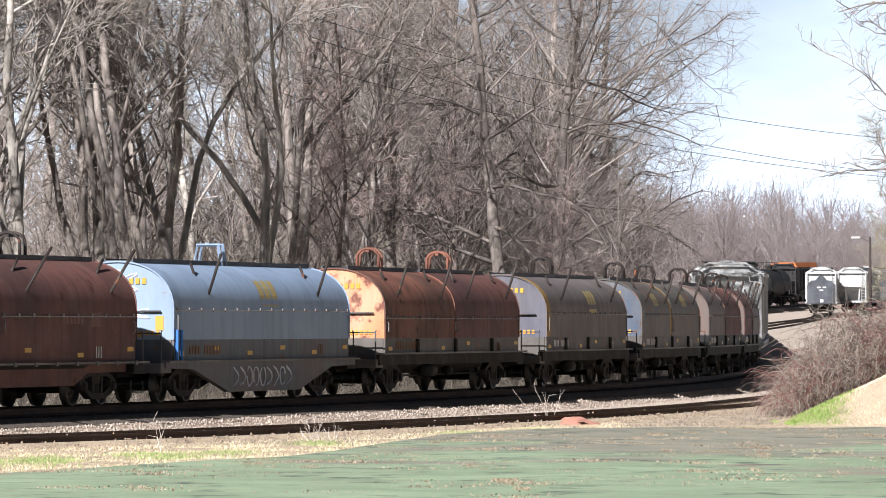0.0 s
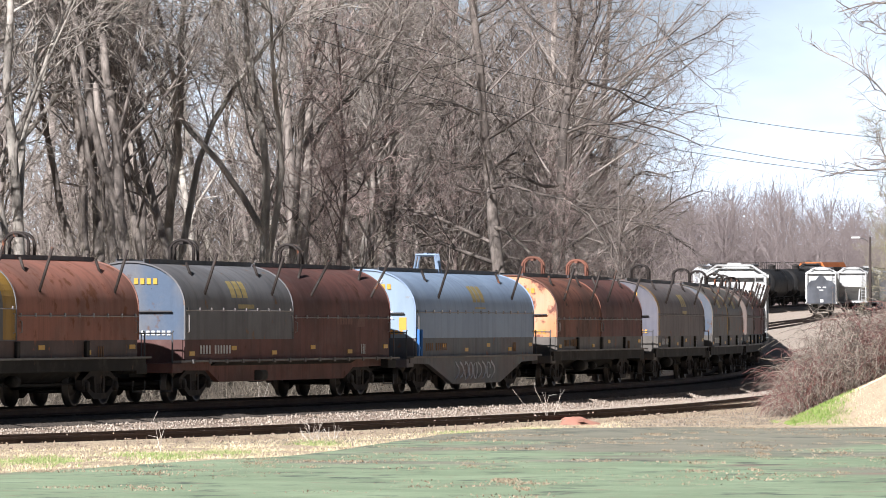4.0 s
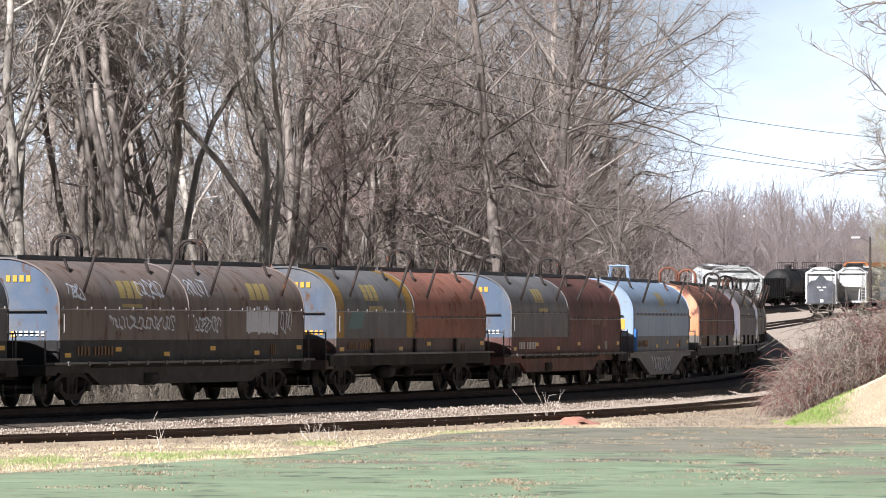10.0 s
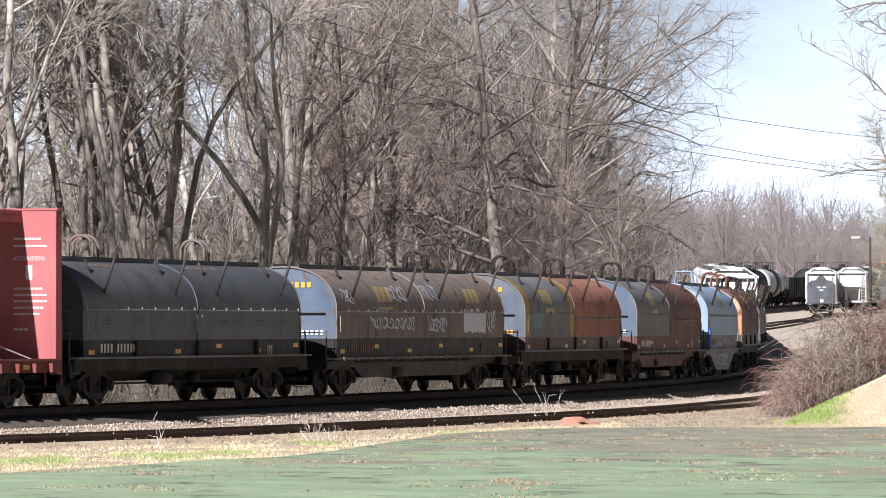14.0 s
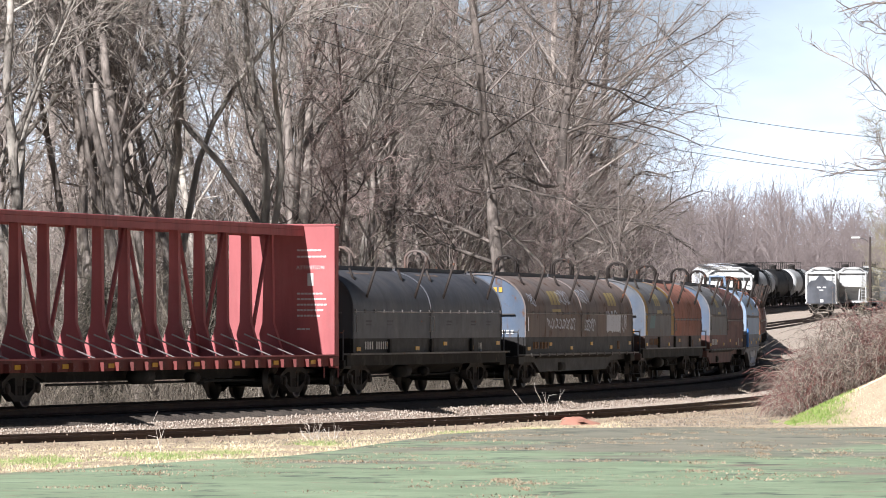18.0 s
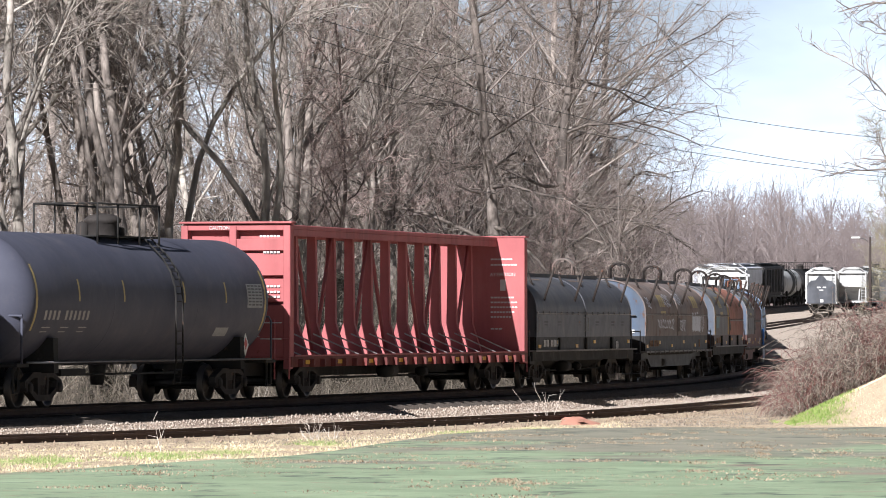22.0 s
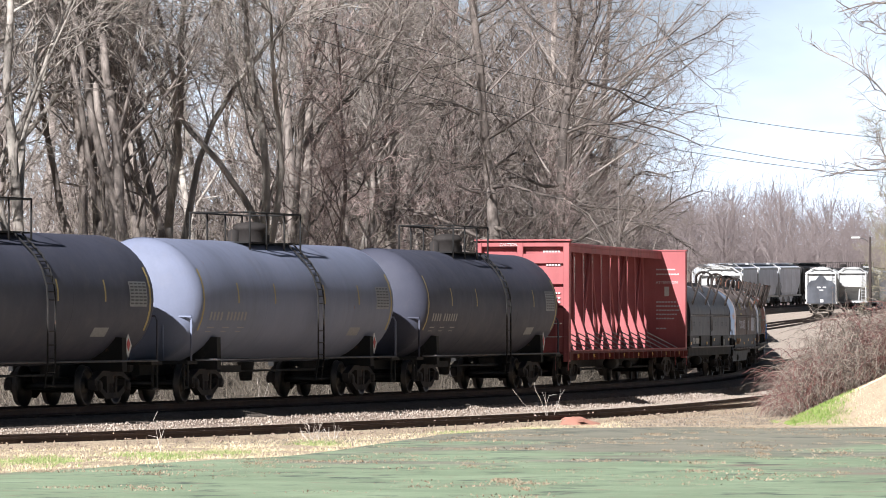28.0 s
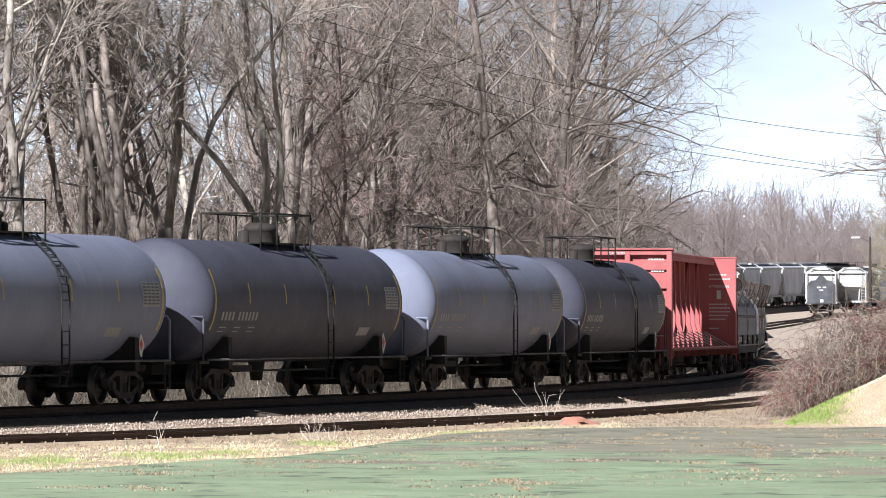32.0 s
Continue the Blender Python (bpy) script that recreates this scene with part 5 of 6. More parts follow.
def hopper_car(label, mat, c, half=8.2, on_train=True, trim=None):
    car = thing("hopper_car", label, "freight car", "freight cars of the moving train" if on_train else "freight cars parked in the yard")
    trim = trim or mat
    W = 1.50
    side = [(-W + 0.12, 1.15), (-W, 1.5), (-W, 3.9), (-W + 0.08, 4.12), (-0.75, 4.42), (0.75, 4.42), (W - 0.08, 4.12), (W, 3.9), (W, 1.5), (W - 0.12, 1.15)]
    m = Mesh()
    n = len(side)
    L0, L1 = half - 2.4, half - 0.35                    # the ends slope in above the bogies
    ring = lambda x, cut: [(x, y, max(z, cut)) for y, z in side]
    vs = ring(-L1, 2.6) + ring(-L0, 1.15) + ring(L0, 1.15) + ring(L1, 2.6)
    fs = [(k * n + i, k * n + (i + 1) % n, (k + 1) * n + (i + 1) % n, (k + 1) * n + i) for k in range(3) for i in range(n)]
    fs += [tuple(range(n))[::-1], tuple(range(3 * n, 4 * n))]
    part("body", m.add(vs, fs), mat, car)
    for s in (-1, 1):
        for i in range(0 if mat is M_HOPG else 10):
            x = -L0 + 2 * L0 * i / 9
            part("side_rib", Mesh().box(x - 0.05, x + 0.05, min(s * W, s * (W + 0.06)), max(s * W, s * (W + 0.06)), 1.5, 3.95), mat, car)
        part("side_sill", Mesh().box(-half, half, min(s * 1.36, s * 1.55), max(s * 1.36, s * 1.55), 1.02, 1.2), trim, car)
        part("top_chord", Mesh().box(-L1, L1, min(s * 1.40, s * 1.56), max(s * 1.40, s * 1.56), 3.9, 4.05), trim, car)
    part("running_board", Mesh().box(-half + 0.1, half - 0.1, -1.1, -0.62, 4.50, 4.54).box(-half + 0.1, half - 0.1, 0.62, 1.1, 4.50, 4.54), MAT_GREYBAR, car)
    part("hatch", Mesh().box(-L1 + 0.3, L1 - 0.3, -0.32, 0.32, 4.42, 4.58, 0.04), mat, car)
    for k in (-1, 0, 1):
        x = k * (L0 * 0.72)
        o = [(-1.2, 1.18), (1.2, 1.18), (0.45, 0.50), (-0.45, 0.50)]
        part("discharge_chute", Mesh().prism([(x + a, z) for a, z in [(-1.6, 1.18), (1.6, 1.18), (0.5, 0.42), (-0.5, 0.42)]], 1, -1.0, 1.0), mat, car)
    for sign in (-1, 1):
        x = sign * (half - 0.06)
        fr = Mesh()
        for y in (-1.45, 1.33):
            fr.box(x - 0.06, x + 0.06, y, y + 0.12, 1.0, 4.05)
        fr.box(x - 0.06, x + 0.06, -1.45, 1.45, 3.95, 4.07).box(x - 0.06, x + 0.06, -1.45, 1.45, 1.0, 1.2)
        fr.rod((x, -1.40, 4.05), (x, -0.78, 4.46), 0.05, 5).rod((x, 1.40, 4.05), (x, 0.78, 4.46), 0.05, 5).rod((x, -0.78, 4.46), (x, 0.78, 4.46), 0.05, 5)
        fr.rod((x, -0.7, 1.2), (x - sign * 1.0, -0.7, 2.8), 0.06, 5).rod((x, 0.7, 1.2), (x - sign * 1.0, 0.7, 2.8), 0.06, 5)
        part("end_frame", fr, trim, car)
        la = Mesh()
        for k in range(9):
            la.rod((x + sign * 0.07, -1.38, 1.3 + 0.3 * k), (x + sign * 0.07, -0.95, 1.3 + 0.3 * k), 0.018, 5)
        la.rod((x + sign * 0.07, -0.95, 1.0), (x + sign * 0.07, -0.95, 4.0), 0.02, 5)
        part("ladder", la, trim, car)
        part("stub_sill", Mesh().box(min(sign * (half - 3), sign * (half + 0.3)), max(sign * (half - 3), sign * (half + 0.3)), -0.3, 0.3, 0.7, 1.0), MAT_DARK, car)
        coupler(car, sign * (half + 0.3), sign)
        bogie(car, sign * (half - 1.7), False)
    if on_train:
        place(car, c, half - 1.7)
    return car


def gondola_car(c, half=7.8):
    car = thing("gondola_car", "black open gondola car with ribbed sides", "freight car", "freight cars of the moving train")
    for s in (-1, 1):
        part("side", Mesh().box(-half, half, min(s * 1.40, s * 1.46), max(s * 1.40, s * 1.46), 1.0, 2.9), M_HOPK, car)
        part("top_chord", Mesh().box(-half, half, min(s * 1.38, s * 1.54), max(s * 1.38, s * 1.54), 2.9, 3.02), M_HOPK, car)
        for i in range(11):
            x = -half + 0.3 + (2 * half - 0.6) * i / 10
            part("side_rib", Mesh().box(x - 0.06, x + 0.06, min(s * 1.46, s * 1.54), max(s * 1.46, s * 1.54), 1.0, 2.9), M_HOPK, car)
    for sign in (-1, 1):
        part("end_wall", Mesh().box(sign * half - 0.05, sign * half + 0.05, -1.46, 1.46, 1.0, 3.0), M_HOPK, car)
        coupler(car, sign * (half + 0.2), sign)
        bogie(car, sign * (half - 1.6), False)
    part("floor", Mesh().box(-half, half, -1.42, 1.42, 0.9, 1.02).box(-half - 0.2, half + 0.2, -0.3, 0.3, 0.62, 0.9), MAT_DARK, car)
    place(car, c, half - 1.6)


def build_other_cars():
    lumber_car(-11.28)
    tank_car("satin black tank car with yellow edge marks", M_TANKK, -32.4)
    tank_car("mid-grey tank car with yellow edge marks", M_TANKG, -50.9)
    tank_car("satin black tank car with a white roof mark", M_TANKK, -69.4)
    tank_car("mid-grey tank car with yellow edge marks", M_TANKG, -87.9)
    n = 14                                              # covered hoppers between the coil cars and the black one
    for k in range(n):
        c = 186.5 + (FAR_BLACK - 186.5) * k / n
        mat = M_HOPW if k in (0, 5, 9) else M_HOPG
        hopper_car("white covered hopper car with weathered end frame" if mat is M_HOPW else "pale grey covered hopper car with white trim", mat, c, 7.75, trim=M_HOPW)
    hopper_car("black covered hopper car", M_HOPK, FAR_BLACK, 7.75)
    tank_car("short white tank car with a black band", M_TANKW, FAR_BLACK + 15.0, False, M_TANKD, False, 5.4)
    tank_car("short old dark tank car", M_TANKD, FAR_BLACK + 28.4, False, None, False, 5.4)
    tank_car("short white tank car with a black band", M_TANKW, FAR_BLACK + 41.8, False, M_TANKD, False, 5.4)
    gondola_car(FAR_BLACK + 58.6, 8.3)
    for k in range(3):
        tank_car("old dark tank car", M_TANKD, FAR_BLACK + 78.0 + 17.2 * k, False, None, False, 6.7)
    ob = hopper_car("dark hopper car with a bright orange roof", M_HOPK, FAR_BLACK + 131.0, 7.75)
    part("roof_cover", Mesh().prism([(-1.5, 4.1), (1.5, 4.1), (1.2, 4.62), (-1.2, 4.62)], 0, -7.3, 7.3), M_HOPO, ob, "bright orange roof cover")


def build_parked_cars():
    def park(car, pts, u):
        d = np.concatenate([[0], np.cumsum(np.hypot(np.diff(pts[:, 0]), np.diff(pts[:, 1])))])
        p = [float(np.interp(u, d, pts[:, k])) for k in range(3)]
        q = [float(np.interp(u + 3, d, pts[:, k])) for k in range(3)]
        car.matrix_basis = pose(*p, 0, 0, math.degrees(math.atan2(q[1] - p[1], q[0] - p[0])))
    ua = float(np.interp(543, YARD_A[:, 1], np.concatenate([[0], np.cumsum(np.hypot(np.diff(YARD_A[:, 0]), np.diff(YARD_A[:, 1])))])))
    ob = hopper_car("white covered hopper car with a dark grey end sheet", M_HOPW, 0, on_train=False)
    sheet = [(-1.36, 1.05), (1.36, 1.05), (1.36, 2.85), (1.0, 3.25), (0.55, 3.30), (0.22, 3.72), (-0.22, 3.72), (-0.55, 3.30), (-1.0, 3.25), (-1.36, 2.85)]
    es = part("end_sheet", Mesh().prism(sheet, 0, -8.30, -8.24), M_HOPDG, ob, "dark grey painted end sheet")
    part("stencil", Mesh().box(-8.315, -8.303, -0.45, -0.15, 2.55, 2.68).box(-8.315, -8.303, 0.05, 0.40, 2.55, 2.68).box(-8.315, -8.303, -0.2, 0.2, 2.30, 2.40), MAT_WHITE, es)
    part("valve_plate", Mesh().box(-8.34, -8.30, -0.22, 0.10, 1.15, 1.45, 0.01), MAT_WHITE, es)
    park(ob, YARD_A, ua)
    park(hopper_car("white covered hopper car parked in the yard", M_HOPW, 0, on_train=False), YARD_A, ua + 18.2)
    ub = float(np.interp(560, YARD_B[:, 1], np.concatenate([[0], np.cumsum(np.hypot(np.diff(YARD_B[:, 0]), np.diff(YARD_B[:, 1])))])))
    park(hopper_car("white covered hopper car parked in the yard", M_HOPW, 0, on_train=False), YARD_B, ub)
    park(hopper_car("grey covered hopper car parked in the yard", M_HOPG, 0, on_train=False, trim=M_HOPW), YARD_B, ub + 18)


build_other_cars()
build_parked_cars()


# ---- bare woods ----
M_BARK = bark("grey_brown_bark", (0.339, 0.286, 0.246), (0.114, 0.094, 0.081))
M_OAKBARK = bark("brown_grey_bark", (0.220, 0.183, 0.157), (0.083, 0.067, 0.057))
M_PALE = bark("pale_mottled_bark", (0.396, 0.356, 0.307), (0.172, 0.149, 0.126), 3.0)
M_REDBARK = bark("reddish_bark", (0.188, 0.135, 0.114), (0.083, 0.061, 0.053))
M_TWIG = island_twigs("bare_twigs", [(0.098, 0.081, 0.069), (0.258, 0.216, 0.186), (0.428, 0.375, 0.325), (0.152, 0.125, 0.107)])
M_OAKTWIG = island_twigs("brown_twigs", [(0.101, 0.080, 0.068), (0.203, 0.162, 0.137), (0.331, 0.280, 0.244), (0.137, 0.108, 0.093)])
M_REDTWIG = island_twigs("reddish_twigs", [(0.168, 0.118, 0.103), (0.347, 0.257, 0.226), (0.474, 0.378, 0.335), (0.232, 0.164, 0.148)])
M_BUDTWIG = island_twigs("budding_twigs", [(0.180, 0.161, 0.090), (0.255, 0.225, 0.135), (0.315, 0.285, 0.188), (0.150, 0.128, 0.075)])
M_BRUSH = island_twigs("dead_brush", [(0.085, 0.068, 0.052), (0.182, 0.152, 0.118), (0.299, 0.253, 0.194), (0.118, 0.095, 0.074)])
# brush tones roughly halved: the shade seen beneath the cars is in the colour
M_SHADEBRUSH = island_twigs("low_shaded_brush", [(0.045, 0.036, 0.027), (0.083, 0.068, 0.051), (0.165, 0.139, 0.105), (0.060, 0.048, 0.036)])
M_CANE = island_twigs("dry_canes", [(0.068, 0.053, 0.041), (0.180, 0.146, 0.116), (0.345, 0.292, 0.240), (0.090, 0.071, 0.054)])
M_REDCANE = island_twigs("reddish_canes", [(0.075, 0.030, 0.027), (0.150, 0.060, 0.051), (0.203, 0.098, 0.079)])
M_FARWOOD = island_twigs("distant_wood", [(0.150, 0.119, 0.114), (0.195, 0.158, 0.148), (0.245, 0.205, 0.192), (0.170, 0.134, 0.128)])
M_DEEPWOOD = island_twigs("deep_wood", [(0.115, 0.092, 0.078), (0.205, 0.168, 0.145), (0.30, 0.255, 0.222), (0.145, 0.117, 0.101)])
M_GRASS = island_twigs("straw_and_green_blades", [(0.489, 0.391, 0.254), (0.606, 0.508, 0.352), (0.411, 0.323, 0.205), (0.371, 0.352, 0.176)])
M_GREEN = island_twigs("green_blades", [(0.119, 0.187, 0.043), (0.196, 0.264, 0.068), (0.264, 0.306, 0.119), (0.374, 0.332, 0.187)])
M_BANKGREEN = island_twigs("bright_green_blades", [(0.101, 0.180, 0.025), (0.159, 0.246, 0.043), (0.217, 0.275, 0.072), (0.289, 0.268, 0.123)])
M_STRAW = island_twigs("straw_blades", [(0.586, 0.459, 0.293), (0.743, 0.615, 0.430), (0.489, 0.382, 0.244)])
M_WEED = island_twigs("bleached_stalks", [(0.26, 0.22, 0.18), (0.42, 0.375, 0.32), (0.52, 0.47, 0.41)])
M_LEAF = island_twigs("leaf_scraps", [(0.084, 0.060, 0.035), (0.233, 0.176, 0.112), (0.310, 0.253, 0.176), (0.141, 0.099, 0.063)])


def prisms(segs, sides=3):
    """Thin tapered stems from rows of x y z x y z r r, as arrays of vertices and quads."""
    s = np.asarray(segs, float)
    a, b, ra, rb = s[:, 0:3], s[:, 3:6], s[:, 6], s[:, 7]
    d = b - a
    d /= np.linalg.norm(d, axis=1)[:, None] + 1e-9
    up = np.where(np.abs(d[:, 2:3]) < 0.9, np.array([[0, 0, 1.0]]), np.array([[1.0, 0, 0]]))
    u = np.cross(d, up)
    u /= np.linalg.norm(u, axis=1)[:, None] + 1e-9
    w = np.cross(d, u)
    ang = np.arange(sides) * 2 * np.pi / sides
    ring = u[:, None, :] * np.cos(ang)[None, :, None] + w[:, None, :] * np.sin(ang)[None, :, None]
    v = np.concatenate([a[:, None, :] + ring * ra[:, None, None], b[:, None, :] + ring * rb[:, None, None]], 1)
    n = 2 * sides
    k = np.arange(sides)
    f = np.stack([k, (k + 1) % sides, sides + (k + 1) % sides, sides + k], 1)
    f = f[None] + n * np.arange(len(s))[:, None, None]
    return v.reshape(-1, 3), f.reshape(-1, 4)


def chain_mesh(chains, sides):
    """Bent tapering stems, each one unbroken tube, from pairs of points and radii."""
    vs, fs, o = [], [], 0
    ang = np.arange(sides) * 2 * np.pi / sides
    k = np.arange(sides)
    for pts, rs in chains:
        p, r = np.array(pts, float), np.array(rs, float)
        d = np.gradient(p, axis=0)
        d /= np.linalg.norm(d, axis=1)[:, None] + 1e-9
        up = np.where(np.abs(d[:, 2:3]) < 0.9, np.array([[0, 0, 1.0]]), np.array([[1.0, 0, 0]]))
        if (np.abs(d[:, 2]) > 0.75).any():
            up = np.tile(np.array([[1.0, 0.2, 0]]), (len(p), 1))
        u = np.cross(d, up)
        u /= np.linalg.norm(u, axis=1)[:, None] + 1e-9
        w = np.cross(d, u)
        ring = u[:, None, :] * np.cos(ang)[None, :, None] + w[:, None, :] * np.sin(ang)[None, :, None]
        vs.append((p[:, None, :] + ring * r[:, None, None]).reshape(-1, 3))
        f = np.stack([k, (k + 1) % sides, sides + (k + 1) % sides, sides + k], 1)
        fs.append((f[None] + sides * np.arange(len(p) - 1)[:, None, None]).reshape(-1, 4) + o)
        o += len(p) * sides
    return np.concatenate(vs), np.concatenate(fs)


class Form:
    """How a kind of tree branches."""

    def __init__(self, first=0.28, limbs=12, angle=(0.45, 0.95), reach=(0.26, 0.44), lift=0.08, wiggle=0.20, sway=0.07, twigs=7, leaders=0, thick=0.46, taper=0.55, fine=1.0):
        self.first, self.limbs, self.angle, self.reach = first, limbs, angle, reach
        self.lift, self.wiggle, self.sway, self.twigs, self.leaders, self.thick, self.taper, self.fine = lift, wiggle, sway, twigs, leaders, thick, taper, fine


def grow(rng, p, d, length, r, level, out, form):
    """One stem, bending as it goes, with its side branches."""
    steps = (9, 6, 4, 2, 1)[level]
    bend = (form.sway, form.wiggle, 0.26, 0.30, 0.2)[level]
    lift = (0.03, form.lift, 0.04, 0.03, 0.0)[level]
    pts, rs, dirs = [p], [r], []
    for i in range(steps):
        d = d + rng.normal(0, bend, 3) + np.array([0, 0, lift])
        d = d / np.linalg.norm(d)
        p = p + d * length / steps
        pts.append(p)
        rs.append(r * (1 - 0.80 * (i + 1) / steps) + 0.004)
        dirs.append(d)
    if level == 0:
        out["trunk"].append((pts, rs))
    elif level == 1:
        out["limbs"].append([(pts, rs)])
    elif level == 2:
        out["limbs"][-1].append((pts, rs))
    else:
        out["twigs"] += [(*pts[i], *pts[i + 1], rs[i], rs[i + 1]) for i in range(steps)]
    if level == 4:
        return
    count = (form.limbs, int(rng.integers(6, 9)) + (form.twigs > 10) * 2, form.twigs, 2)[level]
    first = (form.first, 0.16, 0.12, 0.2)[level]
    for k in range(count):
        f = first + (1 - first) * (k + rng.random()) / count
        i = min(int(f * steps), steps - 1)
        g = f * steps - i
        at = pts[i] * (1 - g) + pts[i + 1] * g
        ax = dirs[i]
        side = np.cross(ax, rng.normal(0, 1, 3))
        side /= np.linalg.norm(side) + 1e-9
        a = (rng.uniform(*form.angle), rng.uniform(0.45, 1.05), rng.uniform(0.4, 1.1), rng.uniform(0.4, 1.0))[level]
        nd = ax * math.cos(a) + side * math.sin(a)
        ln = length * (rng.uniform(*form.reach) * (1.15 - form.taper * f), rng.uniform(0.30, 0.52) * (1.1 - 0.5 * f), rng.uniform(0.32, 0.58), rng.uniform(0.4, 0.75))[level]
        nr = max((0.03, 0.018, 0.0085, 0.007)[level] * form.fine, r * (1 - 0.72 * f) * (form.thick, 0.50, 0.42, 0.55)[level])
        grow(rng, at, nd, ln, nr, level + 1, out, form)


def tree_kind(seed, height, girth, bark_mat, twig_mat, label, lean=0.05, form=None, group="bare trees of the wood"):
    """A bare tree: trunk, limbs with their branches, and a crown of twigs."""
    form = form or Form()
    rng = np.random.default_rng(seed)
    out = {"trunk": [], "limbs": [], "twigs": []}
    d = np.array([rng.normal(0, lean), rng.normal(0, lean), 1.0])
    grow(rng, np.array([0.0, 0.0, -0.3]), d / np.linalg.norm(d), height, girth, 0, out, form)
    main = out["trunk"][0]
    for k in range(form.leaders):
        i = 2 + k
        a = rng.uniform(0, 6.28)
        d = np.array([0.38 * math.cos(a), 0.38 * math.sin(a), 1.0])
        grow(rng, np.array(main[0][i]), d / np.linalg.norm(d), height * 0.72, main[1][i] * 0.78, 0, out, form)
    th = thing("tree", label, "tree", group)
    part("trunk", array_mesh("trunk", *chain_mesh(out["trunk"], 9), bark_mat, True), None, th)
    for chains in out["limbs"]:
        part("limb", array_mesh("limb", *chain_mesh(chains, 4), bark_mat, True), None, th)
    part("crown", array_mesh("crown", *prisms(out["twigs"]), twig_mat), None, th, "mass of fine bare twigs")
    return th


def by_line(s, q):
    th = math.radians(float(heading_of(s)))
    p = on_line(s)
    return p.x + q * math.cos(th), p.y - q * math.sin(th)


def build_woods():
    tall = Form(0.30, 11, (0.35, 0.80), (0.26, 0.42), 0.10, 0.20, 0.08)
    vase = Form(0.35, 8, (0.35, 0.75), (0.28, 0.44), 0.12, 0.22, 0.10, leaders=2)
    broad = Form(0.24, 18, (0.95, 1.50), (0.28, 0.38), 0.0, 0.24, 0.07, 11, thick=0.36, taper=0.25, fine=0.75)
    bushy = Form(0.10, 15, (0.40, 0.95), (0.26, 0.42), 0.07, 0.24, 0.10, 10, thick=0.28, fine=0.8)
    kinds = [tree_kind(11, 19, 0.24, M_BARK, M_TWIG, "tall bare tree with grey-brown bark", 0.05, tall),
             tree_kind(12, 17, 0.20, M_BARK, M_TWIG, "bare tree with several upright leaders", 0.10, vase),
             tree_kind(13, 20, 0.32, M_OAKBARK, M_OAKTWIG, "broad bare tree with long level limbs", 0.04, broad),
             tree_kind(14, 16, 0.15, M_BARK, M_TWIG, "slim bare tree with grey-brown bark", 0.13, tall),
             tree_kind(15, 18, 0.20, M_PALE, M_TWIG, "bare tree with pale mottled bark", 0.07, vase),
             tree_kind(16, 12, 0.10, M_REDBARK, M_REDTWIG, "young reddish-brown bare tree full of twigs", 0.08, bushy),
             tree_kind(17, 18, 0.19, M_PALE, M_TWIG, "leaning bare tree with pale mottled bark", 0.16, tall),
             tree_kind(18, 13, 0.13, M_BARK, M_BUDTWIG, "bare tree with a haze of olive buds", 0.05, bushy)]
    rng = random.Random(21)
    used = [False] * len(kinds)

    def plant(k, x, y, turn, size):
        m = pose(x, y, float(ground_z(x, y)), 0, 0, turn)
        if not used[k]:
            used[k] = True
            kinds[k].matrix_basis = m @ Matrix.Scale(size, 4)
            return
        ob = copy_thing(kinds[k], m)
        ob.scale = (size, size, size)

    def along(bear, q):
        """Where the line of sight at a bearing runs q metres beside the main line."""
        ys = np.arange(140, 480, 1.0)
        px, th, _ = line_at_y(ys)
        gap = (bear * ys - px) * np.cos(th)
        return float(ys[int(np.argmax(gap < q))]) if (gap < q).any() else 330.0

    # trunks that stand out along the edge of the wood: kind, bearing, distance beside the line, turn, size
    for k, bear, q, turn, size in ((4, -0.0772, -11.5, 20, 1.0), (6, -0.0732, -12.5, 200, 1.1), (1, -0.0545, -12, 40, 1.15), (0, -0.0600, -15, 140, 1.0), (3, -0.0475, -13, 310, 1.1), (4, -0.0358, -12.5, 120, 1.0),
                                   (3, -0.0300, -14, 10, 1.1), (0, -0.0250, -12.5, 80, 1.15), (3, -0.0165, -12, 250, 1.1), (1, -0.0083, -12, 15, 1.3), (6, -0.0060, -13, 170, 1.0), (0, 0.0030, -12.5, 260, 1.2),
                                   (2, 0.0125, -7.5, 150, 1.0), (3, 0.0080, -11, 40, 1.2), (2, 0.0200, -6.5, 285, 0.95), (2, 0.0050, -12, 60, 1.1), (2, 0.0250, -7.0, 20, 1.0), (2, 0.0300, -5.8, 130, 0.85), (0, 0.0165, -9.0, 30, 1.2),
                                   (5, 0.0235, -6.0, 60, 0.75), (5, 0.0270, -6.5, 160, 0.80), (5, 0.0295, -6.2, 250, 0.75), (5, 0.0315, -5.6, 330, 0.72), (5, 0.0180, -6.0, 200, 0.62), (5, 0.0335, -5.6, 120, 0.62), (5, 0.0350, -5.4, 10, 0.6)):
        dist = along(bear, q)
        plant(k, bear * dist, dist, turn, size)
    for count, s0, s1, q0, q1 in ((30, -2, 120, -19, -11), (26, -5, 170, -30, -18), (10, 0, 200, -44, -29)):
        for i in range(count):
            s = s0 + (s1 - s0) * (i + rng.random()) / count
            q = rng.uniform(q0, q1)
            x, y = by_line(s, q)
            b = x / y
            if b > 0.021 or (-0.068 < b < -0.020 and q1 < -15 and i % 3):
                continue                                # the wood ends here, or the sky shows through
            plant(rng.choice((0, 1, 3, 0, 3, 5, 1, 6, 4)), x, y, rng.uniform(0, 360), rng.uniform(0.85, 1.2))
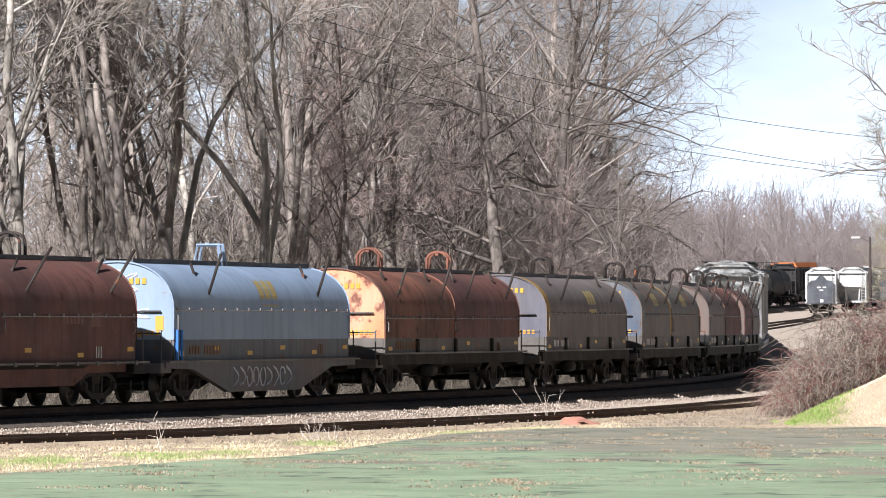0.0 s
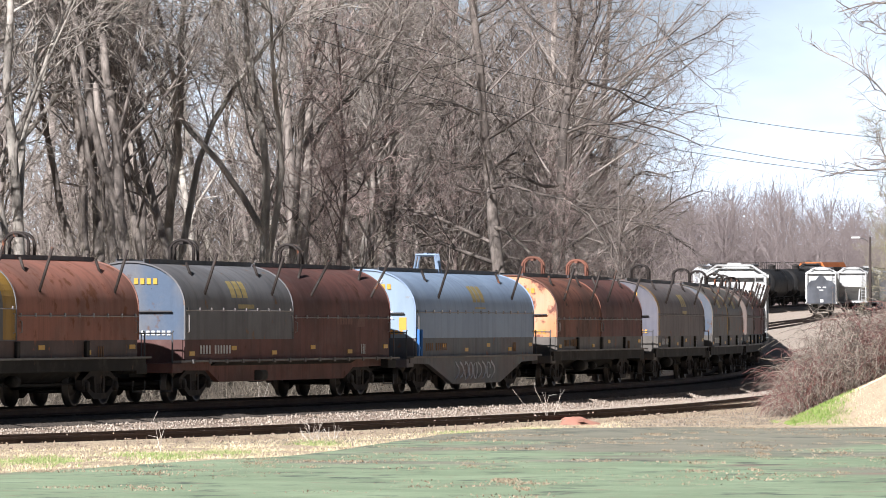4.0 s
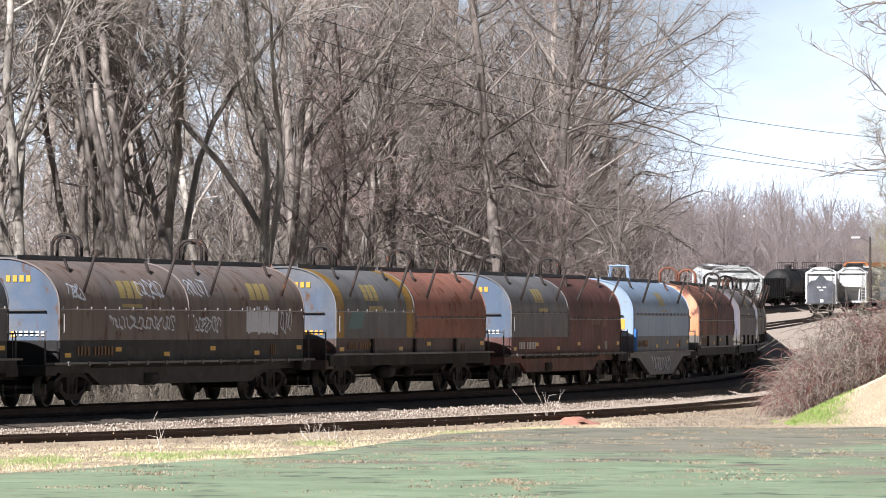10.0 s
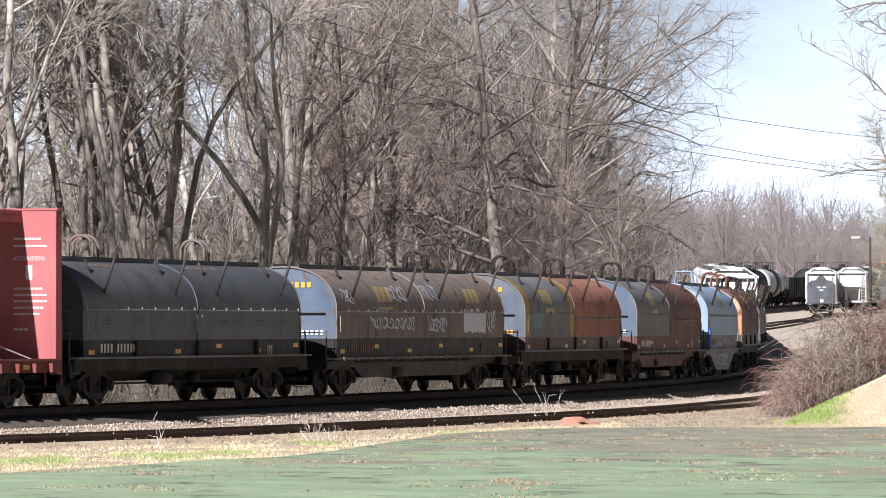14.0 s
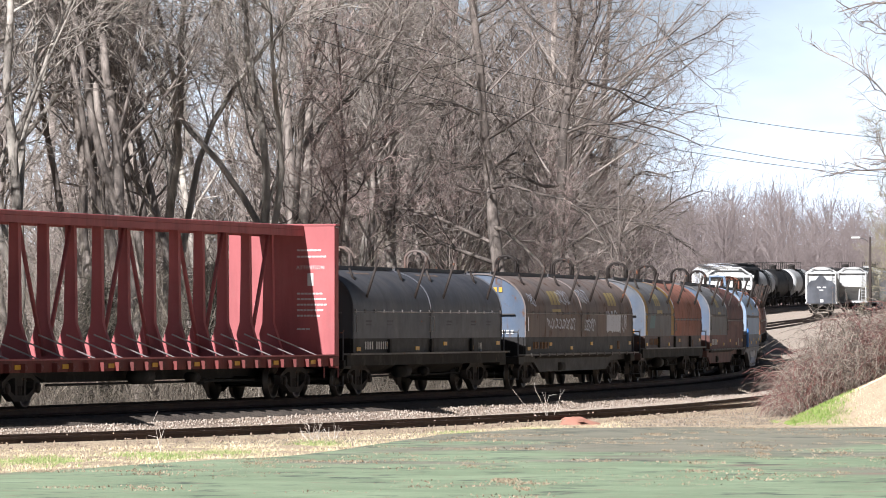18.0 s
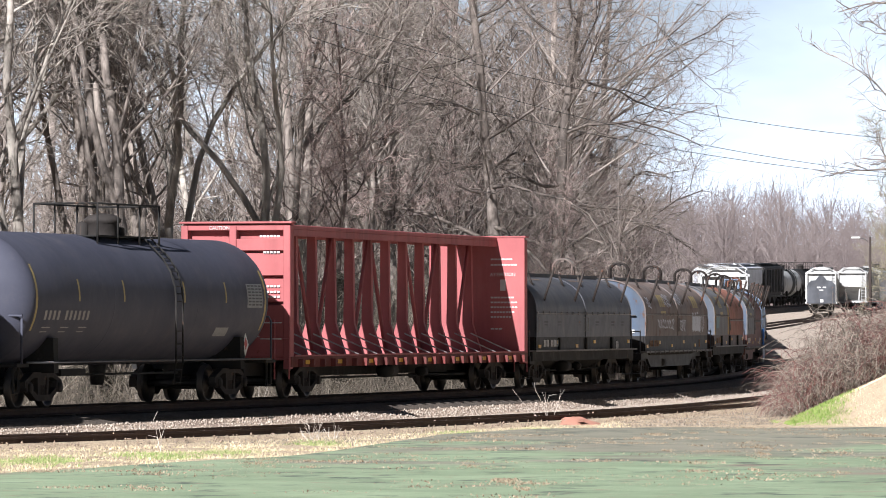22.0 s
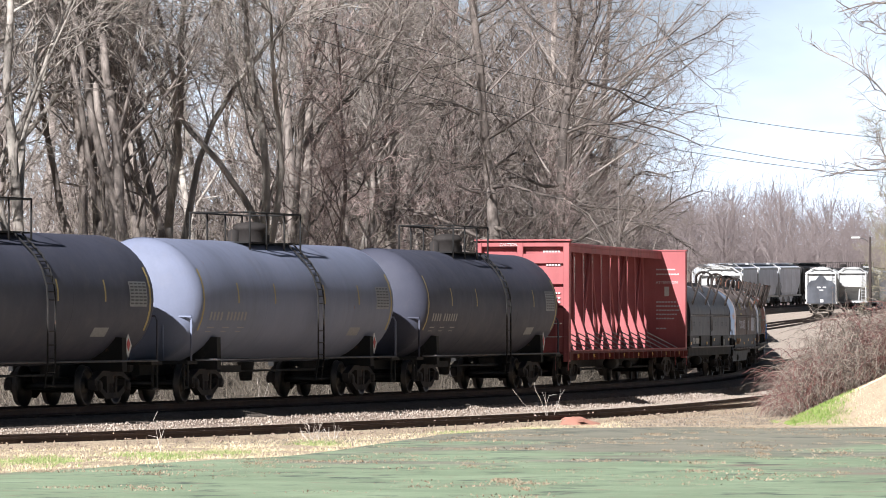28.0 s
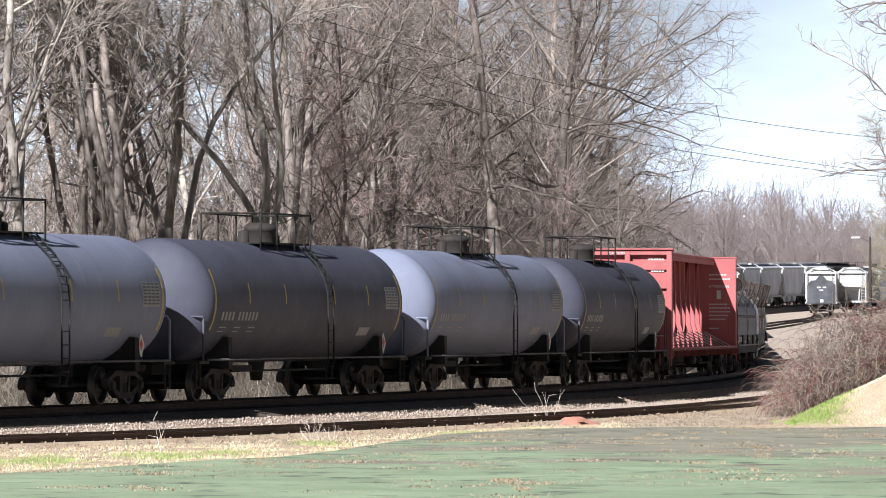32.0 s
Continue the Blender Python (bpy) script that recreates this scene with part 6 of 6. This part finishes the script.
    # trees on the other side of the yard
    for k, bear, y, turn, size in ((7, 0.0842, 505, 10, 1.2), (7, 0.0872, 495, 200, 1.45), (7, 0.0815, 560, 90, 0.9), (5, 0.0880, 540, 40, 1.3)):
        plant(k, bear * y, y, turn, size)


def build_edge_tree():
    """A tree on the bank whose limbs reach in over the yard."""
    rng = np.random.default_rng(95)
    x, y = 0.0905 * 165, 165.0
    z = float(ground_z(x, y))
    th = thing("tree", "bare tree on the bank with thin drooping limbs", "tree")
    trunk = [(np.array([x + 0.02 * h, y + 0.03 * h, z - 0.3 + h]), 0.20 - 0.011 * h) for h in range(0, 15, 2)]
    part("trunk", array_mesh("trunk", *chain_mesh([([p for p, _ in trunk], [r for _, r in trunk])], 9), M_BARK, True), None, th)
    out = {"trunk": [], "limbs": [], "twigs": []}
    form = Form(lift=0.02, wiggle=0.20, twigs=6)
    for h, length, rise in ((6.9, 4.7, 0.20), (6.9, 3.7, -0.02), (6.4, 2.4, -0.1), (11.2, 3.4, 0.05), (10.7, 2.6, 0.2)):
        d = np.array([-1.0, 0.1, rise])
        grow(rng, np.array([x + 0.02 * (h - z), y + 0.03 * (h - z), h]), d / np.linalg.norm(d), length, 0.045, 1, out, form)
    for chains in out["limbs"]:
        part("limb", array_mesh("limb", *chain_mesh(chains, 4), M_BARK, True), None, th)
    part("crown", array_mesh("crown", *prisms(out["twigs"]), M_TWIG), None, th, "sparse fine bare twigs")


def build_brush():
    """Undergrowth below the trees."""
    rng = np.random.default_rng(31)
    segs, low = [], []
    for i in range(6000):
        s = rng.uniform(-14, 170)
        q = -4.0 - 12 * rng.random() ** 1.9
        x, y = by_line(s, q)
        p = np.array([x, y, float(ground_z(x, y)) - 0.1])
        d = np.array([rng.normal(0, 0.35), rng.normal(0, 0.35), 1.0])
        h = rng.uniform(0.6, 3.4) * (0.5 + 0.7 * min(1, (-q - 3.5) / 5))
        if i % 3 == 0:                                  # tall saplings and vines
            q = -8.5 - 8 * rng.random()
            x, y = by_line(s, q)
            p = np.array([x, y, float(ground_z(x, y)) - 0.1])
            h = rng.uniform(2.6, 6.0)
        r = rng.uniform(0.008, 0.020)
        # most stems near the track take the tones darkened for shade
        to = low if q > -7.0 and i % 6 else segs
        for k in range(3 if h < 3 else 4):
            d = d + rng.normal(0, 0.22, 3)
            d /= np.linalg.norm(d)
            e = p + d * h / 3
            to.append((*p, *e, r, r * 0.7))
            for _ in range(3 if h < 3 else 6):
                t = d + rng.normal(0, 0.75, 3)
                t /= np.linalg.norm(t)
                g = p + (e - p) * rng.random()
                to.append((*g, *(g + t * rng.uniform(0.2, 0.8)), r * 0.5, 0.003))
            p, r = e, r * 0.7
    v, f = prisms(segs)
    tagged(new("undergrowth", array_mesh("undergrowth", v, f, M_BRUSH)), "tangled tan dead brush along the wood's edge", "undergrowth", kind="stuff")
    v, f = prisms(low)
    tagged(new("low_brush", array_mesh("low_brush", v, f, M_SHADEBRUSH)), "low brown brush beside the track, darkened for the shade under the cars", "undergrowth", kind="stuff")


def build_bramble():
    """The heap of dry vines on the bank."""
    rng = np.random.default_rng(41)
    th = thing("bramble_bush", "large tangled heap of dry brown and reddish vines", "bush")
    for name, mat, count in (("cane_tangle", M_CANE, 5200), ("red_cane_tangle", M_REDCANE, 3600)):
        segs = []
        for i in range(count):
            x = 9.02 + 4.7 * rng.random() ** 1.1
            y = rng.uniform(139.5, 149.5)
            top = float(np.interp(x, [9.0, 9.15, 9.35, 9.7, 10.15, 11.2, 13.5], [0.6, 1.5, 2.0, 2.55, 2.9, 2.85, 2.6])) * (0.9 + 0.1 * math.sin(x * 4.3 + 1.1)) * math.sin(math.pi * min(1, max(0.12, (y - 138.5) / 9))) ** 0.4
            if name == "red_cane_tangle" and 9.6 < x < 10.9 and rng.random() < 0.7:
                continue
            z0 = float(ground_z(x, y))
            zt = max(0.25, top - max(0, z0 + 0.6) * 0.75)
            p = np.array([x + rng.normal(0, 0.2), y, z0 + zt * rng.uniform(0.0, 0.85)])
            a = rng.uniform(0, 6.28)
            reach = rng.uniform(0.3, 1.0)
            d = np.array([math.cos(a) * reach, math.sin(a) * reach, rng.uniform(0.5, 1.6)])
            ln = rng.uniform(0.14, 0.30)
            r = rng.uniform(0.005, 0.012)
            for k in range(5):
                d = d / np.linalg.norm(d)
                e = p + d * ln
                if e[2] > z0 + zt * 1.06 + 0.25 and d[2] > 0:
                    d[2] *= -0.4
                segs.append((*p, *e, r, r * 0.85))
                d = d + rng.normal(0, 0.30, 3) + np.array([0, 0, -0.42])
                p, r = e, r * 0.85
        v, f = prisms(segs)
        part(name, array_mesh(name, v, f, mat), None, th, "dry tan vines" if name == "cane_tangle" else "reddish-brown vines")


def far_tree(rng):
    """A round-headed tree so far off that only its larger sprays tell."""
    h = rng.uniform(12, 17)
    segs = [(0, 0, -0.5, rng.normal(0, 0.3), rng.normal(0, 0.3), h * 0.7, 0.13, 0.05)]
    wide, mid, tall = h * rng.uniform(0.24, 0.32), h * 0.58, h * 0.40
    for k in range(30):
        a, c = rng.uniform(0, 6.28), rng.uniform(-0.85, 1.0)
        s = math.sqrt(max(0, 1 - c * c)) * rng.uniform(0.75, 1.05)
        e = np.array([wide * s * math.cos(a), wide * s * math.sin(a), mid + tall * c * rng.uniform(0.85, 1.05)])
        p = np.array([0, 0, max(h * 0.12, e[2] - h * rng.uniform(0.15, 0.32))])
        p[2] = min(p[2], h * 0.68)
        segs.append((*p, *e, 0.048, 0.018))
        for _ in range(5):
            g = p + (e - p) * rng.uniform(0.45, 1.0)
            t = rng.normal(0, 0.55, 3) + (e - p) / np.linalg.norm(e - p)
            q = g + t / np.linalg.norm(t) * rng.uniform(0.6, 1.6)
            segs.append((*g, *q, 0.022, 0.013))
            for _ in range(1):
                t2 = t / np.linalg.norm(t) + rng.normal(0, 0.5, 3)
                segs.append((*q, *(q + t2 / np.linalg.norm(t2) * rng.uniform(0.5, 1.3)), 0.015, 0.009))
    return prisms(segs)


def build_far_woods():
    rng = np.random.default_rng(51)
    kinds = [far_tree(rng) for _ in range(7)]

    def mass(name, label, spots, mat):
        vs, fs, o = [], [], 0
        for x, y, size in spots:
            v, f = kinds[int(rng.integers(0, 7))]
            a = rng.uniform(0, 6.28)
            c, s = math.cos(a), math.sin(a)
            w = np.stack([v[:, 0] * c - v[:, 1] * s, v[:, 0] * s + v[:, 1] * c, v[:, 2]], 1) * size
            vs.append(w + np.array([x, y, float(ground_z(x, y))]))
            fs.append(f + o)
            o += len(v)
        tagged(new(name, array_mesh(name, np.concatenate(vs), np.concatenate(fs), mat)), label, "woods", kind="stuff")

    spots = []
    for i in range(330):                                # beyond the yard
        y = rng.uniform(690, 860)
        b = rng.uniform(0.016, 0.092)
        spots.append((b * y, y, rng.uniform(0.50, 0.92) * (1.10 - 4.5 * max(0, b - 0.047))))
    mass("far_woods", "hazy pinkish-brown bare woods beyond the yard", spots, M_FARWOOD)
    spots = []
    for i in range(70):                                 # low growth behind the first rows of trees
        y = rng.uniform(225, 420)
        b = rng.uniform(-0.10, 0.036)
        if b * y > line_at_y(y)[0] - 9:
            continue
        spots.append((b * y, y, rng.uniform(0.25, 0.5)))
    for i in range(80):                                 # middle growth below the gaps of sky
        y = rng.uniform(205, 330)
        spots.append((rng.uniform(-0.088, -0.018) * y, y, rng.uniform(0.48, 0.78)))
    for i in range(26):
        y = rng.uniform(220, 330)
        spots.append((rng.uniform(-0.060, -0.030) * y, y, rng.uniform(0.70, 0.95)))
    for i in range(58):                                 # tall dense stand that closes the view
        y = rng.uniform(235, 330)
        b = rng.uniform(-0.022, 0.0235)
        spots.append((b * y, y, rng.uniform(0.95, 1.35)))
    for i in range(22):
        y = rng.uniform(215, 300)
        spots.append((rng.uniform(0.012, 0.032) * y, y, rng.uniform(0.45, 0.75)))
    mass("deep_woods", "dense reddish-brown bare woods behind the first trees", spots, M_DEEPWOOD)


def blades(name, label, mat, n, sampler, h0, h1, seed, width=0.012, level=None):
    rng = np.random.default_rng(seed)
    x, y = sampler(rng, n)
    z = ground_z(x, y) - 0.01 if level is None else level + 0 * x
    h = rng.uniform(h0, h1, len(x))
    a = rng.uniform(0, 6.28, len(x))
    lean = rng.normal(0, 0.45, (2, len(x))) * h
    w = rng.uniform(0.6, 1.4, len(x)) * width
    v = np.stack([np.stack([x - w * np.cos(a), y - w * np.sin(a), z], 1), np.stack([x + w * np.cos(a), y + w * np.sin(a), z], 1), np.stack([x + lean[0], y + lean[1], z + h], 1)], 1).reshape(-1, 3)
    f = np.arange(len(x) * 3).reshape(-1, 3)
    tagged(new(name, array_mesh(name, v, f, mat)), label, "grass", kind="stuff")


def side_x_at(y):
    return np.interp(y, SIDE_PTS[:, 1], SIDE_PTS[:, 0])


def build_grass():
    def strip(rng, n):
        x = rng.uniform(-12, 4.5, n)
        e = lot_edge(x)
        y1 = np.interp(x, SIDE_PTS[:, 0], SIDE_PTS[:, 1]) - 3.0
        y = e - 0.6 + (y1 - e + 0.8) * rng.random(n)
        k = y1 > e - 1.0
        return x[k], y[k]

    def tufts(rng, n):
        c = rng.integers(0, 9, n)
        cx = np.array([-7.9, -7.3, -6.9, -5.6, -5.0, -4.1, -2.6, 0.4, 2.2])[c]
        cy = np.array([96.5, 99.5, 97.5, 103.0, 102.0, 104.5, 113.0, 123.6, 127.0])[c]
        return cx + rng.normal(0, 0.32, n), cy + rng.normal(0, 1.2, n)

    def bank(rng, n):
        x = 8.2 + rng.random(n) * 2.4
        y = 129.5 + rng.random(n) * 9
        k = x + rng.normal(0, 0.16, n) < 9.5 + 0.07 * (y - 130)
        return x[k], y[k]

    def bank_straw(rng, n):
        x = 8.6 + rng.random(n) * 5.5
        y = 129.3 + rng.random(n) * 11
        k = x + rng.normal(0, 0.25, n) > 9.35 + 0.07 * (y - 130)
        return x[k], y[k]

    def litter(rng, n):
        y = rng.uniform(112, 172, n)
        x = side_x_at(y) + 1.2 + rng.random(n) * 5.0
        k = (y > lot_edge(x)) & (x < 9.6)
        return x[k], y[k]

    def scraps(rng, n):
        k = 230
        cx, cy = rng.uniform(-8, 11, k), 76 + 53 * rng.random(k) ** 0.75
        wide = rng.uniform(0.06, 0.42, k)
        i = np.minimum((k * rng.random(n) ** 1.6).astype(int), k - 1)
        x, y = cx[i] + rng.normal(0, 1.0, n) * wide[i], cy[i] + rng.normal(0, 0.5, n)
        m = y < lot_edge(x)
        return x[m], y[m]

    blades("leaf_litter", "brown leaf scraps blown over the lot", M_LEAF, 20000, scraps, 0.012, 0.038, 66, 0.016, -0.55)
    blades("dead_stems", "matted grey-brown dead stems beside the siding", M_BRUSH, 18000, litter, 0.015, 0.08, 65, 0.014)
    blades("dry_grass", "short straw-coloured grass along the siding", M_GRASS, 26000, strip, 0.015, 0.065, 61, 0.013)
    blades("green_tufts", "fresh green grass tufts among straw", M_GREEN, 7500, tufts, 0.025, 0.085, 62, 0.012)
    blades("bank_grass", "bright green grass on the bank's foot", M_BANKGREEN, 15000, bank, 0.03, 0.10, 63, 0.014)
    blades("bank_straw", "cropped straw-coloured grass on the bank", M_STRAW, 14000, bank_straw, 0.02, 0.07, 64, 0.014)


def weed(x, y, canes, height, seed, label):
    rng = np.random.default_rng(seed)
    segs = []
    z = float(ground_z(x, y))
    for k in range(canes):
        p = np.array([x + rng.normal(0, 0.06), y + rng.normal(0, 0.06), z - 0.05])
        d = np.array([rng.normal(0, 0.28), rng.normal(0, 0.2), 1.0])
        h = height * rng.uniform(0.55, 1.0)
        r = 0.009
        for i in range(4):
            d = d + rng.normal(0, 0.16, 3)
            d /= np.linalg.norm(d)
            e = p + d * h / 4
            segs.append((*p, *e, r, r * 0.75))
            if i > 0 and rng.random() < 0.5:
                t = d + rng.normal(0, 0.5, 3)
                segs.append((*e, *(e + t / np.linalg.norm(t) * 0.2), 0.006, 0.003))
            p, r = e, r * 0.75
    v, f = prisms(segs, 4)
    tagged(new("dry_weed", array_mesh("dry_weed", v, f, M_WEED)), label, "weed", "dry weeds beside the siding")


def dirt_heap():
    m = Mesh()
    n, k = 18, 6
    cx, cy = 3.2, 135.3
    z = float(ground_z(cx, cy))
    vs, fs = [], []
    rng = random.Random(4)
    for j in range(k + 1):
        f = j / k
        for i in range(n):
            a = 2 * math.pi * i / n
            w = 1 + 0.2 * math.sin(3 * a + 1) + rng.uniform(-0.14, 0.14)
            vs.append((cx + 0.62 * w * (1 - f) * math.cos(a), cy + 1.7 * w * (1 - f) * math.sin(a), z - 0.03 + 0.22 * (1 - (1 - f) ** 2) * (1 + rng.uniform(-0.15, 0.15))))
    for j in range(k):
        for i in range(n):
            fs.append((j * n + i, j * n + (i + 1) % n, (j + 1) * n + (i + 1) % n, (j + 1) * n + i))
    m.add(vs, fs, True)
    tagged(new("dirt_heap", m.data("dirt_heap", plain("red_clay", (0.56, 0.270, 0.190), 0.95, scale=5.0, amount=0.4))), "low heap of red clay beside the siding", "dirt heap")


def build_poles():
    th = thing("street_lamp", "pale street lamp on a dark wooden pole", "street lamp")
    x, y = 0.0773 * 480, 480.0
    z = float(ground_z(x, y))
    th.location = (x, y, z)
    part("pole", Mesh().tube([(0, 0, -0.3), (0, 0, 7.55)], [0.15, 0.10], 10), plain("pole_wood", (0.050, 0.038, 0.033), 0.9), th)
    part("arm", Mesh().tube([(0, 0, 7.0), (-0.5, 0, 7.35), (-1.0, 0, 7.45)], 0.035, 6), MAT_GREYBAR, th)
    part("lamp_head", Mesh().box(-1.65, -0.85, -0.16, 0.16, 7.38, 7.55, 0.05), MAT_WHITE, th)
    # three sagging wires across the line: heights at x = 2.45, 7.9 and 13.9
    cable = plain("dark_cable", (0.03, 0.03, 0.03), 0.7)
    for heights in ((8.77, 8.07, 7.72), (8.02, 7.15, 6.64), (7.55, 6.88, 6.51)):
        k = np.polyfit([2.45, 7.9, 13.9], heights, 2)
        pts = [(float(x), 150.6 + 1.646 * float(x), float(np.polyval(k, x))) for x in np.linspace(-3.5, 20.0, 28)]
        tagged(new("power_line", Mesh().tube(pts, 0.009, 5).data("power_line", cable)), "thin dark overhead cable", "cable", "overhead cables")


def vine_thicket(x, y, width, height, seed):
    """A dark clump of vines over a broken trunk."""
    rng = np.random.default_rng(seed)
    z = float(ground_z(x, y))
    th = thing("vine_thicket", "dark clump of vines over a broken trunk", "thicket", "vine clumps in the wood")
    segs = [(x, y, z - 0.2, x + 0.1, y, z + height * 0.9, 0.16, 0.08)]
    v, f = prisms(segs, 8)
    part("trunk", array_mesh("trunk", v, f, M_BARK, True), None, th)
    segs = []
    for i in range(1100):
        h = rng.random() ** 0.8
        a, r = rng.uniform(0, 6.28), width * (0.25 + 0.75 * rng.random()) * (0.55 + 0.6 * math.sin(math.pi * min(1, h * 0.9 + 0.1)))
        p = np.array([x + r * math.cos(a), y + r * math.sin(a), z + height * h])
        d = np.array([rng.normal(0, 0.5), rng.normal(0, 0.5), -rng.uniform(0.2, 1.2)])
        for k in range(3):
            d = d / np.linalg.norm(d)
            e = p + d * rng.uniform(0.12, 0.35)
            segs.append((*p, *e, 0.014, 0.010))
            d, p = d + rng.normal(0, 0.5, 3), e
    v, f = prisms(segs)
    part("vines", array_mesh("vines", v, f, M_VINE), None, th, "dark brown hanging vines")


def build_thickets():
    for bear, q, w, h, seed in ((0.0012, -8.5, 0.75, 4.6, 81), (-0.0190, -8.0, 0.45, 4.4, 82), (-0.0625, -7.5, 0.5, 4.0, 83), (0.0150, -7.0, 0.6, 3.8, 84), (-0.0420, -8.5, 0.4, 4.6, 85)):
        ys = np.arange(125, 420, 0.5)
        px, th, _ = line_at_y(ys)
        y = float(ys[int(np.argmax((bear * ys - px) * np.cos(th) < q))])
        vine_thicket(bear * y, y, w, h, seed)


M_VINE = island_twigs("dark_vines", [(0.034, 0.027, 0.021), (0.064, 0.051, 0.038), (0.045, 0.041, 0.024)])
build_woods()
build_edge_tree()
build_brush()
build_thickets()
build_bramble()
build_far_woods()
build_grass()
weed(2.55, 136.0, 5, 1.35, 71, "tall bare whitish weed stalks in gravel")
weed(-5.35, 106.0, 2, 0.75, 72, "dry broken weed stalk in straw grass")
weed(-2.75, 116.6, 9, 0.42, 73, "clump of short straw weed stalks")
weed(-2.35, 117.8, 7, 0.38, 74, "clump of short straw weed stalks")
weed(-4.9, 147.0, 4, 1.2, 75, "pale broken stalks behind the train")
dirt_heap()
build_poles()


# ---- the train runs past at an even speed, its wheels turning ----
def car_pose(c, bo, t):
    s = c + SPEED * (t - 16.0)
    a, b = on_line(s - bo), on_line(s + bo)
    m = (a + b) / 2
    d = b - a
    return pose(m.x, m.y, m.z, 0, -math.degrees(math.atan2(d.z, math.hypot(d.x, d.y))), math.degrees(math.atan2(d.y, d.x)))


def motions():
    for car, c, bo in CARS:
        walk(car, [(float(t), car_pose(c, bo, t)) for t in range(0, 33)])
    for w, a in WHEELS:
        rows = []
        for k in range(0, 961, 4):
            t = k / FPS
            rows.append((t, pose(a, 0, WHEEL_R, 0, math.degrees(SPEED * t / WHEEL_R), 0)))
        walk(w, rows)


motions()
